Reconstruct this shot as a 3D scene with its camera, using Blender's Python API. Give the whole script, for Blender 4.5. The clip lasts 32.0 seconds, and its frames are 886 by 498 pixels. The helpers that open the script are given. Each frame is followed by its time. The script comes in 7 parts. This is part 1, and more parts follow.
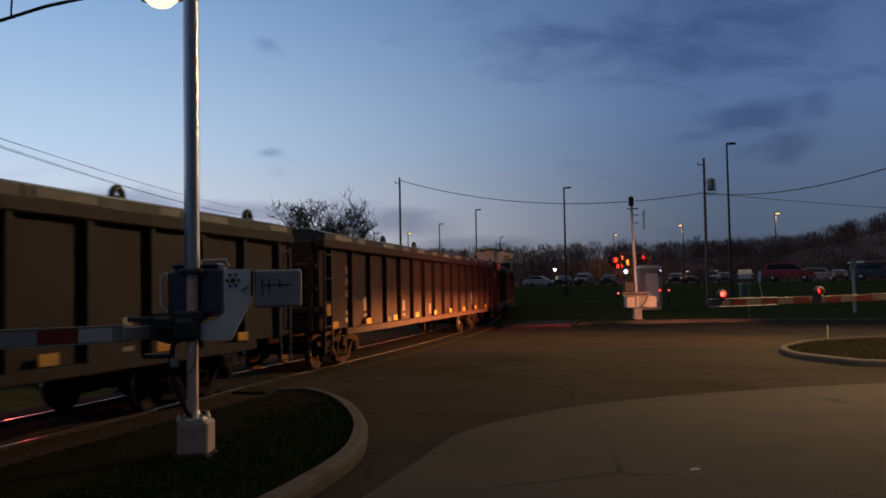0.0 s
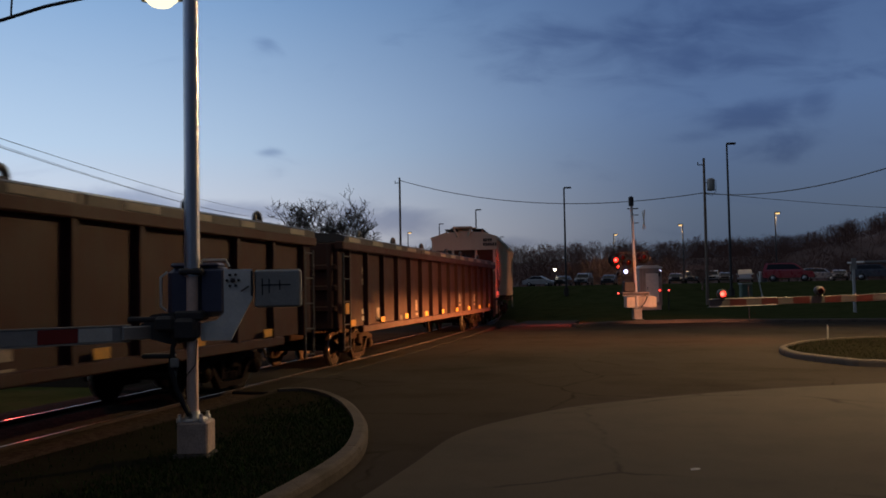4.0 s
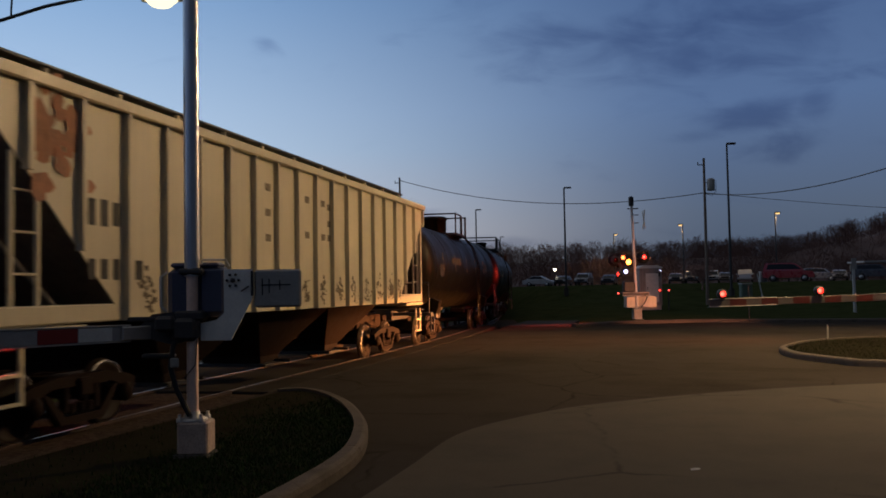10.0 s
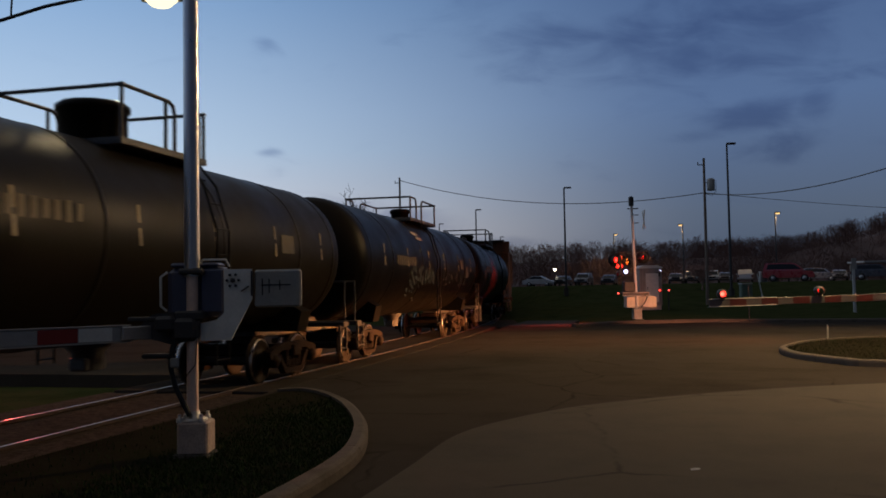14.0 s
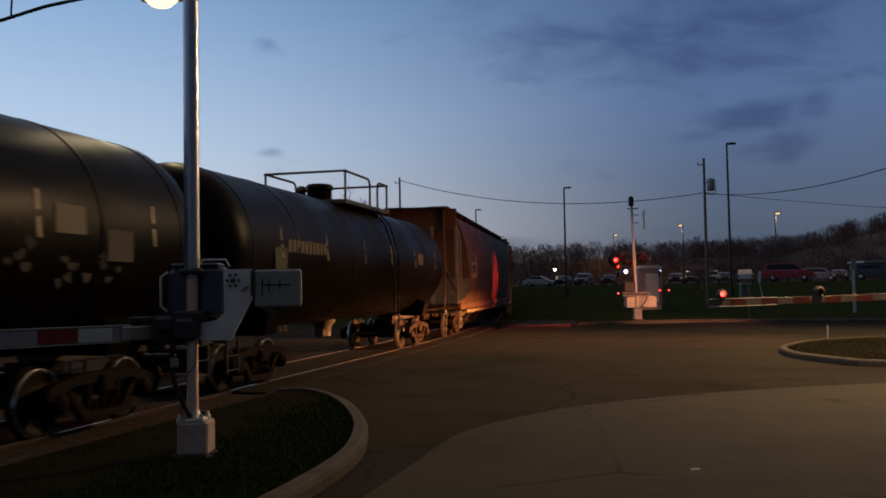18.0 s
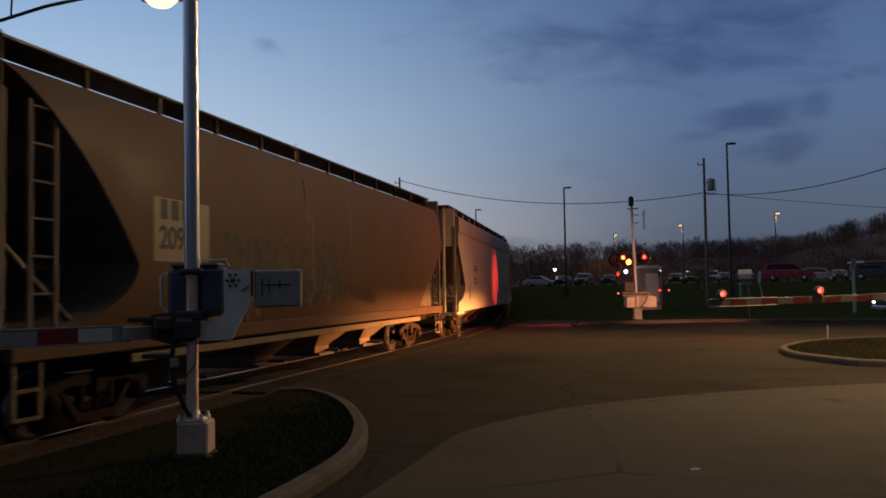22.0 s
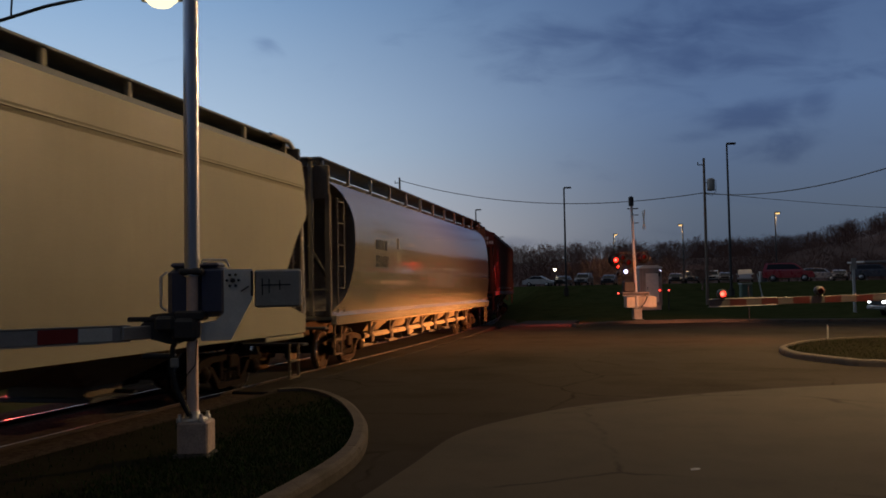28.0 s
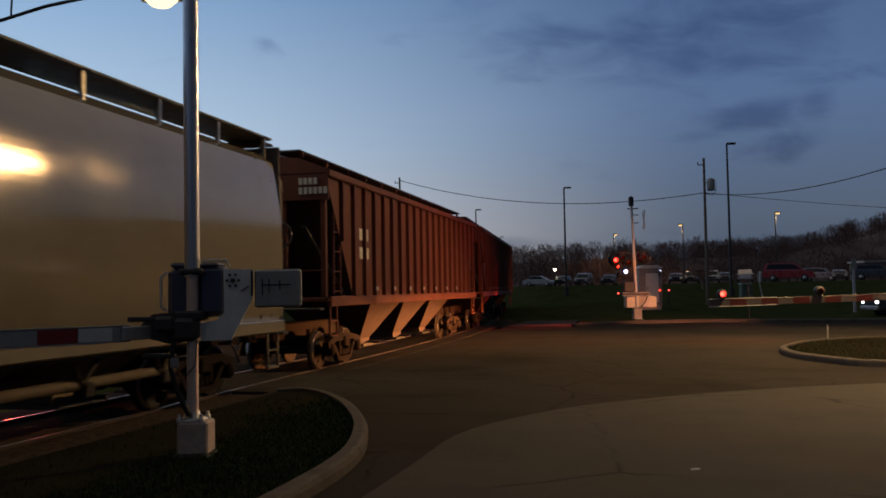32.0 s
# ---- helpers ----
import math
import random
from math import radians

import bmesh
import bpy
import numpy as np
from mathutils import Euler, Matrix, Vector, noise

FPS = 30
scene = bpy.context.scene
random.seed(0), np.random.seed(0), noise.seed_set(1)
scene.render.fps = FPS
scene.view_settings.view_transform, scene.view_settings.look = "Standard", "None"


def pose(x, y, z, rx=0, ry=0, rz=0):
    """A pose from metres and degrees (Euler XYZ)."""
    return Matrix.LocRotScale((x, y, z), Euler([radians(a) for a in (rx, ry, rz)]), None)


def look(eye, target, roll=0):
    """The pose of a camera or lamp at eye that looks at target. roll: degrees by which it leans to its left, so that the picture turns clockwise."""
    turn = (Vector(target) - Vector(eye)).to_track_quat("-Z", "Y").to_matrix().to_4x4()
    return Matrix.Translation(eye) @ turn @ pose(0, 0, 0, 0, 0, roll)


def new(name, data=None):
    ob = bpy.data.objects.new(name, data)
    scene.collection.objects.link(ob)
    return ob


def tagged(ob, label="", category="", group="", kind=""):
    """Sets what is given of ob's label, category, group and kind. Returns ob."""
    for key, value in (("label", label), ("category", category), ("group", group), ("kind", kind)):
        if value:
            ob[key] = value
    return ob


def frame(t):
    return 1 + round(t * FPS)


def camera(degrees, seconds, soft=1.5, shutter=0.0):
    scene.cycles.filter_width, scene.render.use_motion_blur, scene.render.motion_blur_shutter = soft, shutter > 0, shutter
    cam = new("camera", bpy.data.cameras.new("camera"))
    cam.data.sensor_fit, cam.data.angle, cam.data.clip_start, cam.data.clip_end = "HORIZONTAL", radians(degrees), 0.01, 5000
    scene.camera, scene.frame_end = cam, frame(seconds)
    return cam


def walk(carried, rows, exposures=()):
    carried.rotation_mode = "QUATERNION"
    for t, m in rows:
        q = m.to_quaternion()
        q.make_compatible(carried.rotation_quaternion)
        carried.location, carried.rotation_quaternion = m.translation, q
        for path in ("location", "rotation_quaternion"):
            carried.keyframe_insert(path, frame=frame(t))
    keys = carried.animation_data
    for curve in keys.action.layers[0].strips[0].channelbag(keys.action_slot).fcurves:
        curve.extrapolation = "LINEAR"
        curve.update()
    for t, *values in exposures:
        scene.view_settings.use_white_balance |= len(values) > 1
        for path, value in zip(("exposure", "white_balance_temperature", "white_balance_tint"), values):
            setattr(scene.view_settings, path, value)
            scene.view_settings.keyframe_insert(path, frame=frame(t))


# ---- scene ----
# Camera: a fixed stand beside the crossing; the track runs along +Y, rail tops at z = 0.
SECONDS = 32.0
cam = camera(53.96, SECONDS, soft=1.7, shutter=0.5)
EYE = (8.13, 0.0, 1.715)
VIEW = look(EYE, (5.790, 9.715, 2.187), -1.03)
# the white balance drifts a little warmer while the pale cars pass
walk(cam, [(0.0, VIEW), (SECONDS, VIEW)], [(0.0, 0.0, 6500, 10), (8.0, 0.0, 6510, 10), (14.0, 0.0, 6640, 10), (21.0, 0.0, 6740, 11), (24.0, 0.0, 6920, 10), (SECONDS, 0.0, 6840, 9)])

TRAIN_SPEED = 5.5
CURVE_START, CURVE_RADIUS = 23.2, 230.0


def track_point(s):
    """Centre of the track at the distance s along it: straight, then bending to the left."""
    if s <= CURVE_START:
        return Vector((0.0, s, 0.0))
    a = (s - CURVE_START) / CURVE_RADIUS
    return Vector((-CURVE_RADIUS * (1 - math.cos(a)), CURVE_START + CURVE_RADIUS * math.sin(a), 0.0))


# ---- node helpers ----
def nodes_of(tree):
    n, l = tree.nodes, tree.links

    def add(kind, **sets):
        nd = n.new(kind)
        for k, v in sets.items():
            if k in nd.inputs:
                nd.inputs[k].default_value = v
            elif k.startswith("i") and k[1:].isdigit():
                nd.inputs[int(k[1:])].default_value = v
        return nd
    return n, l, add


def math_node(add, l, op, a, b=None, clamp=False):
    nd = add("ShaderNodeMath")
    nd.operation, nd.use_clamp = op, clamp
    for i, v in enumerate((a, b)):
        if v is None:
            continue
        if isinstance(v, (int, float)):
            nd.inputs[i].default_value = v
        else:
            l.new(v, nd.inputs[i])
    return nd.outputs[0]


def mix_color(add, l, fac, a, b, blend="MIX"):
    nd = add("ShaderNodeMix")
    nd.data_type, nd.blend_type, nd.clamp_factor = "RGBA", blend, True
    for i, v in ((0, fac), (6, a), (7, b)):
        if isinstance(v, (int, float)):
            nd.inputs[i].default_value = v
        elif isinstance(v, tuple):
            nd.inputs[i].default_value = (*v, 1.0)
        else:
            l.new(v, nd.inputs[i])
    return nd.outputs[2]


def ramp_node(add, l, fac, stops):
    nd = add("ShaderNodeValToRGB")
    e = nd.color_ramp.elements
    while len(e) < len(stops):
        e.new(0.5)
    for el, (p, c) in zip(e, stops):
        el.position, el.color = p, (*c, 1.0)
    l.new(fac, nd.inputs[0])
    return nd.outputs[0]


# ---- the dusk sky ----
def make_world():
    w = bpy.data.worlds.new("dusk_sky")
    scene.world = w
    w.use_nodes = True
    n, l, add = nodes_of(w.node_tree)
    n.clear()
    tc = add("ShaderNodeTexCoord")
    rot = add("ShaderNodeVectorRotate")
    rot.rotation_type = "Z_AXIS"
    rot.inputs["Angle"].default_value = -0.2364
    l.new(tc.outputs["Generated"], rot.inputs["Vector"])
    sep = add("ShaderNodeSeparateXYZ")
    l.new(rot.outputs[0], sep.inputs[0])
    x, y, z = sep.outputs
    zc = math_node(add, l, "MAXIMUM", z, 0.0)
    # afterglow to the west, ahead and to the left
    west = math_node(add, l, "ADD", math_node(add, l, "MULTIPLY", x, -0.80), math_node(add, l, "MULTIPLY", y, 0.60))
    glow = add("ShaderNodeMapRange", i1=0.30, i2=0.96)
    glow.interpolation_type = "SMOOTHSTEP"
    l.new(west, glow.inputs[0])
    east_sky = ramp_node(add, l, zc, [(0.0, (0.064, 0.084, 0.128)), (0.08, (0.090, 0.124, 0.190)), (0.2, (0.094, 0.160, 0.312)), (0.34, (0.064, 0.120, 0.266)), (0.6, (0.168, 0.180, 0.215)), (1.0, (0.178, 0.182, 0.196))])
    west_sky = ramp_node(add, l, zc, [(0.0, (0.70, 0.64, 0.62)), (0.07, (0.70, 0.71, 0.78)), (0.16, (0.50, 0.655, 0.85)), (0.33, (0.24, 0.42, 0.705)), (0.6, (0.180, 0.21, 0.27)), (1.0, (0.178, 0.182, 0.196))])
    sky = mix_color(add, l, glow.outputs[0], east_sky, west_sky)
    # clouds in stretched noise, thick in places
    ys = math_node(add, l, "MAXIMUM", math_node(add, l, "ABSOLUTE", y), 0.15)
    u = math_node(add, l, "DIVIDE", x, ys)
    v = math_node(add, l, "DIVIDE", z, ys)
    comb = add("ShaderNodeCombineXYZ")
    l.new(u, comb.inputs[0])
    l.new(math_node(add, l, "MULTIPLY", v, 2.6), comb.inputs[1])
    nz = add("ShaderNodeTexNoise", Scale=9.0, Detail=6.0, Roughness=0.52, Distortion=0.5)
    l.new(comb.outputs[0], nz.inputs["Vector"])
    fine = nz.outputs[0]

    def bank(cu, cv, ru, rv, tilt=0.0, weight=1.0):
        du = math_node(add, l, "SUBTRACT", u, cu)
        dv = math_node(add, l, "SUBTRACT", math_node(add, l, "SUBTRACT", v, cv), math_node(add, l, "MULTIPLY", du, tilt))
        a = math_node(add, l, "POWER", math_node(add, l, "DIVIDE", math_node(add, l, "ABSOLUTE", du), ru), 2.0)
        b = math_node(add, l, "POWER", math_node(add, l, "DIVIDE", math_node(add, l, "ABSOLUTE", dv), rv), 2.0)
        return math_node(add, l, "MULTIPLY", math_node(add, l, "EXPONENT", math_node(add, l, "MULTIPLY", math_node(add, l, "ADD", a, b), -1.0)), weight)

    banks = [bank(0.185, 0.283, 0.14, 0.050, -0.05, 1.05), bank(0.33, 0.285, 0.24, 0.070, 0.0, 0.80), bank(0.26, 0.262, 0.13, 0.026, -0.22, 0.80), bank(0.36, 0.194, 0.085, 0.024, 0.25, 0.95), bank(0.435, 0.207, 0.038, 0.024, 0.2, 0.92),
             bank(0.296, 0.172, 0.06, 0.012, 0.1, 0.9), bank(0.385, 0.157, 0.085, 0.019, 0.05, 0.92), bank(-0.36, 0.110, 0.085, 0.016, -0.12, 1.35), bank(-0.22, 0.094, 0.10, 0.014, -0.07, 1.35), bank(-0.08, 0.080, 0.10, 0.022, -0.05, 1.3),
             bank(-0.197, 0.163, 0.018, 0.005, 0.0, 0.75), bank(0.06, 0.052, 0.16, 0.012), bank(-0.20, 0.29, 0.02, 0.016, 0.0, 0.7)]
    mask = banks[0]
    for b in banks[1:]:
        mask = math_node(add, l, "MAXIMUM", mask, b)
    thick = math_node(add, l, "ADD", math_node(add, l, "MULTIPLY", mask, 0.55), math_node(add, l, "MULTIPLY", math_node(add, l, "SUBTRACT", fine, 0.60), 1.35))
    cover = add("ShaderNodeMapRange", i1=-0.03, i2=0.58)
    cover.interpolation_type = "SMOOTHSTEP"
    l.new(thick, cover.inputs[0])
    cloud = mix_color(add, l, 1.0, sky, (0.48, 0.52, 0.64), "MULTIPLY")
    sky = mix_color(add, l, math_node(add, l, "MULTIPLY", cover.outputs[0], 0.8), sky, cloud)
    # the eastern half of the sky has gone dark
    dark = add("ShaderNodeMapRange", i1=-0.75, i2=0.12, i3=0.27, i4=1.0)
    dark.interpolation_type = "SMOOTHSTEP"
    l.new(west, dark.inputs[0])
    cb = add("ShaderNodeCombineColor")
    for i in range(3):
        l.new(dark.outputs[0], cb.inputs[i])
    sky = mix_color(add, l, 1.0, sky, cb.outputs[0], "MULTIPLY")
    below = add("ShaderNodeMapRange", i1=-0.02, i2=0.0)
    l.new(z, below.inputs[0])
    sky = mix_color(add, l, below.outputs[0], (0.02, 0.022, 0.025), sky)
    bg = add("ShaderNodeBackground", Strength=1.0)
    out = add("ShaderNodeOutputWorld")
    l.new(sky, bg.inputs[0])
    l.new(bg.outputs[0], out.inputs[0])


make_world()


def lamp(name, kind, place, target, energy, color, size=0.2, angle=60.0, blend=0.5):
    d = bpy.data.lights.new(name, kind)
    d.energy, d.color = energy, color
    if kind == "SPOT":
        d.spot_size, d.spot_blend, d.shadow_soft_size = radians(angle), blend, size
    elif kind == "POINT":
        d.shadow_soft_size = size
    ob = new(name, d)
    ob.matrix_world = look(place, target)
    return ob


SODIUM = (1.0, 0.62, 0.26)
STREET_LAMP = (-1.55, 15.8, 7.72)
lamp("street_lamp_light", "SPOT", (STREET_LAMP[0], STREET_LAMP[1], STREET_LAMP[2] - 0.12), (STREET_LAMP[0], STREET_LAMP[1], 0), 260, (1.0, 0.80, 0.45), 0.15, 165, 0.4)
# tall lamp over the drive, just outside the view
DRIVE_LAMP = (15.6, 24.6, 9.3)
lamp("drive_lamp_light", "SPOT", (DRIVE_LAMP[0], DRIVE_LAMP[1], 9.15), (DRIVE_LAMP[0] - 1.0, DRIVE_LAMP[1] - 2.5, 0), 6200, (1.0, 0.66, 0.31), 0.2, 151, 0.25)
# low beam of an unseen car assumed on the drive; added slit plates shape it
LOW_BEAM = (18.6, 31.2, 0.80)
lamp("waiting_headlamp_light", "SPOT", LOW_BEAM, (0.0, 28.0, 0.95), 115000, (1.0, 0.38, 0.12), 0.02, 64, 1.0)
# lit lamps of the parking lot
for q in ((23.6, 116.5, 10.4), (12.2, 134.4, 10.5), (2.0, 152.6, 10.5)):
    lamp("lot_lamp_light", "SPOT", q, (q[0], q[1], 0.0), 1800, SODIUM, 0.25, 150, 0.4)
# added fill lamp outside the view, brightens the right of the apron
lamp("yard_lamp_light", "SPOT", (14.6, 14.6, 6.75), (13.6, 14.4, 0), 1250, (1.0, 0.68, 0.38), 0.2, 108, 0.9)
# focused red roundel of the far signal that shines on the passing cars
lamp("signal_roundel_light", "SPOT", (6.0, 43.7, 2.6), (0.8, 41.2, 2.2), 3600, (1.0, 0.05, 0.03), 0.08, 30, 1.0)
lamp("signal_roundel_light", "SPOT", (6.2, 43.2, 2.9), (3.2, 39.2, 0.0), 1900, (1.0, 0.10, 0.07), 0.2, 50, 1.0)
# added orange-red wash with no seen source, outside the view: one spot on the train, one on the far boxes
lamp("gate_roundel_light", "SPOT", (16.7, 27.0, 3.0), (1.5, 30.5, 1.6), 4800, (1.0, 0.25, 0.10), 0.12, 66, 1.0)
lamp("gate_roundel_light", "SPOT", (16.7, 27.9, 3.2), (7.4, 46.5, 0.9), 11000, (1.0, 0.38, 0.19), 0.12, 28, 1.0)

# red roundel of the signal across the track, hidden by the train, that glints on the rails
lamp("signal_roundel_light", "SPOT", (-11.5, 22.9, 2.6), (0.2, 9.4, 0.0), 2600, (1.0, 0.06, 0.04), 0.10, 24, 1.0)

# ---- materials ----
MATS = {}


def material(name, color, rough=0.6, metal=0.0, var=0.25, scale=2.0, bump=0.15, bump_scale=40.0, streak=0.0, spots=None, per_object=0.0, coat=0.0, spec=0.5, cracks=0.0, drawn=None):
    """A surface with colour variation at two scales, optional vertical streaks and stains, and a fine relief."""
    if name in MATS:
        return MATS[name]
    m = bpy.data.materials.new(name)
    m.use_nodes = True
    n, l, add = nodes_of(m.node_tree)
    bs = n["Principled BSDF"]
    tc = add("ShaderNodeTexCoord")
    vec = tc.outputs["Object"]
    big = add("ShaderNodeTexNoise", Scale=scale, Detail=5.0, Roughness=0.6)
    l.new(vec, big.inputs["Vector"])
    fine = add("ShaderNodeTexNoise", Scale=bump_scale, Detail=3.0, Roughness=0.6)
    l.new(vec, fine.inputs["Vector"])
    if drawn:
        dm = add("ShaderNodeMapping", Scale=drawn)
        l.new(vec, dm.inputs["Vector"])
        l.new(dm.outputs[0], fine.inputs["Vector"])
    lo = tuple(c * (1 - var) for c in color)
    hi = tuple(min(1.0, c * (1 + var)) for c in color)
    col = ramp_node(add, l, big.outputs[0], [(0.3, lo), (0.7, hi)])
    col = mix_color(add, l, 0.35, col, ramp_node(add, l, fine.outputs[0], [(0.3, tuple(c * (1 - var) for c in color)), (0.7, hi)]))
    if streak:
        mp = add("ShaderNodeMapping", Scale=(7.0, 7.0, 0.35))
        l.new(vec, mp.inputs["Vector"])
        st = add("ShaderNodeTexNoise", Scale=1.4, Detail=6.0, Roughness=0.7)
        l.new(mp.outputs[0], st.inputs["Vector"])
        mr = add("ShaderNodeMapRange", i1=0.46, i2=0.72)
        l.new(st.outputs[0], mr.inputs[0])
        col = mix_color(add, l, math_node(add, l, "MULTIPLY", mr.outputs[0], streak), col, spots or tuple(c * 0.35 for c in color))
    elif spots:
        mr = add("ShaderNodeMapRange", i1=0.52, i2=0.66)
        l.new(big.outputs[0], mr.inputs[0])
        col = mix_color(add, l, math_node(add, l, "MULTIPLY", mr.outputs[0], 0.7), col, spots)
    if cracks:
        warp = add("ShaderNodeTexNoise", Scale=1.1, Detail=4.0)
        l.new(vec, warp.inputs["Vector"])
        wv = mix_color(add, l, 0.22, vec, warp.outputs["Color"], "LINEAR_LIGHT")
        vo = add("ShaderNodeTexVoronoi", Scale=cracks)
        vo.feature = "DISTANCE_TO_EDGE"
        l.new(wv, vo.inputs["Vector"])
        mr = add("ShaderNodeMapRange", i1=0.0, i2=0.012, i3=1.0, i4=0.0)
        l.new(vo.outputs[0], mr.inputs[0])
        gate = add("ShaderNodeMapRange", i1=0.46, i2=0.60)
        l.new(big.outputs[0], gate.inputs[0])
        col = mix_color(add, l, math_node(add, l, "MULTIPLY", math_node(add, l, "MULTIPLY", mr.outputs[0], gate.outputs[0]), 0.7), col, tuple(c * 0.35 for c in color))
    if per_object:
        oi = add("ShaderNodeObjectInfo")
        f = math_node(add, l, "ADD", math_node(add, l, "MULTIPLY", oi.outputs["Random"], per_object), 1.0 - per_object / 2)
        cb = add("ShaderNodeCombineColor")
        for i in range(3):
            l.new(f, cb.inputs[i])
        col = mix_color(add, l, 1.0, col, cb.outputs[0], "MULTIPLY")
    l.new(col, bs.inputs["Base Color"])
    r = add("ShaderNodeMapRange", i1=0.3, i2=0.7, i3=max(0.03, rough - 0.1), i4=min(1.0, rough + 0.1))
    l.new(big.outputs[0], r.inputs[0])
    l.new(r.outputs[0], bs.inputs["Roughness"])
    bs.inputs["Metallic"].default_value = metal
    bs.inputs["Specular IOR Level"].default_value = spec
    if coat:
        bs.inputs["Coat Weight"].default_value = coat
        bs.inputs["Coat Roughness"].default_value = 0.07
    if bump:
        bp = add("ShaderNodeBump", Strength=bump, Distance=0.01)
        l.new(fine.outputs[0], bp.inputs["Height"])
        l.new(bp.outputs[0], bs.inputs["Normal"])
    MATS[name] = m
    return m


def glow_material(name, color, strength, core=None):
    """A lit surface; core: colour, strength and radius of the hot middle round the local y axis."""
    if name in MATS:
        return MATS[name]
    m = bpy.data.materials.new(name)
    m.use_nodes = True
    bs = m.node_tree.nodes["Principled BSDF"]
    bs.inputs["Base Color"].default_value = (*[c * 0.5 for c in color], 1)
    bs.inputs["Roughness"].default_value = 0.3
    bs.inputs["Emission Color"].default_value = (*color, 1)
    bs.inputs["Emission Strength"].default_value = strength
    if core:
        n, l, add = nodes_of(m.node_tree)
        tc = add("ShaderNodeTexCoord")
        sep = add("ShaderNodeSeparateXYZ")
        l.new(tc.outputs["Object"], sep.inputs[0])
        sq = math_node(add, l, "ADD", math_node(add, l, "POWER", math_node(add, l, "ABSOLUTE", sep.outputs[0]), 2.0), math_node(add, l, "POWER", math_node(add, l, "ABSOLUTE", sep.outputs[2]), 2.0))
        near = add("ShaderNodeMapRange", i1=0.35 * core[2], i2=core[2], i3=1.0, i4=0.0)
        l.new(math_node(add, l, "SQRT", sq), near.inputs[0])
        l.new(mix_color(add, l, near.outputs[0], color, core[0]), bs.inputs["Emission Color"])
        l.new(math_node(add, l, "ADD", math_node(add, l, "MULTIPLY", near.outputs[0], core[1] - strength), strength), bs.inputs["Emission Strength"])
    MATS[name] = m
    return m


def glass_material(name, color, rough=0.08):
    if name in MATS:
        return MATS[name]
    m = bpy.data.materials.new(name)
    m.use_nodes = True
    bs = m.node_tree.nodes["Principled BSDF"]
    bs.inputs["Base Color"].default_value = (*color, 1)
    bs.inputs["Roughness"].default_value = rough
    bs.inputs["Specular IOR Level"].default_value = 0.3
    MATS[name] = m
    return m


ASPHALT = material("asphalt", (0.054, 0.045, 0.036), 0.9, var=0.45, scale=0.35, bump=0.9, bump_scale=70, spots=(0.040, 0.033, 0.028), spec=0.0, cracks=0.30)
CONCRETE = material("concrete_paving", (0.080, 0.068, 0.052), 0.9, var=0.36, scale=0.7, bump=0.6, bump_scale=60, spots=(0.074, 0.061, 0.047), spec=0.03, cracks=0.22)
KERB = material("kerb_concrete", (0.120, 0.098, 0.078), 0.9, var=0.4, scale=2.2, bump=0.8, bump_scale=45, spots=(0.065, 0.056, 0.042), spec=0.1)
BLOCK = material("block_concrete", (0.52, 0.44, 0.38), 0.85, var=0.2, scale=5, bump=0.5, bump_scale=70)
SOIL = material("field_grass", (0.040, 0.048, 0.018), 0.95, var=0.45, scale=0.8, bump=1.0, bump_scale=25, spots=(0.048, 0.044, 0.020), spec=0.0)
VERGE = material("verge_turf", (0.024, 0.021, 0.013), 0.95, var=0.45, scale=0.9, bump=1.0, bump_scale=25, spots=(0.016, 0.018, 0.008), spec=0.0)
BALLAST = material("ballast", (0.074, 0.055, 0.044), 0.95, spec=0.0, var=0.5, scale=9, bump=1.0, bump_scale=18)
DIRT = material("packed_dirt", (0.055, 0.048, 0.040), 0.95, var=0.4, scale=2, bump=0.8, bump_scale=30)
RAIL = material("rail_steel", (0.36, 0.31, 0.28), 0.34, metal=1.0, var=0.1, scale=6, bump=0.05)
RAIL_RUST = material("rail_rust", (0.050, 0.027, 0.018), 0.8, var=0.3, scale=9)
STEEL = material("galvanised_steel", (0.44, 0.41, 0.38), 0.42, metal=0.6, var=0.12, scale=5, bump=0.08)
DARK_STEEL = material("dark_steel", (0.045, 0.042, 0.042), 0.55, metal=0.3, var=0.3, scale=5)
BLUE_BOX = material("blue_grey_housing", (0.060, 0.066, 0.110), 0.5, var=0.2, scale=5)
GREY_PLATE = material("grey_plate", (0.70, 0.68, 0.62), 0.5, metal=0.05, var=0.15, scale=6)
GREY_WEIGHT = material("grey_weight", (0.30, 0.29, 0.265), 0.6, metal=0.2, var=0.2, scale=6)
WHITE_SHEET = material("white_reflective", (0.36, 0.34, 0.32), 0.4, var=0.1, scale=5)
RED_SHEET = material("red_reflective", (0.27, 0.018, 0.016), 0.4, var=0.1, scale=5)
YELLOW_SHEET = material("yellow_reflective", (0.85, 0.46, 0.04), 0.4, var=0.12, scale=6)
LIGHT_PATCH = material("pale_patch", (0.50, 0.48, 0.44), 0.6, var=0.3, scale=4)
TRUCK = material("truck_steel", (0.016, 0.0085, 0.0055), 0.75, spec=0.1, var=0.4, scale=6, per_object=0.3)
WHEEL = material("wheel_steel", (0.016, 0.0095, 0.0065), 0.65, spec=0.15, var=0.35, scale=5)
TREAD = material("wheel_tread", (0.5, 0.47, 0.44), 0.3, metal=1.0, var=0.1, scale=5)
GON_RED = material("gondola_brown", (0.038, 0.0115, 0.0085), 0.68, spec=0.3, var=0.35, scale=1.3, streak=0.75, spots=(0.035, 0.024, 0.020))
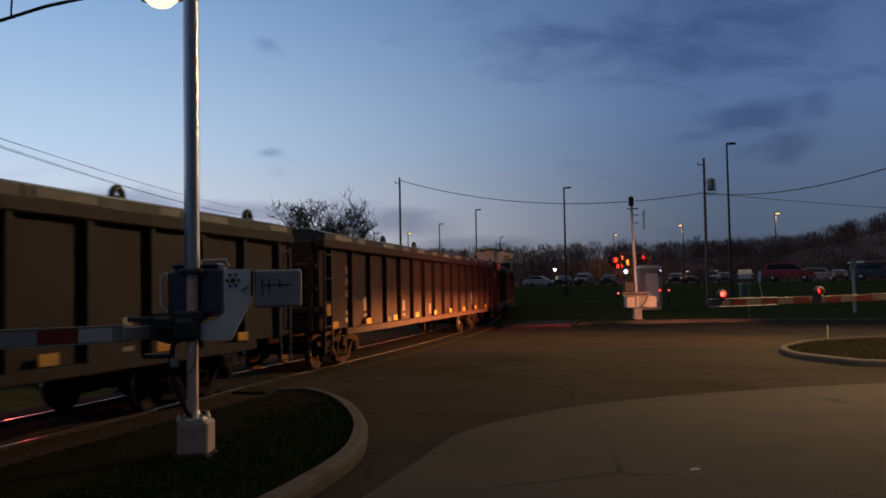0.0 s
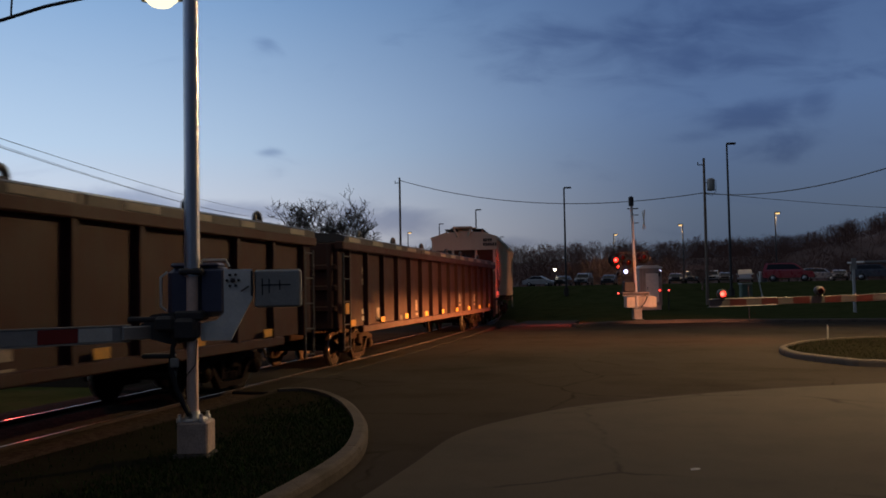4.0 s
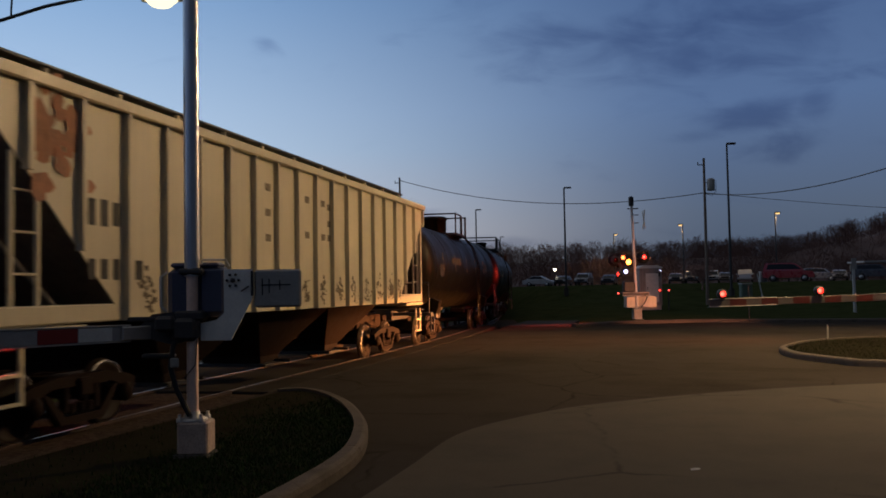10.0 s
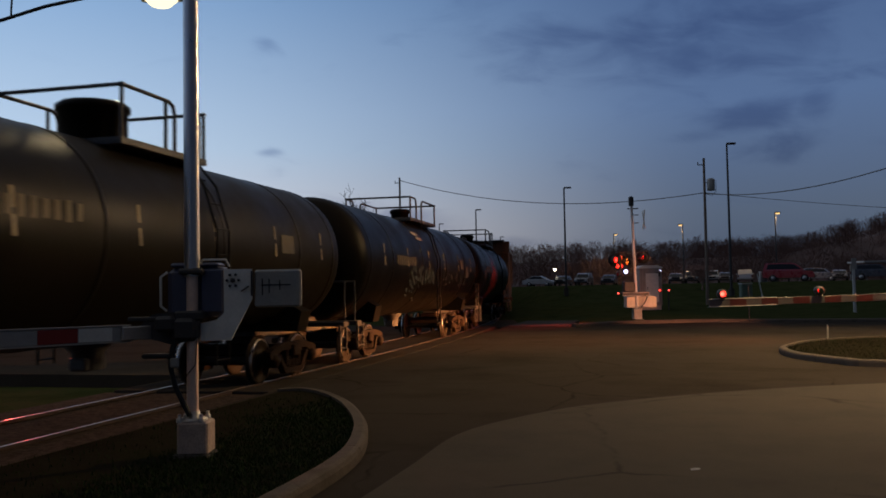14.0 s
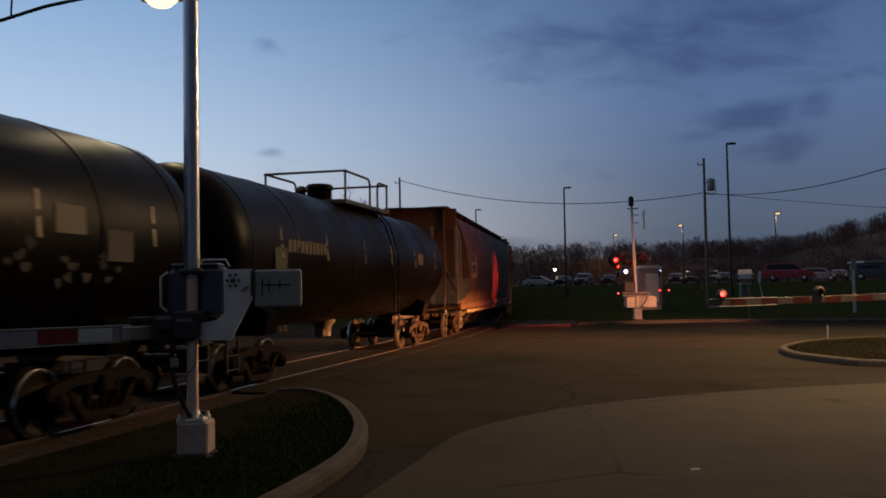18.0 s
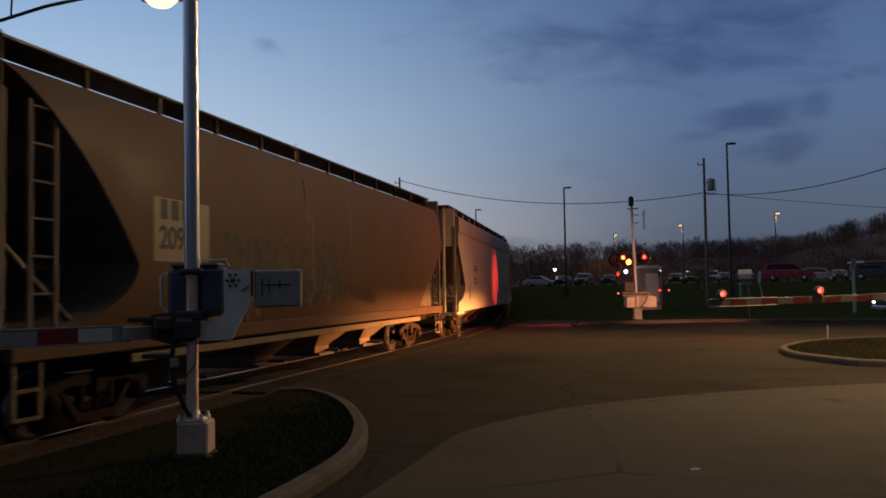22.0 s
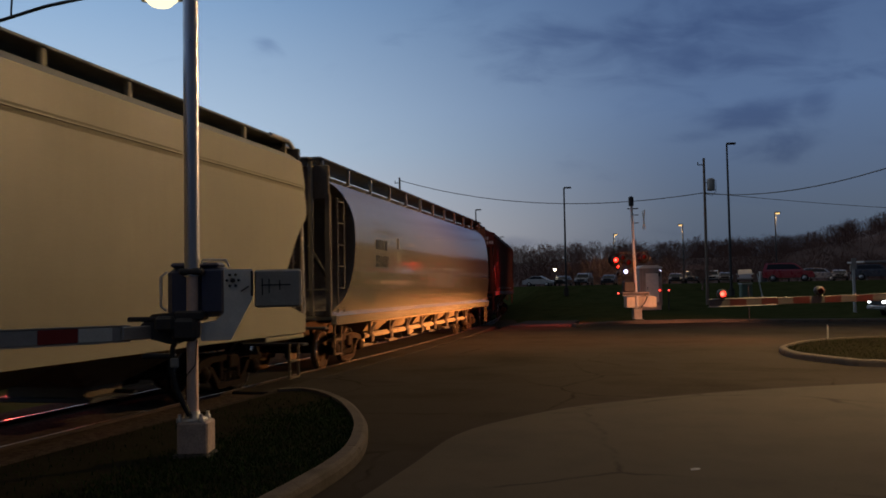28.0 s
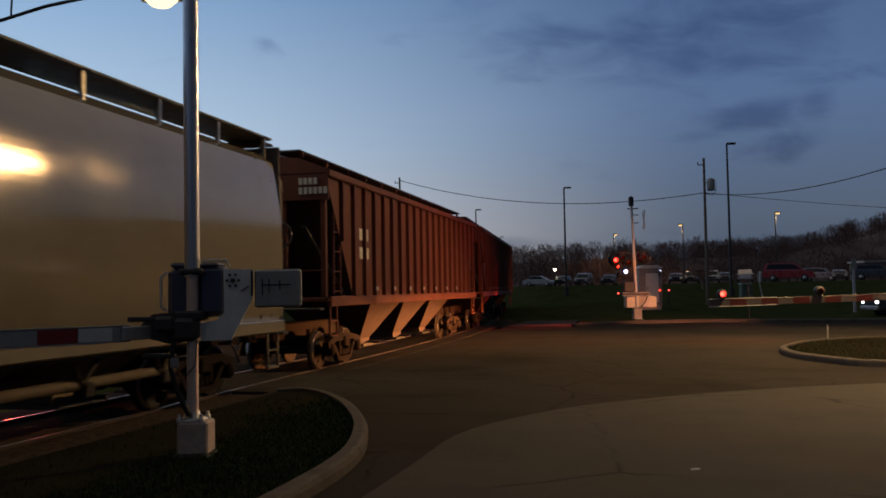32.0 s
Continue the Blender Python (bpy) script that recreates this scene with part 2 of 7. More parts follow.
GON_BLACK = material("gondola_dark", (0.022, 0.011, 0.008), 0.7, spec=0.3, var=0.35, scale=1.3, streak=0.6, spots=(0.022, 0.018, 0.017))
GON_COVER = material("gondola_cover", (0.026, 0.022, 0.020), 0.6, var=0.3, scale=1.2)
CREAM = material("cream_hopper_paint", (0.58, 0.515, 0.36), 0.5, var=0.10, scale=1.0, streak=0.25, spots=(0.38, 0.31, 0.20), bump=0.05)
CREAM_B = material("pale_hopper_paint", (0.335, 0.305, 0.225), 0.5, spec=0.3, var=0.12, scale=0.8, streak=0.15, spots=(0.24, 0.21, 0.15), bump=0.05)
SILVER = material("silver_hopper_paint", (0.375, 0.325, 0.245), 0.11, metal=0.45, var=0.12, scale=0.5, spots=(0.31, 0.265, 0.20), bump=0.07, bump_scale=2.2, coat=0.7, drawn=(1.0, 0.35, 2.2))
BROWN = material("brown_hopper_paint", (0.074, 0.036, 0.0155), 0.6, spec=0.2, var=0.22, scale=1.0, streak=0.5, spots=(0.060, 0.028, 0.013))
OXIDE = material("oxide_hopper_paint", (0.105, 0.030, 0.018), 0.6, spec=0.25, var=0.2, scale=1.1, streak=0.5, spots=(0.06, 0.024, 0.018))
TANK_BLACK = material("tank_black", (0.0050, 0.0040, 0.0032), 0.42, spec=0.08, var=0.35, scale=0.9, streak=0.35, spots=(0.011, 0.0085, 0.007), bump=0.04)
TANK_GREEN = material("tank_dark_olive", (0.012, 0.0092, 0.005), 0.45, spec=0.10, var=0.3, scale=0.9, streak=0.35, spots=(0.020, 0.018, 0.013), bump=0.04)
INK = material("dark_lettering", (0.022, 0.019, 0.017), 0.7, var=0.3, scale=9)
PALE_INK = material("white_lettering", (0.55, 0.52, 0.48), 0.6, var=0.3, scale=9)
BARK = material("bark", (0.042, 0.034, 0.029), 0.95, var=0.35, scale=8)
PALE_BARK = material("pale_twig_bark", (0.30, 0.17, 0.13), 0.95, var=0.3, scale=8)
WOOD_POLE = material("pole_wood", (0.20, 0.15, 0.115), 0.9, var=0.3, scale=5)
BLACK = material("black_rubber", (0.011, 0.011, 0.012), 0.7, var=0.2, scale=9)


# ---- mesh helpers ----
class Shape:
    """Collects corners and faces of one part."""

    def __init__(self):
        self.v, self.f, self.smooth = [], [], []

    def add(self, verts, faces, smooth=False):
        o = len(self.v)
        self.v += [tuple(p) for p in verts]
        self.f += [tuple(i + o for i in q) for q in faces]
        self.smooth += [smooth] * len(faces)
        return self

    def box(self, c, s, bevel=0.0, m=None):
        x, y, z = (a / 2 for a in s)
        b = min(bevel, x * 0.9, y * 0.9, z * 0.9)
        if b <= 0:
            p = [(sx * x, sy * y, sz * z) for sx in (-1, 1) for sy in (-1, 1) for sz in (-1, 1)]
            q = [(0, 1, 3, 2), (4, 6, 7, 5), (0, 4, 5, 1), (2, 3, 7, 6), (0, 2, 6, 4), (1, 5, 7, 3)]
        else:
            p, q = [], []
            rings = [(-z, b), (-z + b, 0), (z - b, 0), (z, b)]
            for zz, i in rings:
                xx, yy = x - i, y - i
                e = b if i == 0 else b * 0.6
                p += [(xx - e, -yy, zz), (xx, -yy + e, zz), (xx, yy - e, zz), (xx - e, yy, zz), (-xx + e, yy, zz), (-xx, yy - e, zz), (-xx, -yy + e, zz), (-xx + e, -yy, zz)]
            for r in range(3):
                for k in range(8):
                    a, d = r * 8 + k, r * 8 + (k + 1) % 8
                    q.append((a, d, d + 8, a + 8))
            q += [tuple(range(7, -1, -1)), tuple(range(24, 32))]
        mm = (m or Matrix.Identity(4))
        cv = Vector(c)
        return self.add([mm @ (Vector(a)) + cv for a in p], q)

    def tube(self, pts, r, n=8, r2=None, cap=True):
        pts = [Vector(p) for p in pts]
        k = len(pts)
        rings = []
        ref = None
        for i, p in enumerate(pts):
            t = (pts[min(i + 1, k - 1)] - pts[max(i - 1, 0)]).normalized()
            if ref is None:
                ref = Vector((0, 0, 1)) if abs(t.z) < 0.9 else Vector((1, 0, 0))
            a = (ref - t * ref.dot(t)).normalized()
            ref = a
            b = t.cross(a)
            rr = r if r2 is None else r + (r2 - r) * i / max(1, k - 1)
            rings.append([p + (a * math.cos(2 * math.pi * j / n) + b * math.sin(2 * math.pi * j / n)) * rr for j in range(n)])
        v = [q for ring in rings for q in ring]
        f = [(i * n + j, i * n + (j + 1) % n, (i + 1) * n + (j + 1) % n, (i + 1) * n + j) for i in range(k - 1) for j in range(n)]
        self.add(v, f, n > 5)
        if cap:
            self.add(rings[0], [tuple(range(n - 1, -1, -1))])
            self.add(rings[-1], [tuple(range(n))])
        return self

    def lathe(self, prof, axis_m, n=20, caps=True):
        """prof: (radius, height) pairs turned about local z of axis_m."""
        v, f = [], []
        for r, h in prof:
            v += [axis_m @ Vector((r * math.cos(2 * math.pi * j / n), r * math.sin(2 * math.pi * j / n), h)) for j in range(n)]
        for i in range(len(prof) - 1):
            f += [(i * n + j, i * n + (j + 1) % n, (i + 1) * n + (j + 1) % n, (i + 1) * n + j) for j in range(n)]
        self.add(v, f, True)
        if caps:
            self.add(v[:n], [tuple(range(n - 1, -1, -1))])
            self.add(v[-n:], [tuple(range(n))])
        return self

    def prism(self, poly, lo, hi, axis="x"):
        """poly in the two other axes, pushed from lo to hi along axis."""
        def at(p, h):
            return {"x": (h, p[0], p[1]), "y": (p[0], h, p[1]), "z": (p[0], p[1], h)}[axis]
        k = len(poly)
        v = [at(p, lo) for p in poly] + [at(p, hi) for p in poly]
        f = [tuple(range(k - 1, -1, -1)), tuple(range(k, 2 * k))] + [(i, (i + 1) % k, (i + 1) % k + k, i + k) for i in range(k)]
        return self.add(v, f)

    def mesh(self, name, mat):
        me = bpy.data.meshes.new(name)
        me.from_pydata(self.v, [], self.f)
        me.polygons.foreach_set("use_smooth", self.smooth)
        bm = bmesh.new()
        bm.from_mesh(me)
        bmesh.ops.recalc_face_normals(bm, faces=bm.faces)
        bm.to_mesh(me)
        bm.free()
        me.materials.append(mat)
        return me


def part(name, shape, mat, parent, label="", m=None, kind=""):
    """Links a shape (or a ready mesh) as one mesh object under a thing or a part."""
    me = shape if isinstance(shape, bpy.types.Mesh) else shape.mesh(name, mat)
    ob = new(name, me)
    if parent is not None:
        ob.parent = parent
    if m is not None:
        ob.matrix_local = m
    if label or kind:
        tagged(ob, label, kind=kind)
    return ob


def thing(name, label, category, group="", kind="", m=None):
    ob = new(name)
    ob.empty_display_size = 0.2
    tagged(ob, label, category, group, kind)
    if m is not None:
        ob.matrix_world = m
    return ob


def structure(name, shape, mat, label, category=""):
    ob = new(name, shape.mesh(name, mat))
    return tagged(ob, label, category, kind="structure")

# ---- ground, road, kerbs and track ----
def sheet(poly, z, name, mat, label, category, thick=0.0):
    s = Shape()
    k = len(poly)
    if thick:
        s.prism(poly, z - thick, z, "z")
    else:
        s.add([(x, y, z) for x, y in poly], [tuple(range(k))])
    return structure(name, s, mat, label, category)


def smooth_line(pts, step=0.25):
    """A soft curve through a few plan points."""
    p = [Vector((*q, 0)) for q in pts]
    out = []
    for i in range(len(p) - 1):
        a, b, c, d = p[max(0, i - 1)], p[i], p[i + 1], p[min(len(p) - 1, i + 2)]
        n = max(2, int((c - b).length / step))
        for k in range(n):
            t = k / n
            q = 0.5 * (2 * b + (c - a) * t + (2 * a - 5 * b + 4 * c - d) * t * t + (3 * b - a - 3 * c + d) * t ** 3)
            out.append((q.x, q.y))
    out.append((p[-1].x, p[-1].y))
    return out


def offset_line(line, w):
    out = []
    for i, q in enumerate(line):
        a, b = Vector(line[max(0, i - 1)]), Vector(line[min(len(line) - 1, i + 1)])
        t = (b - a).normalized()
        out.append((q[0] - t.y * w, q[1] + t.x * w))
    return out


def kerb(name, line, width, top, label):
    """A kerb along a plan line, its far edge width to the left of it, in cast lengths with a rolled edge."""
    base = structure(name, Shape().box((line[0][0], line[0][1], -0.35), (0.1, 0.1, 0.1)), KERB, label, "kerb")
    prof = [(0.0, -0.12), (0.0, top - 0.06), (0.02, top - 0.02), (0.06, top), (width, top), (width, -0.12)]
    lines = [offset_line(line, w) for w, z in prof]
    run, i0, acc = [], 0, 0.0
    for i in range(1, len(line)):
        acc += (Vector(line[i]) - Vector(line[i - 1])).length
        if acc > 2.4 or i == len(line) - 1:
            run.append((i0, i))
            i0, acc = i, 0.0
    for a, b in run:
        v, f = [], []
        k = len(prof)
        for i in range(a, b + 1):
            gap = 0.006 if i in (a, b) else 0.0
            t = (Vector(line[min(i + 1, len(line) - 1)]) - Vector(line[max(i - 1, 0)])).normalized()
            sgn = 1 if i == a else -1
            v += [(lines[j][i][0] + t.x * gap * sgn, lines[j][i][1] + t.y * gap * sgn, prof[j][1]) for j in range(k)]
        for i in range(b - a):
            f += [(i * k + j, i * k + j + 1, (i + 1) * k + j + 1, (i + 1) * k + j) for j in range(k - 1)]
        f += [tuple(range(k)), tuple(range((b - a) * k + k - 1, (b - a) * k - 1, -1))]
        part("kerb_length", Shape().add(v, f), KERB, base)
    return base


# One ground sheet to the horizon, rising into a low ridge far behind.
def make_ground():
    s = Shape()
    xs = [-1500, -700, -350, -200, -120, -70, -40, -20, -8, 0, 8, 20, 40, 70, 110, 170, 260, 400, 700, 1500]
    ys = [-800, -300, -120, -50, -20, 0, 15, 30, 45, 60, 80, 110, 150, 200, 260, 330, 420, 550, 800, 1500]

    def h(x, y):
        side = min(1.0, max(0.0, (x + 6) / 12))
        up = min(1.0, max(0.0, (y - 46) / 44))
        return -0.16 + 1.95 * up * side * (0.4 + 0.6 * up) - (0.14 if x < 60 and y < 46 else 0.0)
    v = [(x, y, h(x, y)) for y in ys for x in xs]
    n = len(xs)
    f = [(j * n + i, j * n + i + 1, (j + 1) * n + i + 1, (j + 1) * n + i) for j in range(len(ys) - 1) for i in range(n - 1)]
    s.add(v, f)
    structure("ground", s, SOIL, "dark rough grass field at dusk", "ground")


make_ground()
ROAD_Z = -0.015
sheet([(1.55, -30), (40, -30), (40, 41.5), (10.4, 42.6), (6.7, 41.4), (4.7, 38.4), (4.4, 39.6), (1.55, 39.7)], ROAD_Z, "road", ASPHALT, "worn dark asphalt crossing road", "road", 0.3)
sheet([(-30, 17.0), (-1.55, 17.0), (-1.55, 42), (-30, 42)], ROAD_Z, "road_beyond_track", ASPHALT, "dark asphalt road behind the track", "road", 0.3)
CONC_EDGE = smooth_line([(5.6, 5.2), (5.71, 6.99), (5.76, 8.5), (5.80, 10.13), (6.22, 11.45), (7.22, 13.08), (9.36, 14.9), (11.93, 16.27), (16, 17.5), (26, 19)], 0.4)
sheet(CONC_EDGE + [(26, -20), (5.6, -20)], ROAD_Z + 0.012, "driveway", CONCRETE, "pale worn concrete driveway apron", "pavement", 0.2)

ISLAND = smooth_line([(5.0, -4), (5.2, 3), (5.26, 6.2), (5.27, 7.0), (5.25, 7.82), (5.15, 8.6), (4.93, 9.46), (4.53, 10.6), (3.75, 12.2), (2.95, 13.35), (2.4, 13.75), (1.97, 13.55)], 0.25)
kerb("kerb_island", ISLAND, 0.17, 0.13, "pale concrete kerb round the grass island")
inner = offset_line(ISLAND, 0.165)
sheet(inner + [(1.95, 8), (1.95, -4)], 0.085, "grass_island", VERGE, "dark grass island with the gate mast", "grass", 0.3)
RIGHT = smooth_line([(26, 20.5), (16, 19.3), (12.65, 19.4), (11.9, 20.1), (11.25, 21.6), (11.15, 23.3), (11.5, 24.7), (12.3, 26.4), (13.64, 27.7), (16, 28.4), (26, 28.6)], 0.3)
kerb("kerb_verge", RIGHT[::-1], 0.17, 0.13, "pale concrete kerb round the grass verge")
sheet(offset_line(RIGHT[::-1], 0.165), 0.085, "grass_verge", VERGE, "grass verge beside the gate", "grass", 0.3)


def grass_blades(name, inside, count, seed, z, label, mat):
    """Short uneven grass blades, one mesh."""
    r = random.Random(seed)
    s = Shape()
    n = 0
    while n < count:
        x, y = r.uniform(*inside[0]), r.uniform(*inside[1])
        if not inside[2](x, y) or r.random() > (1.0 if len(inside) < 4 else inside[3](x, y)):
            continue
        n += 1
        h, a = r.uniform(0.03, 0.085) * (0.6 + 0.8 * noise.noise((x * 1.3, y * 1.3, 0.0)) ** 2), r.uniform(0, 6.28)
        lean = r.uniform(0.0, 0.05)
        w = 0.006
        c, q = math.cos(a), math.sin(a)
        s.add([(x - q * w, y + c * w, z), (x + q * w, y - c * w, z), (x + c * lean, y + q * lean, z + h)], [(0, 1, 2)])
    me = s.mesh(name, mat)
    return tagged(new(name, me), label, "grass", kind="stuff")


GRASS = material("grass_blades", (0.017, 0.034, 0.008), 0.85, var=0.45, scale=3.0, bump=0.0, spots=(0.028, 0.024, 0.010), spec=0.05)

# same grass in a darker copy, offsets the strong lamp over the verge
DIMMED_GRASS = material("dry_grass_blades", (0.008, 0.012, 0.004), 0.9, var=0.45, scale=3.0, bump=0.0, spots=(0.012, 0.010, 0.005), spec=0.03)


def poly_side(line):
    def test(x, y):
        ok = False
        j = len(line) - 1
        for i in range(len(line)):
            (xa, ya), (xb, yb) = line[i], line[j]
            if (ya > y) != (yb > y) and x < (xb - xa) * (y - ya) / (yb - ya) + xa:
                ok = not ok
            j = i
        return ok
    return test


grass_blades("island_grass", ((1.9, 5.3), (4.0, 13.8), poly_side(inner + [(1.95, 8), (1.95, -4)]), lambda x, y: min(1.0, max(0.04, (x - 2.9 - 0.5 * noise.noise((x * 0.9, y * 0.9, 2.0))) / 0.9))), 24000, 4, 0.084, "short dark green grass on the island", GRASS)
grass_blades("verge_grass", ((11.3, 17), (19.5, 28.3), poly_side(offset_line(RIGHT[::-1], 0.165))), 12000, 5, 0.084, "short grass on the verge", DIMMED_GRASS)
FAR = smooth_line([(4.55, 39.2), (4.8, 38.3), (5.6, 39.6), (6.7, 41.2), (10.3, 42.5), (17.6, 41.6), (40, 41)], 0.4)
kerb("kerb_far", FAR, 0.18, 0.14, "long kerb along the far road edge")
sheet(offset_line(FAR, 0.18) + [(60, 75), (4.5, 75)], 0.10, "far_verge", SOIL, "dark grass verge behind the road", "grass", 0.3)
sheet([(1.55, 39.72), (4.3, 39.72), (4.3, 46), (1.55, 46)], 0.012, "crossing_walk", CONCRETE, "concrete walk beside the track", "pavement", 0.2)


def make_track():
    # ballast bed and dirt between, left of and behind the crossing
    bed = Shape()
    ss = list(range(-20, 15, 2)) + [14.2]
    for off, mat, z0 in ((0, BALLAST, -0.055),):
        v = []
        for q in ss:
            p = track_point(q)
            v += [(p.x - 2.3, p.y, -0.3), (p.x - 1.7, p.y, z0), (p.x + 1.7, p.y, z0), (p.x + 1.98, p.y, -0.05)]
        f = [(i * 4 + j, i * 4 + j + 1, i * 4 + j + 5, i * 4 + j + 4) for i in range(len(ss) - 1) for j in range(3)]
        bed.add(v, f)
    v = []
    ss2 = [42 + 6 * i for i in range(36)]
    for q in ss2:
        p, a = track_point(q), (q - CURVE_START) / CURVE_RADIUS
        rt = Vector((math.cos(a), math.sin(a), 0))
        for o, z in ((-2.6, -0.3), (-1.7, -0.17), (1.7, -0.17), (2.6, -0.3)):
            w = p + rt * o
            v.append((w.x, w.y, z + 0.02))
    bed.add(v, [(i * 4 + j, i * 4 + j + 1, i * 4 + j + 5, i * 4 + j + 4) for i in range(len(ss2) - 1) for j in range(3)])
    structure("track_bed", bed, BALLAST, "dark stone ballast track bed", "ballast")
    track = thing("railway_track", "single railway track with worn shiny rail heads", "railway track", kind="structure")
    for side in (-0.753, 0.753):
        for name, prof, mat in (("rail_head", [(-0.036, -0.04), (-0.036, -0.004), (-0.028, 0.0), (0.028, 0.0), (0.036, -0.004), (0.036, -0.04)], RAIL_RUST),
                                ("rail_polish", [(-0.008, 0.0004), (-0.008, 0.0028), (0.016, 0.0028), (0.016, 0.0004)], RAIL),
                                ("rail_web", [(-0.07, -0.17), (-0.07, -0.15), (-0.012, -0.13), (-0.012, -0.0402), (0.012, -0.0402), (0.012, -0.13), (0.07, -0.15), (0.07, -0.17)], RAIL_RUST)):
            s = Shape()
            qs = [-25, 0, 10, 23.2] + [23.2 + 4 * i for i in range(1, 58)]
            v, k = [], len(prof)
            for q in qs:
                p = track_point(q)
                a = max(0.0, (q - CURVE_START) / CURVE_RADIUS)
                rt = Vector((math.cos(a), math.sin(a), 0))
                v += [tuple(p + rt * (side + x) + Vector((0, 0, z))) for x, z in prof]
            f = [(i * k + j, i * k + (j + 1) % k, (i + 1) * k + (j + 1) % k, (i + 1) * k + j) for i in range(len(qs) - 1) for j in range(k)]
            s.add(v, f)
            part(name, s, mat, track)
    # crossing panels between and beside the rails
    for x0, x1 in ((-1.53, -0.83), (-0.66, 0.66), (0.83, 1.53)):
        for i in range(12):
            y0 = 14.2 + i * 2.3
            if y0 + 2.29 > 23.2:
                p = track_point(y0 + 1.1)
                a = (y0 + 1.1 - CURVE_START) / CURVE_RADIUS
            else:
                p, a = Vector((0, y0 + 1.1, 0)), 0
            s = Shape().box(((x0 + x1) / 2, 0, -0.11), (x1 - x0, 2.27, 0.2), 0.012)
            part("crossing_panel", s, ASPHALT, track, m=Matrix.Translation(p) @ pose(0, 0, 0, 0, 0, math.degrees(a)))


make_track()

# ---- the train ----
CAR_MESH = {}


def cached(key, build, mat):
    if key not in CAR_MESH:
        CAR_MESH[key] = build().mesh(key.split("|")[0], mat)
    return CAR_MESH[key]


def wheel_shape(side):
    s = Shape()
    m = Matrix.Rotation(math.pi / 2, 4, "Y")
    x = 0.72 * side
    prof = [(0.09, x - 0.09), (0.10, x - 0.05), (0.33, x - 0.03), (0.38, x - 0.06), (0.455, x - 0.055), (0.455, x - 0.03), (0.425, x - 0.02), (0.42, x + 0.065), (0.36, x + 0.065), (0.33, x + 0.035), (0.14, x + 0.05), (0.12, x + 0.09), (0.05, x + 0.09)]
    if side < 0:
        prof = [(r, 2 * x - h) for r, h in prof][::-1]
    s.lathe(prof, m, 28)
    for k in range(4):
        a = math.pi / 2 * k + 0.4
        s.tube([(x + 0.0 * side, 0.24 * math.cos(a), 0.24 * math.sin(a)), (x + 0.058 * side, 0.24 * math.cos(a), 0.24 * math.sin(a))], 0.035, 8)
    return s


WHEELS = []


def add_truck(car, y, idx):
    """A three-piece freight truck: side frames, springs, bolster, two wheelsets."""
    def frame_shape():
        s = Shape()
        top = [(-1.12, 0.60), (-0.95, 0.66), (-0.45, 0.74), (0.45, 0.74), (0.95, 0.66), (1.12, 0.60), (1.12, 0.46), (0.98, 0.46), (0.60, 0.60), (-0.60, 0.60), (-0.98, 0.46), (-1.12, 0.46)]
        s.prism(top, -0.07, 0.07, "x")
        low = [(-0.62, 0.52), (-0.34, 0.24), (0.34, 0.24), (0.62, 0.52), (0.76, 0.56), (0.42, 0.14), (-0.42, 0.14), (-0.76, 0.56)]
        s.prism(low, -0.06, 0.06, "x")
        for yy in (-0.30, 0.30):
            s.box((0, yy, 0.45), (0.12, 0.10, 0.34), 0.02)
        return s

    def spring_shape():
        s = Shape()
        for k in range(5):
            s.lathe([(0.055, 0.0), (0.075, 0.012), (0.055, 0.026)], Matrix.Translation((0, 0, 0.26 + k * 0.026)), 8)
        return s

    def bolster_shape():
        return Shape().box((0, 0, 0.58), (2.3, 0.30, 0.24), 0.03).box((0, 0, 0.78), (0.6, 0.5, 0.16), 0.02)

    tr = part("truck", cached("truck", bolster_shape, TRUCK), TRUCK, car, "rusty cast steel freight truck", m=pose(0, y, 0))
    for sx in (-1.02, 1.02):
        part("side_frame", cached("side_frame", frame_shape, TRUCK), TRUCK, tr, m=pose(sx, 0, 0))
        for yy in (-0.17, 0.0, 0.17):
            part("spring", cached("spring", spring_shape, TRUCK), TRUCK, tr, m=pose(sx, yy, 0))
    for yy in (-0.38, 0.38):
        part("brake_beam", cached("brake_beam", lambda: Shape().box((0, 0, 0.42), (1.55, 0.07, 0.10), 0.01), TRUCK), TRUCK, tr, m=pose(0, yy, 0))

    def set_shape():
        s = wheel_shape(1)
        w2 = wheel_shape(-1)
        s.add(w2.v, w2.f, True)
        s.tube([(-0.95, 0, 0), (0.95, 0, 0)], 0.085, 12)
        return s

    def tread_shape(sx):
        return Shape().lathe([(0.4215, sx * 0.712), (0.4225, sx * 0.770), (0.4205, sx * 0.7855), (0.408, sx * 0.7865)], Matrix.Rotation(math.pi / 2, 4, "Y"), 28, False)

    def cap_shape():
        m = Matrix.Rotation(math.pi / 2, 4, "Y")
        return Shape().lathe([(0.05, -0.13), (0.13, -0.12), (0.135, 0.08), (0.09, 0.13), (0.03, 0.15)], m, 14)
    for dy in (-0.90, 0.90):
        ws = part("wheelset", cached("wheelset", set_shape, WHEEL), WHEEL, car, "steel wheelset with worn bright tread", m=pose(0, y + dy, 0.42))
        WHEELS.append((ws, idx, y + dy))
        for sx in (1, -1):
            part("tread", cached("tread|%d" % sx, lambda: tread_shape(sx), TREAD), TREAD, ws, "bright worn tread edge")
        for sx in (1, -1):
            part("bearing_cap", cached("bearing_cap", cap_shape, TRUCK), TRUCK, tr, m=pose(1.02 * sx, dy, 0.42, 0, 0, 0 if sx > 0 else 180))


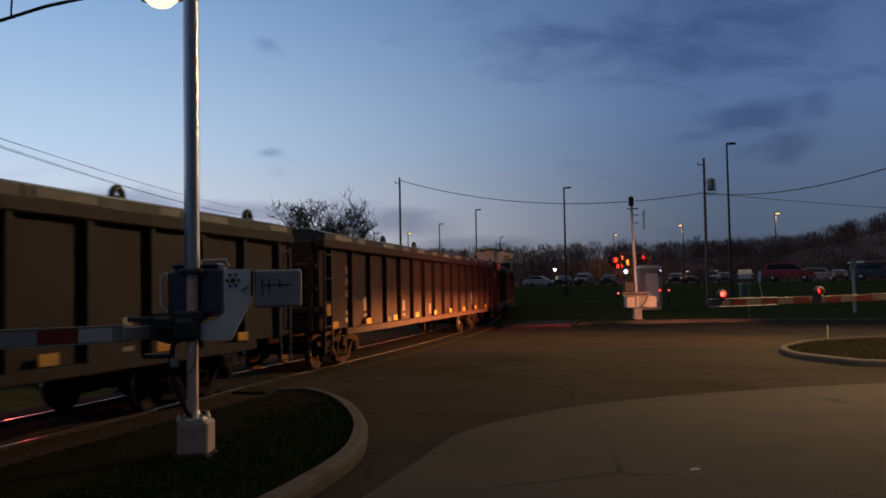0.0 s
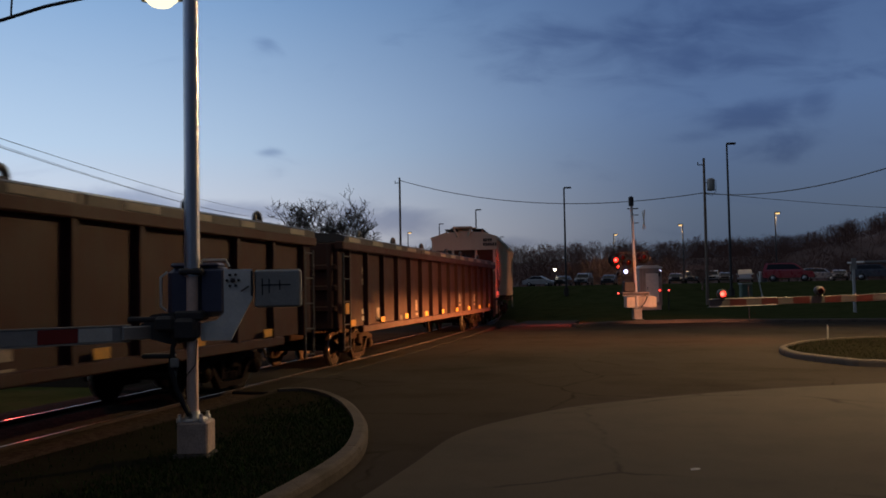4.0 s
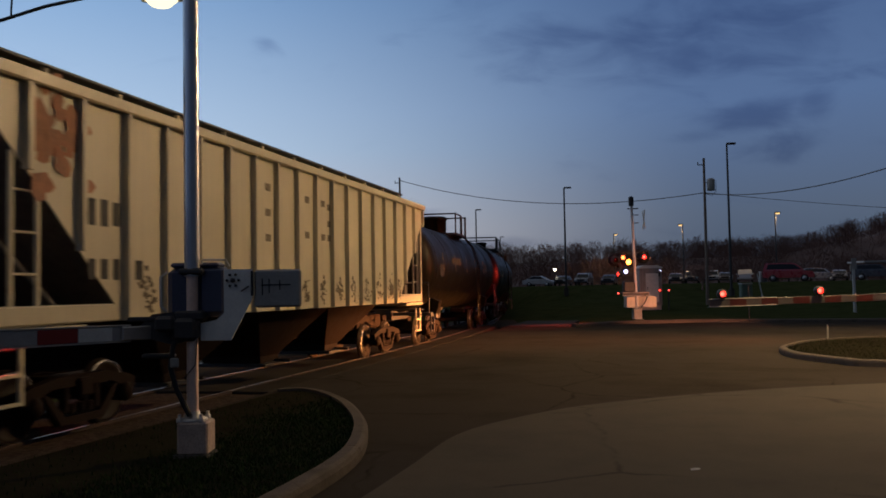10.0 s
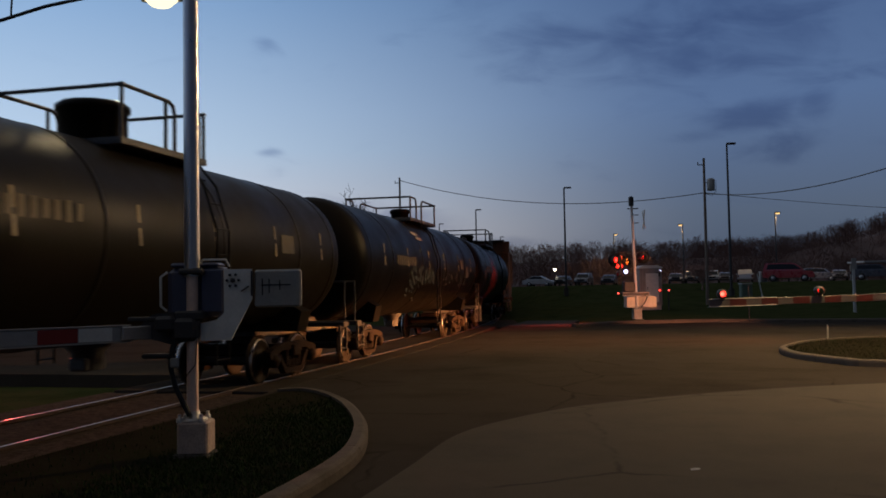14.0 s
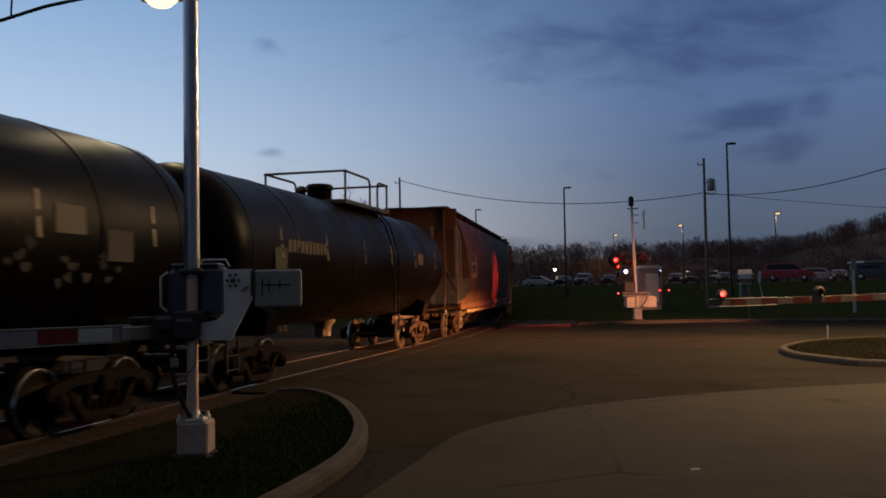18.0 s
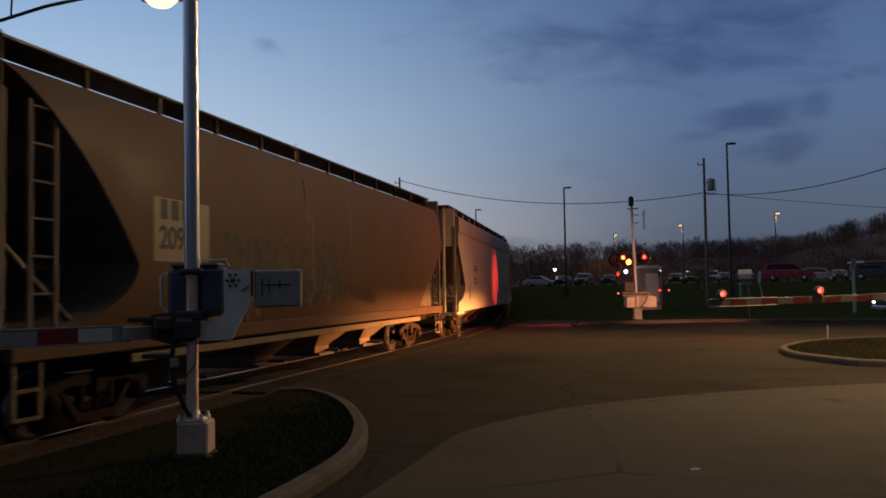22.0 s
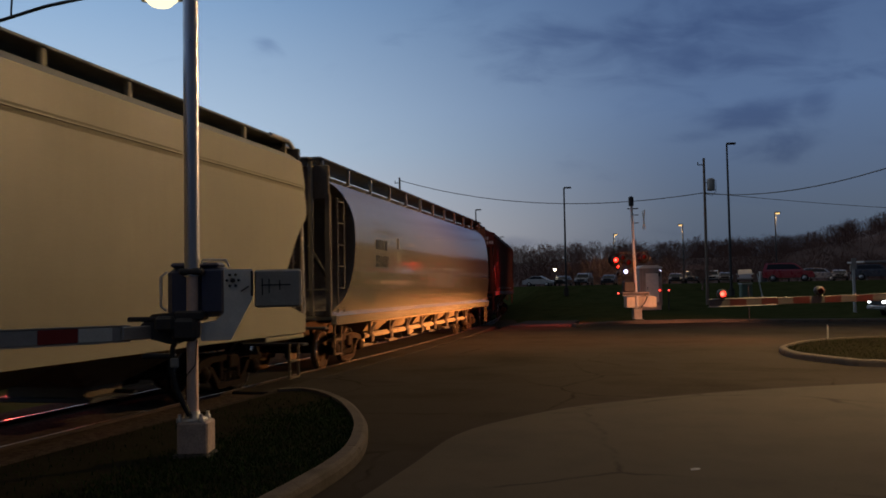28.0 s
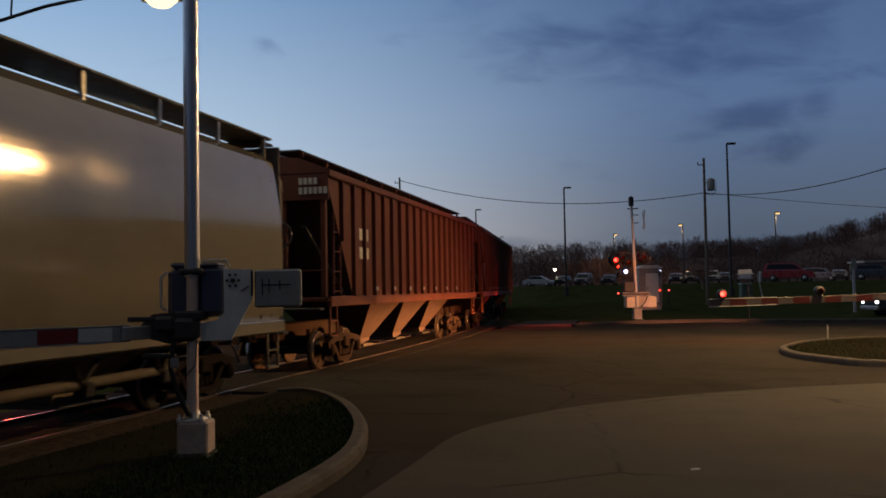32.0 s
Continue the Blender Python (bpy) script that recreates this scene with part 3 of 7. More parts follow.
def add_couplers(car, half):
    def shape():
        s = Shape()
        s.box((0, 0.35, 0.86), (0.14, 0.8, 0.16), 0.02)
        s.prism([(-0.16, 0.66), (0.14, 0.66), (0.17, 0.86), (0.06, 0.96), (-0.02, 0.90), (-0.16, 0.98), (-0.2, 0.80)], 0.72, 1.0, "z")
        return s

    def hose():
        pts = [(0.3, 0.1, 0.85), (0.34, 0.35, 0.70), (0.33, 0.6, 0.42), (0.2, 0.8, 0.38), (0.1, 0.92, 0.5)]
        return Shape().tube(pts, 0.025, 6)
    for sgn in (1, -1):
        m = pose(0, sgn * (half - 0.25), 0, 0, 0, 0 if sgn > 0 else 180)
        part("coupler", cached("coupler", shape, TRUCK), TRUCK, car, m=m)
        part("air_hose", cached("air_hose", hose, BLACK), BLACK, car, m=m)


def ladder(car, x, y, z0, z1, width, mat, along="y", step=0.40, name="ladder"):
    s = Shape()
    d = Vector((0, 1, 0)) if along == "y" else Vector((1, 0, 0))
    p = Vector((x, y, 0))
    for sg in (-0.5, 0.5):
        q = p + d * width * sg
        s.box((q.x, q.y, (z0 + z1) / 2), (0.045, 0.045, z1 - z0))
    n = int((z1 - z0) / step)
    for i in range(n + 1):
        z = z0 + 0.06 + i * (z1 - z0 - 0.12) / max(1, n)
        s.tube([p - d * width / 2 + Vector((0, 0, z)), p + d * width / 2 + Vector((0, 0, z))], 0.016, 5)
    return part(name, s, mat, car)


def bars(car, x, y, z, rows, mat, cell=0.16, h=0.24, seed=1, name="lettering", face=1, label="row of stencilled lettering"):
    """Unreadable stencilled lettering: short plain bars in rows on the side of a car."""
    r = random.Random(seed)
    s = Shape()
    for j, count in enumerate(rows):
        for i in range(count):
            w = cell * r.uniform(0.5, 0.68)
            yy, zz = y - face * 0 + i * cell, z - j * h * 1.45
            s.box((x, yy, zz), (0.008, w, h * r.uniform(0.82, 1.0)))
    return part(name, s, mat, car, label, kind="stuff")


def text_part(car, words, x, y, z, size, mat, name="lettering", rz=90, label=""):
    """Readable lettering on a side that faces +x."""
    cu = bpy.data.curves.new(name, "FONT")
    cu.body, cu.size, cu.extrude = words, size, 0.003
    cu.align_x, cu.offset = "LEFT", size * 0.02
    tmp = bpy.data.objects.new(name, cu)
    me = bpy.data.meshes.new_from_object(tmp)
    bpy.data.objects.remove(tmp)
    me.materials.clear()
    me.materials.append(mat)
    ob = part(name, me, mat, car, label or "stencilled lettering")
    ob.matrix_local = pose(x, y, z, 90, 0, rz)
    return ob


def reflectors(car, x, half, z, step, mat=YELLOW_SHEET, first=None, w=0.42, h=0.13):
    me = cached("reflector|%s%.2f%.2f" % (mat.name, w, h), lambda: Shape().box((0, 0, 0), (0.012, w, h), 0.004), mat)
    y = -half + (first if first is not None else step / 2)
    while y < half - 0.3:
        part("reflector", me, mat, car, "white reflective strip" if mat is WHITE_SHEET else "yellow reflective strip", m=pose(x, y, z))
        y += step


def car_thing(name, label, u0, u1, idx):
    car = thing(name, label, "railway car", "freight cars of one train")
    CARS.append((car, (u0 + u1) / 2, (u1 - u0) / 2, idx))
    return car


CARS = []
WORN_YELLOW = material("worn_yellow_sheet", (0.50, 0.25, 0.03), 0.5, var=0.25, scale=6)
LID_PATCH = material("lid_edge_paint", (0.20, 0.18, 0.155), 0.7, var=0.35, scale=4)
DULL_PAINT = material("worn_stencil_paint", (0.26, 0.21, 0.17), 0.75, var=0.5, scale=14)
# tan darkened in place of shade under the hoppers, with grime blotches
DARK_TAN = material("darkened_tan", (0.135, 0.097, 0.058), 0.8, var=0.4, scale=2.0, spots=(0.06, 0.04, 0.026))
RUSTY = material("rusty_dirt", (0.022, 0.012, 0.008), 0.85, var=0.4, scale=2.5, spots=(0.02, 0.012, 0.009))


# places of the lifting rings on the three lids of each gondola, from the middle of the car
LUGS = {0: ((-8.6, -5.4), (-1.8, 1.8), (6.0, 9.9)), 1: ((-8.0, -4.9), (-1.5, 2.75), (6.8, 9.25)), 2: ((-8.0, -4.9), (-1.5, 2.3), (5.0, 9.0))}


def gondola(u0, u1, idx, paint, label, seed, numbers):
    r = random.Random(seed)
    half = (u1 - u0) / 2
    car = car_thing("gondola_car", label, u0, u1, idx)
    top, bot, w = 2.78, 0.92, 1.44
    s = Shape()
    for sx in (-1, 1):
        s.box((sx * w, 0, (top + bot) / 2), (0.05, 2 * half - 0.1, top - bot), 0.01)
    s.box((0, 0, bot + 0.1), (2 * w, 2 * half - 0.1, 0.12))
    part("body", s, paint, car)
    for sy in (-1, 1):
        e = Shape().box((0, sy * (half - 0.05), (top + bot) / 2), (2 * w + 0.05, 0.06, top - bot), 0.01)
        part("end_panel", e, paint, car)
        for zz in (1.35, 1.8, 2.25):
            part("end_rib", Shape().box((0, sy * (half - 0.0), zz), (2 * w, 0.10, 0.12), 0.02), paint, car)
        for xx in (-1.3, -0.45, 0.45, 1.3):
            part("end_post", Shape().box((xx, sy * (half + 0.003), (top + bot) / 2), (0.12, 0.12, top - bot), 0.02), paint, car)
    n = 16
    rib = cached("rib|%s" % paint.name, lambda: Shape().prism([(1.455, -0.075), (1.575, -0.05), (1.575, 0.05), (1.455, 0.075)], bot - 0.02, top - 0.14, "z"), paint)
    for i in range(n):
        y = -half + 0.55 + i * (2 * half - 1.1) / (n - 1)
        part("rib", rib, paint, car, m=pose(0, y, 0))
        part("rib", rib, paint, car, m=pose(0, y, 0, 0, 0, 180))
    for sx in (-1, 1):
        part("top_chord", Shape().box((sx * 1.51, 0, top - 0.06), (0.20, 2 * half, 0.18), 0.02), paint, car)
        part("side_sill", Shape().box((sx * 1.50, 0, bot - 0.07), (0.14, 2 * half - 3.0, 0.16), 0.02), paint, car)
    part("centre_sill", Shape().box((0, 0, 0.84), (0.5, 2 * half - 0.6, 0.4), 0.03), TRUCK, car)
    # covers with lifting rings and pale edge patches
    k = 3
    cl = (2 * half - 0.1) / k
    for i in range(k):
        y = -half + 0.05 + cl * (i + 0.5)
        c = Shape()
        c.prism([(-1.60, 2.80), (-1.60, 2.93), (-1.35, 3.0), (1.35, 3.0), (1.60, 2.93), (1.60, 2.80)], y - cl / 2 + 0.02, y + cl / 2 - 0.02, "y")
        cv = part("cover", c, GON_COVER, car, "dark steel lid on the gondola")
        for q in range(4):
            yy = y - cl / 2 + cl * (q + 0.5) / 4 + r.uniform(-0.3, 0.3)
            part("edge_patch", Shape().box((1.606, yy, 2.865), (0.014, r.uniform(0.5, 1.1), 0.10), 0.003), LID_PATCH, cv, "pale painted patch")
        for yy in LUGS[idx][i]:
            for xx in (1.1, -1.1):
                ring = Shape()
                pts = [(xx, yy + 0.12 * math.cos(a), 3.06 + 0.12 * math.sin(a)) for a in [2 * math.pi * t / 14 for t in range(15)]]
                ring.tube(pts, 0.05, 8)
                ring.box((xx, yy, 3.02), (0.10, 0.30, 0.10), 0.02)
                part("lifting_ring", ring, DARK_STEEL, cv, "round steel lifting ring")
    reflectors(car, 1.585, half, 1.02, 2.35, WORN_YELLOW, first=0.7, w=0.34, h=0.14)
    part("reflector", Shape().box((1.60, -half + 0.25, 1.35), (0.012, 0.24, 0.24), 0.004), WORN_YELLOW, car, "yellow reflective plate")
    bars(car, 1.475, -half + 1.75, 2.2, numbers, DULL_PAINT, 0.13, 0.18, seed)
    bars(car, 1.475, -half + 1.75, 1.25, [3, 3], LIGHT_PATCH, 0.15, 0.11, seed + 5)
    bars(car, 1.475, half - 3.0, 1.9, [3, 3], DULL_PAINT, 0.11, 0.13, seed + 7)
    for j in range(5):
        yy, zz = -half + 3.2 + j * (2 * half - 6) / 4.6 + r.uniform(-0.5, 0.5), r.uniform(1.15, 1.45)
        part("stencil", Shape().box((1.478, yy, zz), (0.008, 0.22, 0.30), 0.002).box((1.478, yy + 0.02, zz - 0.26), (0.008, 0.26, 0.06), 0.002), DULL_PAINT, car, "worn pale stencil")
    part("stencil", Shape().prism([(-half + 5.05, 1.06), (-half + 5.45, 1.06), (-half + 5.25, 0.72)], 1.476, 1.484, "x"), DULL_PAINT, car, "worn pale triangle mark")
    for sy in (-1, 1):
        ladder(car, 1.56, sy * (half - 0.32), 0.45, 2.55, 0.42, DARK_STEEL, "y", 0.42)
        add_truck(car, sy * (half - 2.6), idx)
    add_couplers(car, half)
    return car


def hopper_body(prof, end, half):
    """prof: (half width, z) from bottom to top; end(z): how far the body's end is drawn in at that height."""
    s = Shape()
    v = []
    for w, z in prof:
        y0, y1 = half - end(z, -1), half - end(z, 1)
        v += [(w, -y0, z), (w, y1, z), (-w, y1, z), (-w, -y0, z)]
    f = []
    for i in range(len(prof) - 1):
        for j in (0, 2):
            f.append((i * 4 + j, i * 4 + (j + 1) % 4, (i + 1) * 4 + (j + 1) % 4, (i + 1) * 4 + j))
    k = len(prof) * 4
    f += [(3, 2, 1, 0), (k - 4, k - 3, k - 2, k - 1)]
    s.add(v, f)
    return s


def end_sheets(prof, end, half, sy):
    """The sloped sheet that closes one end of a hopper body."""
    s = Shape()
    v = []
    for w, z in prof:
        v += [(-w, sy * (half - end(z, sy)), z), (w, sy * (half - end(z, sy)), z)]
    s.add(v, [(2 * i, 2 * i + 1, 2 * i + 3, 2 * i + 2) for i in range(len(prof) - 1)])
    return s


# end sheets and posts: colour darkened for the shade there, plus grime streaks
END_SHADE_GRIME = material("sooty_end_sheet", (0.115, 0.092, 0.076), 0.75, var=0.35, scale=2.0, streak=0.6, spots=(0.045, 0.036, 0.032))


def hopper_fittings(car, half, idx, paint, dark, sill_z, eave, run_z, outlets, posts=True, outlet_mat=None, board_x=0.62, board_w=0.60, cross=False, bracket=0.16, drop=0.21):
    """Sills, end frames, ladders, bottom outlets, running board, trucks and couplers of a covered hopper."""
    om = outlet_mat or paint
    fm = END_SHADE_GRIME if cross else paint
    for sx in (-1, 1):
        part("side_sill", Shape().box((sx * (1.50 if drop else 1.438), 0, sill_z - drop + 0.11), (0.12, 2 * half - 0.3, 0.22), 0.02), paint, car)
    part("centre_sill", Shape().box((0, 0, 0.86), (0.45, 2 * half - 0.4, 0.38), 0.03), TRUCK, car)
    for sy in (-1, 1):
        pf = Shape().box((0, sy * (half - 0.95), sill_z - 0.06), (3.0, 1.7, 0.08), 0.01)
        part("end_platform", pf, paint, car)
        if posts:
            for xx in (-1.42, -0.55, 0.55, 1.42):
                part("end_post", Shape().box((xx, sy * (half - 0.10), (sill_z + eave - 0.3) / 2), (0.11, 0.11, eave - 0.3 - sill_z), 0.01), fm, car)
            for xx in (-1, 1):
                part("end_brace", Shape().tube([(xx * 1.3, sy * (half - 1.7), sill_z), (xx * 0.9, sy * (half - 0.25), sill_z + 1.5)], 0.05, 6), dark, car)
        part("bolster_web", Shape().prism([(sy * (half - 0.25), sill_z), (sy * (half - 2.9), sill_z), (sy * (half - 1.75), sill_z + 2.1), (sy * (half - 0.35), sill_z + 2.3)], -0.03, 0.03, "x"), dark, car)
        part("crossover_step", Shape().box((0, sy * (half + 0.12), sill_z - 0.25), (2.9, 0.25, 0.05), 0.01), dark, car)
        for xx in (1.46, -1.46):
            ladder(car, xx, sy * (half - 0.75), sill_z + 0.05, eave - 0.35, 0.42, fm, "y", 0.42)
            # stirrup below the sill
            st = Shape()
            for q in (-0.21, 0.21):
                st.box((xx, sy * (half - 0.5) + q, sill_z - 0.52), (0.04, 0.05, 0.66))
            for zz in (sill_z - 0.83, sill_z - 0.52):
                st.box((xx, sy * (half - 0.5), zz), (0.06, 0.42, 0.035))
            part("sill_step", st, DARK_TAN if cross else paint, car)
        gr = Shape().tube([(1.4, sy * half, sill_z + 0.5), (1.46, sy * (half + 0.06), sill_z + 0.55), (0.6, sy * (half + 0.06), sill_z + 0.55), (0.55, sy * half, sill_z + 0.5)], 0.016, 5)
        part("grab_iron", gr, paint, car)
        add_truck(car, sy * (half - 2.3), idx)
    span = 2 * (half - 3.6)
    for i in range(outlets):
        y = -span / 2 + span * (i + 0.5) / outlets
        q = span / outlets
        o = Shape()
        o.add([(x * a, y + yy * b, z) for z, a, b in ((sill_z - 0.02, 1.36 if drop else 1.22, q / 2 - 0.01), (0.48, 0.62, 0.42), (0.34, 0.62, 0.42)) for x, yy in ((1, -1), (1, 1), (-1, 1), (-1, -1))],
              [(r * 4 + j, r * 4 + (j + 1) % 4, r * 4 + 4 + (j + 1) % 4, r * 4 + 4 + j) for r in range(2) for j in range(4)] + [(3, 2, 1, 0), (8, 9, 10, 11)])
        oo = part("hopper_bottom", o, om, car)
        g = Shape().box((0, y, 0.31), (1.5, 0.95, 0.07), 0.01).tube([(-0.95, y + 0.25, 0.36), (0.95, y + 0.25, 0.36)], 0.035, 8)
        part("outlet_gate", g, dark, oo)
    for xx in (-board_x, board_x):
        part("running_board", Shape().box((xx, 0, run_z), (board_w, 2 * half - 0.1, 0.045), 0.01), dark, car, "dark grating running board")
    if cross:
        for sy in (-1, 1):
            part("crossover_board", Shape().box((0, sy * (half + 0.06), run_z - 0.05), (2 * board_x + 0.55, 0.5, 0.05), 0.01), dark, car)
            for xx in (-board_x - 0.2, board_x + 0.2):
                part("corner_post", Shape().box((xx, sy * (half - 0.02), (run_z + sill_z) / 2), (0.09, 0.09, run_z - sill_z), 0.01), paint, car)
    nb = 12
    for i in range(nb):
        y = -half + 0.3 + i * (2 * half - 0.6) / (nb - 1)
        for xx in (-board_x - board_w / 2 + 0.06, board_x + board_w / 2 - 0.06):
            part("board_bracket", Shape().box((xx, y, run_z - bracket / 2 + 0.03), (0.07, 0.07, bracket), 0.008), paint, car)
    hz = run_z - 0.08
    nh = 5
    for i in range(nh):
        y = -half + (i + 0.5) * 2 * half / nh
        part("roof_hatch", Shape().box((0, y, hz), (0.6, 1.0 if cross else 2 * half / nh - 0.5, 0.16), 0.03), paint, car)
    add_couplers(car, half + 0.1)
    wheel = Shape().lathe([(0.26, -0.02), (0.29, 0.0), (0.26, 0.02), (0.24, 0.0), (0.26, -0.02)], Matrix.Translation((0.5, -half - 0.06, sill_z + 1.3)) @ Matrix.Rotation(math.pi / 2, 4, "X"), 18, False)
    for k in range(3):
        a = k * math.pi / 3
        wheel.tube([(0.5 - 0.25 * math.cos(a), -half - 0.06, sill_z + 1.3 - 0.25 * math.sin(a)), (0.5 + 0.25 * math.cos(a), -half - 0.06, sill_z + 1.3 + 0.25 * math.sin(a))], 0.014, 5)
    part("hand_brake_wheel", wheel, dark, car)
    cyl = Shape().tube([(-0.35, -half + 0.9, sill_z + 0.3), (-0.35, -half + 1.5, sill_z + 0.3)], 0.2, 14)
    part("air_reservoir", cyl, dark, car)


# darker copy of the oxide paint, for end sheets and bottoms
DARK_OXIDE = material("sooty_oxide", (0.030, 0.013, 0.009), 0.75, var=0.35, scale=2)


def ribbed_hopper(u0, u1, idx, paint, label, seed, n_ribs, sill=1.40, eave=4.22, ridge=4.58, ribs=None, slope=2.45, brow=0.55):
    half = (u1 - u0) / 2
    car = car_thing("covered_hopper_car", label, u0, u1, idx)
    zm = eave - brow

    def end(z, sy):
        return 0.12 if z >= zm else 0.12 + (zm - z) / (zm - sill) * slope
    prof = [(1.50, sill), (1.50, zm), (1.50, eave)]
    part("body", hopper_body(prof, end, half), paint, car)
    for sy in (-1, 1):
        part("end_sheet", end_sheets(prof, end, half, sy), END_SHADE_GRIME if paint is CREAM else DARK_OXIDE, car, "darkened sloped end sheet")
    roof = Shape()
    roof.prism([(-1.60, eave - 0.06), (-1.60, eave), (-0.9, eave + (ridge - eave) * 0.62), (0, ridge - 0.10), (0.9, eave + (ridge - eave) * 0.62), (1.60, eave), (1.60, eave - 0.06)], -half, half, "y")
    part("roof", roof, paint, car)
    for sy in (-1, 1):
        part("end_cap", Shape().box((0, sy * (half - 0.04), eave - 0.32), (3.12, 0.06, 0.62), 0.01), paint, car)
    for i in range(n_ribs):
        y = -half + 0.9 + i * (2 * half - 1.8) / (n_ribs - 1) if ribs is None else ribs[0] + i * ribs[1]
        d = half - abs(y)
        z0 = sill if d > slope + 0.15 else max(sill, zm - (d - 0.12) / slope * (zm - sill))
        for sx in (1, -1):
            poly = [(sx * 1.49, y - 0.055), (sx * 1.585, y - 0.04), (sx * 1.585, y + 0.04), (sx * 1.49, y + 0.055)]
            part("rib", Shape().prism(poly, z0, eave - 0.05, "z"), paint, car)
    for sx in (1, -1):
        part("top_chord", Shape().box((sx * 1.55, 0, eave - 0.08), (0.1, 2 * half, 0.13), 0.02), paint, car)
    # cream car's bottoms get near-black steel to imitate shadow below the sill
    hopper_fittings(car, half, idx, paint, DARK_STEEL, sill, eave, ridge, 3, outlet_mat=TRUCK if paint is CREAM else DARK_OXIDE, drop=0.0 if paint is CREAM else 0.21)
    return car


def round_hopper(u0, u1, idx, paint, label, sill, eave, run_z, bulge, draw, outlets, outlet_mat=None, straight=False, opening=(0.9, 0.2, 0.4), rear_draw=None, boards=(0.98, 0.60), crown=1.0, slant=None, hood=None, rear=None):
    """A covered hopper with smooth bulged sides and ends that curve inwards below."""
    half = (u1 - u0) / 2
    car = car_thing("covered_hopper_car", label, u0, u1, idx)
    prof = []
    n = 30
    for i in range(n + 1):
        t = i / n
        z = sill + (eave - sill) * t
        if straight:
            w = 1.60 if t > 0.86 else 1.57 - 0.12 * max(0.0, 0.3 - t)
        else:
            w = 1.60 - bulge * abs(2 * t - 0.92) ** 2.6
        prof.append((w, z))
    top = prof[-1][0]
    for w, z in ((top * 0.86, eave + 0.16 * crown), (top * 0.6, eave + 0.30 * crown), (top * 0.25, eave + 0.36 * crown)):
        prof.append((w, z))

    hi, lo, peak = opening

    def end(z, sy):
        """The side sheet is drawn in from hi down to the deepest point at peak, and comes out again at lo."""
        if rear and sy > 0:
            for (za, da), (zb, db) in zip(rear, rear[1:]):
                if z >= zb:
                    return da + (db - da) * max(0.0, za - z) / (za - zb)
            return rear[-1][1]
        t = (z - sill) / (eave - sill)
        if t >= hi or t <= lo:
            return 0.16
        k = draw if sy < 0 or rear_draw is None else rear_draw
        if t > peak and slant:
            return 0.16 + k * ((hi - t) / (hi - peak)) ** slant
        if t > peak:
            return 0.16 + k * math.sqrt(max(0.0, 1 - ((t - peak) / (hi - peak)) ** 2))
        return 0.16 + k * math.sqrt(max(0.0, 1 - ((peak - t) / (peak - lo)) ** 2))
    b = hopper_body(prof, end, half)
    part("body_shell", b, paint, car)
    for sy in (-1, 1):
        part("end_sheet", end_sheets(prof, end, half, sy), END_SHADE_GRIME, car, "end sheet with shade and grime in its colour")
    hopper_fittings(car, half, idx, paint, DARK_STEEL, sill, eave, run_z, outlets, posts=True, outlet_mat=outlet_mat, board_x=boards[0], board_w=boards[1], cross=True, bracket=run_z - eave - 0.02, drop=0.0 if straight else 0.21)
    for sy in (-1, 1):
        low = hood if hood and (sy < 0 or not rear) else eave - 0.42
        part("end_hood", Shape().box((0, sy * (half - 0.10), (eave + 0.32 + low) / 2), (2.9, 0.08, eave + 0.32 - low), 0.02), paint if low == hood else END_SHADE_GRIME, car)
    return car


STRIP = material("worn_reflective_strip", (0.22, 0.165, 0.08), 0.5, var=0.3, scale=9)


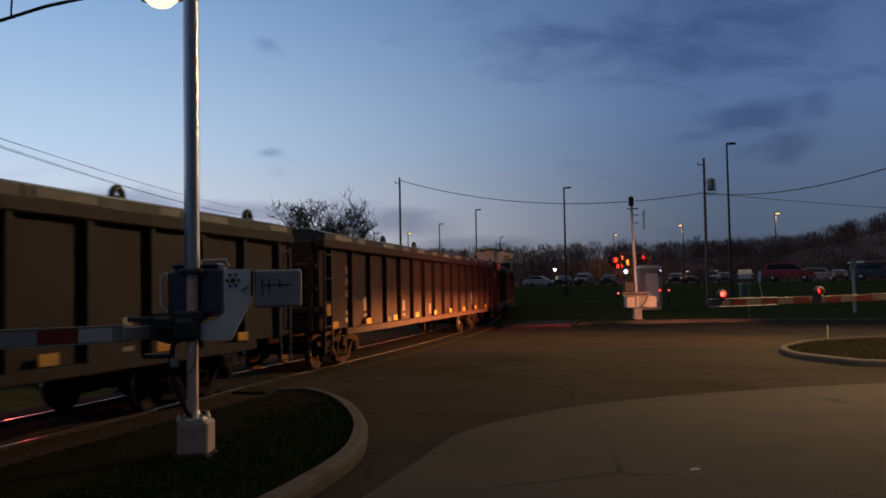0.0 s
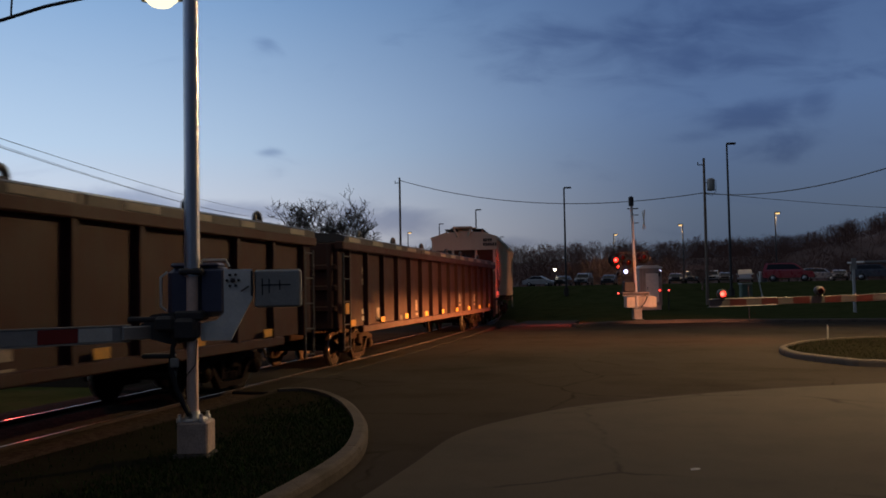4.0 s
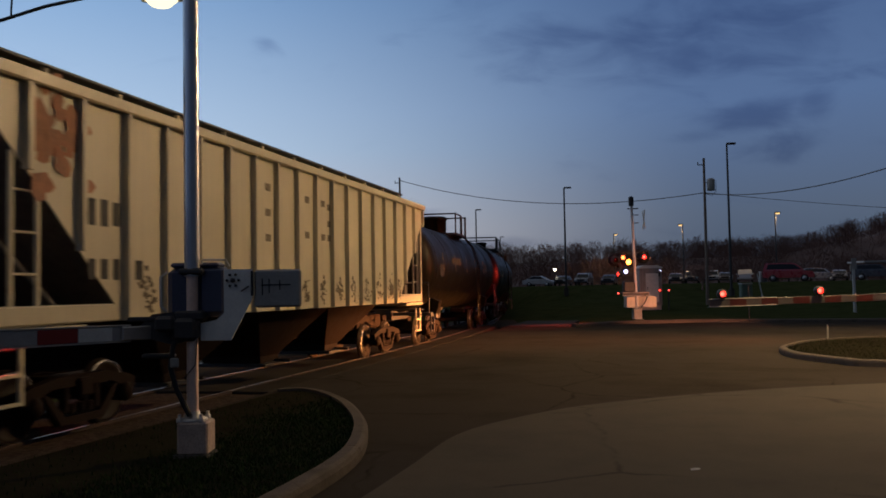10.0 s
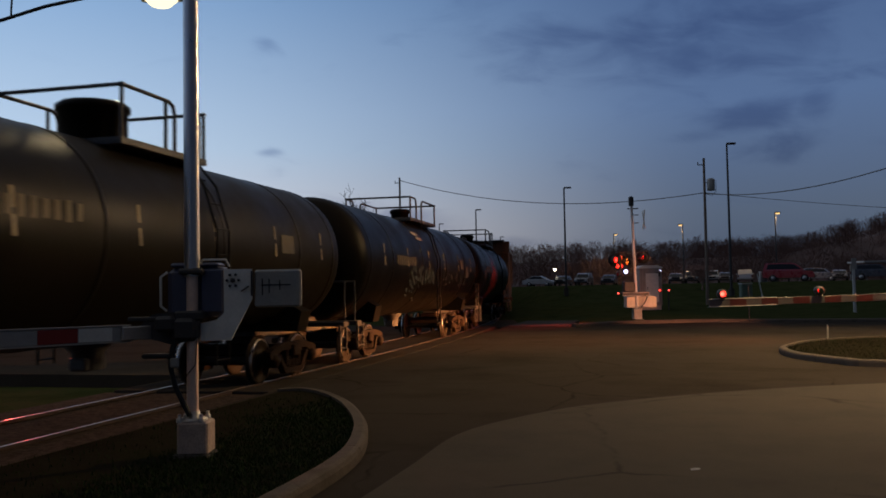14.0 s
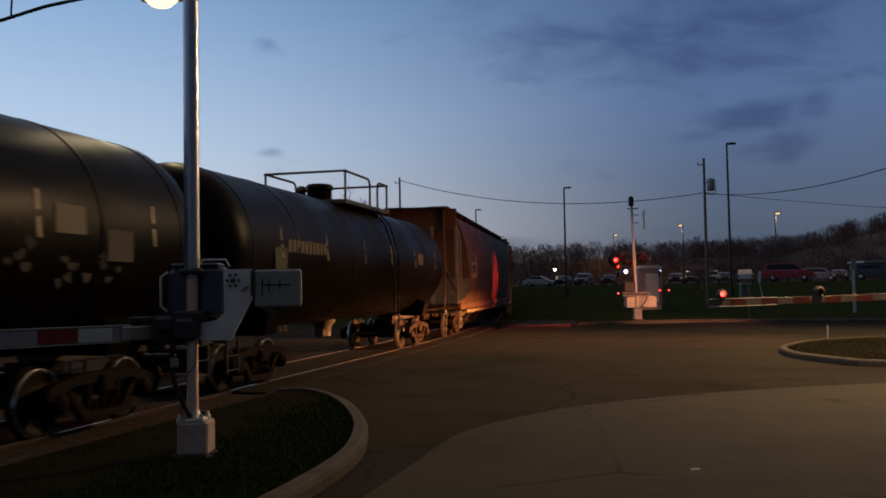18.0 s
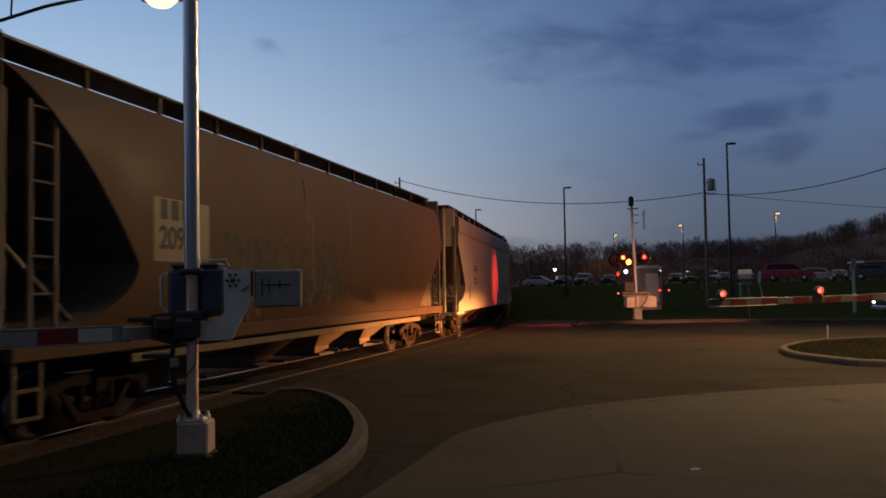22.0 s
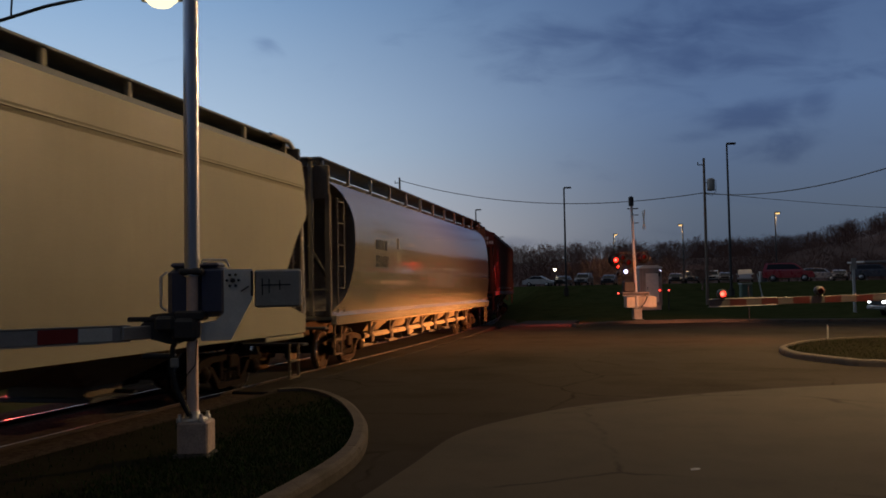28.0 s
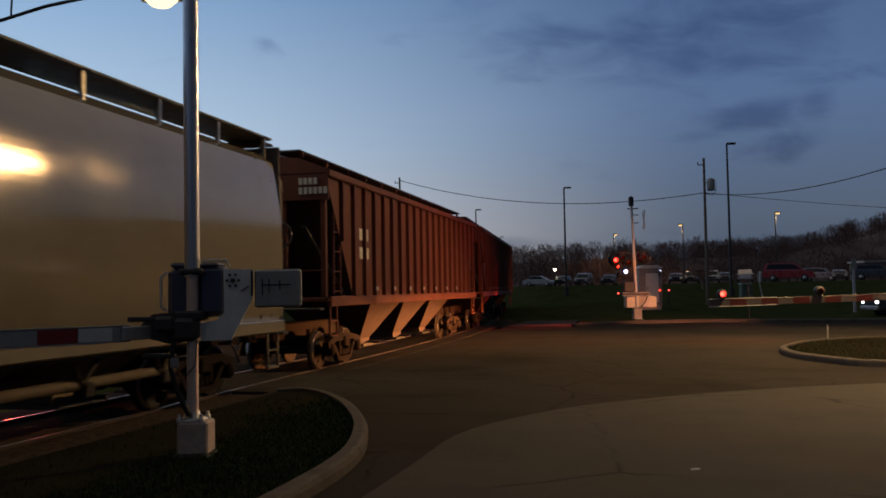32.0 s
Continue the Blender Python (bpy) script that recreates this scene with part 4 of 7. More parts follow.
def tank(u0, u1, idx, paint, label, seed, radius, zc, dome_r, dome_h, rails, rail_top, dome_shift=0.0):
    half = (u1 - u0) / 2
    r = random.Random(seed)
    car = car_thing("tank_car", label, u0, u1, idx)
    body = half - 0.06
    hd = 0.72
    prof = []
    for k in range(9):
        a = math.pi / 2 * k / 8
        prof.append((radius * math.sin(a) + 0.001, -body + hd - hd * math.cos(a)))
    prof += [(radius, -body + hd + 0.2), (radius, body - hd - 0.2)]
    for k in range(9):
        a = math.pi / 2 * (1 - k / 8)
        prof.append((radius * math.sin(a) + 0.001, body - hd + hd * math.cos(a)))
    m = Matrix.Translation((0, 0, zc)) @ Matrix.Rotation(-math.pi / 2, 4, "X")
    part("tank_shell", Shape().lathe(prof, m, 56, False), paint, car)
    for y in (-body * 0.62, -body * 0.2, body * 0.22, body * 0.63, -body + hd + 0.25, body - hd - 0.25):
        part("seam_band", Shape().lathe([(radius - 0.005, y - 0.04), (radius + 0.008, y - 0.035), (radius + 0.008, y + 0.035), (radius - 0.005, y + 0.04)], m, 56, False), paint, car)
    ds = dome_shift
    zt = zc + radius
    part("dome", Shape().lathe([(dome_r, -0.25), (dome_r, dome_h - 0.14), (dome_r + 0.04, dome_h - 0.13), (dome_r + 0.04, dome_h - 0.05), (dome_r * 0.94, dome_h), (0.01, dome_h + 0.03)], Matrix.Translation((0, ds, zt)), 28), paint, car)
    y0, a1, b0, y1 = rails
    ds, plat_len = (y0 + y1) / 2, y1 - y0
    p = Shape()
    for sx in (-1, 1):
        p.box((sx * 0.74, ds, zt - 0.12), (0.62, plat_len + 0.1, 0.05), 0.008)
        p.box((sx * 1.04, ds, zt - 0.12), (0.03, plat_len + 0.12, 0.10), 0.005)
        for yy in (y0 + 0.1, ds, y1 - 0.1):
            p.box((sx * 0.75, yy, zt - 0.27), (0.08, 0.08, 0.3))
    for yy in (y0 - 0.02, y1 + 0.02):
        p.box((0, yy, zt - 0.12), (2.1, 0.05, 0.10), 0.005)
    part("platform", p, DARK_STEEL, car, "dark grating platform round the dome")
    rz, zb, rr = rail_top, zt - 0.16, 0.030
    for sx in (-1, 1):
        x = sx * 1.03
        hoop = Shape().tube([(x, y0, zb), (x, y0, rz)], rr, 7)
        hoop.tube([(x, y0 - rr, rz), (x, a1 - 0.18, rz), (x, a1 - 0.05, rz - 0.05), (x, a1, rz - 0.18), (x, a1, zb)], rr, 7)
        if b0 is None:
            hoop.tube([(x, a1 - 0.25, zb), (x, a1 - 0.25, rz - 0.02)], rr, 7).tube([(x, y1 - 0.15, zb), (x, y1 - 0.15, rz - 0.02)], rr, 7)
        else:
            hoop.tube([(x, b0, zb), (x, b0, rz - 0.18), (x, b0 + 0.05, rz - 0.05), (x, b0 + 0.18, rz), (x, y1 + rr, rz)], rr, 7)
        hoop.tube([(x, y1, zb), (x, y1, rz)], rr, 7)
        part("railing", hoop, DARK_STEEL, car, "dark pipe railing on the tank top")
    for yy in (y0, y1):
        part("end_rail", Shape().tube([(-1.06, yy, rz), (1.06, yy, rz)], rr, 7), DARK_STEEL, car)
    y1 = (a1 + (b0 if b0 is not None else y1)) / 2 + 0.3
    for sx in (-1, 1):
        side = Shape()
        for q in (-0.2, 0.2):
            pts = [(sx * (radius + 0.1), y1 - 0.3 + q, 0.62), (sx * (radius + 0.12), y1 - 0.3 + q, zc + 0.2), (sx * (radius * 0.86 + 0.1), y1 - 0.3 + q, zc + radius * 0.62), (sx * 1.0, y1 - 0.3 + q, zt - 0.1)]
            side.tube(pts, 0.022, 6)
        for i in range(9):
            t = i / 8
            z = 0.7 + t * (zt - 0.75)
            xx = radius + 0.11 if z < zc + 0.3 else math.sqrt(max(0.2, radius ** 2 - (z - zc) ** 2)) + 0.12
            side.tube([(sx * xx, y1 - 0.5, z), (sx * xx, y1 - 0.1, z)], 0.015, 5)
        part("ladder", side, paint, car)
    for sy in (-1, 1):
        sad = Shape()
        sad.prism([(-1.25, 0.95), (1.25, 0.95), (1.35, 1.35), (0.95, 1.55), (0.5, 1.30), (0, 1.22), (-0.5, 1.30), (-0.95, 1.55), (-1.35, 1.35)], sy * (half - 2.2) - 0.25, sy * (half - 2.2) + 0.25, "y")
        part("saddle", sad, paint, car)
        st = Shape().box((0, sy * (half - 1.1), 0.98), (0.55, 2.3, 0.34), 0.02).box((0, sy * (half - 0.22), 1.0), (2.95, 0.32, 0.10), 0.01)
        part("stub_sill", st, DARK_STEEL, car)
        hr = Shape()
        for xx in (-1.4, 1.4):
            hr.tube([(xx, sy * (half - 0.1), 1.0), (xx, sy * (half - 0.1), 1.95)], 0.02, 6)
        hr.tube([(-1.4, sy * (half - 0.1), 1.95), (1.4, sy * (half - 0.1), 1.95)], 0.02, 6)
        part("end_handrail", hr, DARK_STEEL, car)
        for xx in (1.44, -1.44):
            ladder(car, xx, sy * (half - 0.35), 0.42, 1.0, 0.4, DARK_STEEL, "y", 0.28, "sill_step")
        add_truck(car, sy * (half - 2.2), idx)
    valve = Shape().lathe([(0.22, -0.35), (0.24, -0.1), (0.34, 0.0), (0.34, 0.12)], Matrix.Translation((0, 0.2, zc - radius - 0.02)), 16).box((0, 0.2, zc - radius - 0.28), (0.3, 0.5, 0.2), 0.03)
    part("bottom_valve", valve, DARK_STEEL, car)
    # reflective strips and placards on the shell
    for y in (-body * 0.72, -body * 0.42, -body * 0.1, body * 0.18, body * 0.48, body * 0.78):
        a = 0.05
        st = Shape().prism([(0, -0.03), (0.01, -0.03), (0.01, 0.03), (0, 0.03)], 0.0, 0.55, "z")
        part("reflector", st, STRIP, car, "upright pale yellow reflective strip", m=pose(radius + 0.004, y, zc - 0.12, 0, -5, 0))
    part("placard", Shape().box((0, 0, 0), (0.012, 0.55, 0.34), 0.003), MATS.get("placard", YELLOW_SHEET), car, "ochre notice panel", m=pose(radius + 0.002, body * 0.55, zc + 0.12, 0, -4, 0))
    add_couplers(car, half)
    return car


PLACARD = material("placard", (0.065, 0.047, 0.020), 0.6, var=0.25, scale=5)
MATS["placard"] = PLACARD
DULL_PANEL = material("dull_panel", (0.042, 0.032, 0.020), 0.7, var=0.3, scale=5)
DULL_INK = material("dull_gold_lettering", (0.11, 0.085, 0.048), 0.6, var=0.3, scale=9)

gondola(-6.4, 15.16, 0, GON_BLACK, "dark covered gondola car with worn painted sides", 1, [4, 4])
gondola(16.55, 38.3, 1, GON_RED, "brown covered gondola car with ring lugs on the lids", 2, [2, 4, 4])
gondola(39.65, 61.1, 2, GON_RED, "brown covered gondola car with ribs and yellow reflectors", 3, [2, 3])
hd = ribbed_hopper(62.4, 79.95, 3, CREAM, "cream ribbed covered hopper car with rust stains", 4, 18, ribs=(-8.055, 0.926))
hf = Shape().tube([(-0.50, -8.86, 4.67), (0.38, -8.86, 4.67)], 0.055, 8).tube([(-0.50, -8.86, 4.67), (-0.28, -8.82, 4.22)], 0.05, 8).tube([(0.38, -8.86, 4.67), (0.22, -8.82, 4.22)], 0.05, 8)
hf.tube([(-0.50, -8.86, 4.67), (-0.50, -7.6, 4.66)], 0.04, 6).tube([(0.38, -8.86, 4.67), (0.38, -7.6, 4.66)], 0.04, 6).box((-0.05, -8.2, 4.64), (1.2, 1.0, 0.05), 0.01)
part("roof_frame", hf, CREAM, hd, "raised frame on the roof end")
bars(hd, 1.505, -6.9, 2.75, [4], INK, 0.25, 0.36, 3)
bars(hd, 1.505, -6.9, 2.05, [5], INK, 0.25, 0.30, 4)
FADED = material("faded_black", (0.16, 0.125, 0.085), 0.75, var=0.4, scale=12)
FADED_DARK = material("worn_black_scribble", (0.105, 0.080, 0.050), 0.75, var=0.5, scale=12)
RUST_SPOT = material("rust_scrawl", (0.36, 0.15, 0.075), 0.7, var=0.4, scale=7)


def smudge(car, xf, y, z, w, h, mat, seed, label="dark worn smudge", n=14, name="smudge"):
    """A worn irregular mark of many small overlapping scraps on the side sheet."""
    r = random.Random(seed)
    s = Shape()
    for i in range(n):
        a, b = y + r.gauss(0, w / 3.2), z + r.gauss(0, h / 3.2)
        k = r.uniform(0.25, 0.6)
        x = xf(b) + 0.003 + 0.0006 * i
        pts = []
        for j in range(7):
            g = 2 * math.pi * j / 7
            q = r.uniform(0.5, 1.1)
            pts.append((x, a + w * 0.35 * k * q * math.cos(g), b + h * 0.35 * k * q * math.sin(g)))
        s.add(pts, [tuple(range(7))])
    return part(name, s, mat, car, label, kind="stuff")


def scrawl(car, xf, y0, y1, z0, z1, count, mat, seed, width=0.05, label="painted scrawl", name="scrawl"):
    """Looping sprayed strokes that read as no word."""
    r = random.Random(seed)
    for c in range(count):
        cy = y0 + (y1 - y0) * (c + 0.5) / count
        hh = (z1 - z0) / 2
        s = Shape()
        p, q, ph = r.uniform(0.7, 1.6), r.uniform(0.8, 1.9), r.uniform(0, 6.28)
        left, right = [], []
        ww = (y1 - y0) / count * 0.55
        n = 26
        line = []
        for i in range(n + 1):
            t = i / n
            line.append((cy + ww * math.sin(p * 6.28 * t * 0.7 + ph), (z0 + z1) / 2 + hh * math.sin(q * 6.28 * t * 0.6 + ph * 0.7) * (1 - 0.3 * t)))
        for i in range(n + 1):
            a, b = line[max(0, i - 1)], line[min(n, i + 1)]
            d = Vector((b[0] - a[0], b[1] - a[1]))
            d = d.normalized() if d.length > 1e-6 else Vector((1, 0))
            k = width * (0.6 + 0.4 * math.sin(i * 0.7 + c))
            y, z = line[i]
            left.append((xf(z - d.x * k) + 0.004 + 0.0002 * i, y + d.y * k, z - d.x * k))
            right.append((xf(z + d.x * k) + 0.004 + 0.0002 * i, y - d.y * k, z + d.x * k))
        v = left + right
        s.add(v, [(i, i + 1, n + 2 + i, n + 1 + i) for i in range(n)])
        part(name, s, mat, car, label)


flat = lambda z: 1.503
smudge(hd, flat, -7.55, 3.62, 0.9, 0.95, RUST_SPOT, 3, "rust-red sprayed mark", 44)
half_d = (79.95 - 62.4) / 2
for i in range(17):
    y = -8.055 + (i + 0.5) * 0.926
    if abs(y) < half_d - 2.4:
        smudge(hd, flat, y - 0.05, 1.86, 0.34, 0.30, FADED_DARK, 40 + i, n=15)
        smudge(hd, flat, y + 0.05, 1.62, 0.42, 0.22, FADED_DARK, 70 + i, n=13)
for y, z in ((-1.9, 3.6), (-1.9, 3.15), (-1.9, 2.7), (-0.1, 3.55), (0.75, 3.55), (-0.1, 2.85), (0.75, 2.85), (1.1, 3.5), (1.1, 3.15), (1.1, 2.85)):
    part("stencil", Shape().box((1.505, y, z), (0.006, 0.20, 0.13)), FADED, hd, "small dark stencil")
for y in (half_d - 3.2, half_d - 1.9):
    part("notice_plate", Shape().box((1.508, y, 1.75), (0.012, 0.28, 0.26), 0.003), FADED, hd)
ta = tank(80.6, 95.55, 4, TANK_GREEN, "dark olive tank car with a tall dome", 5, 1.49, 2.50, 0.50, 0.62, (-0.48, 0.89, None, 1.78), 4.66, dome_shift=0.33)
tb = tank(95.9, 111.35, 5, TANK_BLACK, "black tank car with chalk scrawls on its side", 6, 1.53, 2.50, 0.30, 0.42, (-1.08, -0.35, 0.30, 2.12), 4.59, dome_shift=1.45)
tc_ = tank(111.65, 127.2, 6, TANK_BLACK, "black tank car with yellow reflective strips", 7, 1.51, 2.50, 0.31, 0.42, (-0.80, 1.07, 1.70, 2.54), 4.62, dome_shift=0.14)
ch = round_hopper(128.7, 148.25, 7, BROWN, "rust-brown round-sided covered hopper with painted scrawl", 1.22, 4.27, 4.66, 0.16, 2.30, 4, outlet_mat=DARK_TAN, opening=(1.0, 0.02, 0.30), rear_draw=0.5, boards=(0.80, 0.68), crown=0.4, slant=0.75, hood=3.80, rear=[(4.6, 0.30), (4.27, 0.30), (3.4, 0.28), (3.1, 0.22), (2.77, 0.70), (2.3, 1.30), (1.75, 2.30), (1.3, 2.60), (1.1, 2.60)])
part("end_gusset", Shape().prism([(9.05, 1.18), (7.1, 1.18), (7.3, 1.62), (8.5, 2.36), (9.05, 2.72)], 1.26, 1.32, "x"), DARK_TAN, ch, "tan gusset plate in the open end")
cj = round_hopper(150.3, 169.95, 8, CREAM_B, "pale cream covered hopper car with smooth sides", 0.95, 4.22, 4.66, 0.05, 1.52, 4, outlet_mat=DARK_TAN, straight=True, opening=(0.70, 0.10, 0.29), rear_draw=1.25, boards=(0.87, 0.82), slant=0.95, hood=3.22, rear=[(4.6, 0.55), (4.22, 0.36), (3.8, 0.20), (3.30, 0.05), (3.16, 0.10), (2.95, 0.36), (2.6, 0.68), (2.19, 0.98), (1.9, 1.10), (1.6, 1.12), (1.44, 1.02), (1.34, 0.10), (0.9, 0.10)])
# drum stands in for a rounded bulge of the end sheet
part("air_reservoir", Shape().lathe([(0.02, -0.40), (0.17, -0.36), (0.22, -0.28), (0.22, 0.28), (0.17, 0.36), (0.02, 0.40)], Matrix.Translation((1.12, 9.10, 1.86)) @ Matrix.Rotation(math.pi / 2, 4, "X"), 16), CREAM_B, cj, "pale drum in place of a bulging end sheet")
ck = round_hopper(171.2, 191.0, 9, SILVER, "glossy silver covered hopper with bulged sides", 1.22, 4.10, 4.58, 0.20, 1.26, 5, outlet_mat=DARK_TAN, opening=(1.0, 0.05, 0.70), rear_draw=0.22, boards=(0.86, 0.84))
cl_ = ribbed_hopper(193.0, 209.6, 10, OXIDE, "oxide-red ribbed covered hopper car", 11, 20, 1.62, 4.28, 4.72, slope=1.55, brow=0.25)
cm = ribbed_hopper(211.0, 227.6, 11, OXIDE, "oxide-red ribbed hopper car at the back", 12, 20, 1.62, 4.28, 4.72, slope=1.55, brow=0.25)
cn = ribbed_hopper(229.0, 245.6, 12, OXIDE, "oxide-red ribbed hopper car behind the others", 13, 20, 1.62, 4.28, 4.72, slope=1.55, brow=0.25)

# marks on the tanks and hoppers
def shell_x(radius, zc):
    return lambda z: math.sqrt(max(0.01, radius ** 2 - (z - zc) ** 2))


tx = shell_x(1.53, 2.50)
CHALK = material("teal_chalk", (0.020, 0.032, 0.030), 0.8, var=0.4, scale=10)
PALE_CHALK = material("pale_chalk", (0.017, 0.014, 0.011), 0.8, var=0.4, scale=10)
bars(ta, 1.482, -3.6, 2.72, [9], DULL_INK, 0.20, 0.26, 31)
bars(tb, 1.532, -4.3, 2.55, [10], DULL_INK, 0.20, 0.26, 32)
bars(tc_, 1.509, -5.2, 2.6, [10], DULL_INK, 0.20, 0.26, 33)
for k in range(7):
    smudge(tb, tx, -2.7 + 0.42 * k, 2.05 + 0.10 * (k % 3), 0.5, 0.75, CHALK, 5 + k, "faded teal spray", 12)
for k in range(6):
    smudge(tb, tx, 1.2 + 0.75 * k, 2.0 + 0.12 * (k % 2), 0.5, 0.5, PALE_CHALK, 58 + k, "faded pale spray", 9)
for yy, zz, ww, hh in ((-1.48, 3.42, 0.62, 0.13), (-1.27, 3.28, 0.74, 0.10)):
    part("notice_plate", Shape().box((0, 0, 0), (0.012, ww, hh), 0.003), LID_PATCH, tb, "pale patch high on the shell", m=pose(tx(zz) + 0.010, yy, zz, 0, -math.degrees(math.asin((zz - 2.5) / 1.53)), 0))
for car, r_, zc_ in ((ta, 1.49, 2.50), (tb, 1.53, 2.50), (tc_, 1.51, 2.50)):
    xf = shell_x(r_, zc_)
    for j, yy in enumerate((-5.6,) if car is not tb else (5.2,)):
        part("notice_plate", Shape().box((xf(zc_ - 0.1) + 0.004, yy, zc_ - 0.15), (0.012, 0.55, 0.40), 0.003), DULL_PANEL, car, "dull notice panel")
part("safety_valve", Shape().lathe([(0.09, -0.05), (0.09, 0.10), (0.15, 0.12), (0.15, 0.20), (0.06, 0.26)], Matrix.Translation((0, -1.03, 4.0)), 12), DARK_STEEL, tc_)


def brown_x(z):
    t = (z - 1.22) / (4.27 - 1.22)
    return 1.60 - 0.16 * abs(2 * t - 0.92) ** 2.6


RUN_STAIN = material("run_stain", (0.135, 0.078, 0.037), 0.7, var=0.3, scale=5)
SPRAY_DARK = material("dark_olive_spray", (0.018, 0.013, 0.007), 0.7, var=0.5, scale=6)
part("crossover_board", Shape().box((0, 10.2, 4.55), (2.3, 0.85, 0.05), 0.01), DARK_STEEL, ch)
part("lower_side_rail", Shape().box((1.42, 0, 0.90), (0.07, 14.6, 0.13), 0.015), DARK_TAN, ch, "tan rail below the side sill")
panel = Shape()
pz = [2.18 + 0.11 * i for i in range(9)]
panel.add([(brown_x(z) + 0.006, y, z) for z in pz for y in (-7.0, -5.5)], [(2 * i, 2 * i + 1, 2 * i + 3, 2 * i + 2) for i in range(8)])
part("number_panel", panel, material("panel_cream", (0.19, 0.155, 0.10), 0.6, var=0.2, scale=5), ch, "cream number panel")
bars(ch, brown_x(2.92) + 0.010, -6.75, 2.90, [3], INK, 0.28, 0.28, 36)
text_part(ch, "20981", brown_x(2.5) + 0.012, -6.88, 2.36, 0.44, INK, label="dark stencilled number")
SPRAY_TAN = material("faded_tan_spray", (0.062, 0.040, 0.019), 0.7, var=0.4, scale=6)
for k in range(15):
    smudge(ch, brown_x, -5.3 + 0.37 * k, 1.75 + 0.55 * ((k * 7) % 5) / 5, 0.55, 0.8, (SPRAY_DARK, SPRAY_TAN)[k % 2], 120 + k, "blurred olive spray paint", 11)
scrawl(ch, brown_x, -5.2, 0.6, 1.40, 2.70, 17, SPRAY_DARK, 31, 0.062, "dark olive sprayed scrawl")
scrawl(ch, brown_x, -4.9, 0.2, 1.5, 2.4, 7, SPRAY_TAN, 18, 0.035, "faded tan sprayed scrawl")
for k, (yy, zz) in enumerate(((-1.6, 3.3), (-1.35, 2.7), (0.9, 3.5))):
    smudge(ch, brown_x, yy, zz, 0.10, 1.5, RUN_STAIN, 22 + k, "pale run-down stain", 26)
part("roof_end_pipe", Shape().tube([(1.30, 8.7, 4.66), (1.30, 9.5, 4.66), (1.32, 9.82, 4.5), (1.36, 9.92, 4.15), (1.42, 9.92, 1.2)], 0.045, 8), STEEL, cj, "bent pipe rail at the roof corner")
bars(cj, 1.578, -5.6, 2.55, [4], FADED, 0.22, 0.24, 41)
bars(cj, 1.572, -5.6, 2.15, [4, 4], FADED, 0.17, 0.12, 42)
bars(cj, 1.566, -6.9, 1.8, [1], FADED, 0.2, 0.9, 43)
bars(cj, 1.566, 6.2, 1.75, [1], FADED, 0.2, 0.9, 44)
npl = part("notice_plate", Shape().box((1.572, 6.96, 1.74), (0.012, 0.46, 0.30), 0.003), INK, cj)
part("plate_line", Shape().box((1.580, 6.96, 1.70), (0.006, 0.40, 0.02)).box((1.580, 6.96, 1.60), (0.006, 0.46, 0.02)), PALE_INK, npl)
for zz in (3.74, 3.83):
    part("side_bead", Shape().box((1.585, 0, zz), (0.03, 19.2, 0.025), 0.005), CREAM_B, cj)


def silver_x(z):
    t = (z - 1.22) / (4.10 - 1.22)
    return 1.60 - 0.20 * abs(2 * t - 0.92) ** 2.6


for sx in (-1, 1):
    part("outlet_pipe", Shape().tube([(sx * 1.12, -6.6, 0.62), (sx * 1.12, 6.6, 0.62)], 0.075, 10), DARK_TAN, ck, "tan outlet pipe along the bottom")
    part("step_rail", Shape().box((sx * 1.36, 0, 0.98), (0.06, 13.4, 0.07), 0.01), DARK_TAN, ck)
for i in range(8):
    y = -6.2 + i * 1.77
    part("pipe_hanger", Shape().tube([(1.30, y - 0.35, 1.05), (1.16, y, 0.58), (1.30, y + 0.30, 1.05)], 0.045, 6).box((1.15, y + 0.1, 0.54), (0.2, 0.22, 0.2), 0.03), RUSTY, ck)
bars(ck, silver_x(2.83) + 0.006, -6.88, 2.86, [4], INK, 0.27, 0.25, 46)
text_part(ck, "551631", silver_x(2.45) + 0.006, -7.0, 2.32, 0.39, INK, label="dark stencilled number")
bars(ck, silver_x(3.0) + 0.004, -4.9, 2.95, [1], FADED, 0.3, 0.34, 48)
bars(cl_, 1.508, -6.0, 3.05, [2, 2], PALE_INK, 0.42, 0.30, 51)
bars(cm, 1.508, -6.0, 3.05, [2, 2], PALE_INK, 0.42, 0.30, 52)
for car, hf in ((cl_, 8.3), (cm, 8.3), (cn, 8.3)):
    reflectors(car, 1.592, hf - 2.5, 1.78, 1.55, WHITE_SHEET, w=0.16, h=0.10)
# end lettering of the cream and oxide hoppers
for car, hf, ink, zz in ((hd, 8.775, INK, 4.05), (cl_, 8.3, PALE_INK, 4.05)):
    e = Shape()
    for j, cnt in enumerate((4, 6)):
        for i in range(cnt):
            e.box((0.95 + i * 0.11, -hf - 0.012, zz - j * 0.20), (0.075, 0.008, 0.14))
    part("lettering", e, ink, car, "stencilled end lettering", kind="stuff")


def car_pose(u, half, t):
    s = u - TRAIN_SPEED * t
    k = max(2.0, half - 2.4)
    a, b = track_point(s - k), track_point(s + k)
    d = b - a
    return Matrix.Translation((a + b) / 2) @ pose(0, 0, 0, 0, 0, math.degrees(math.atan2(-d.x, d.y)))


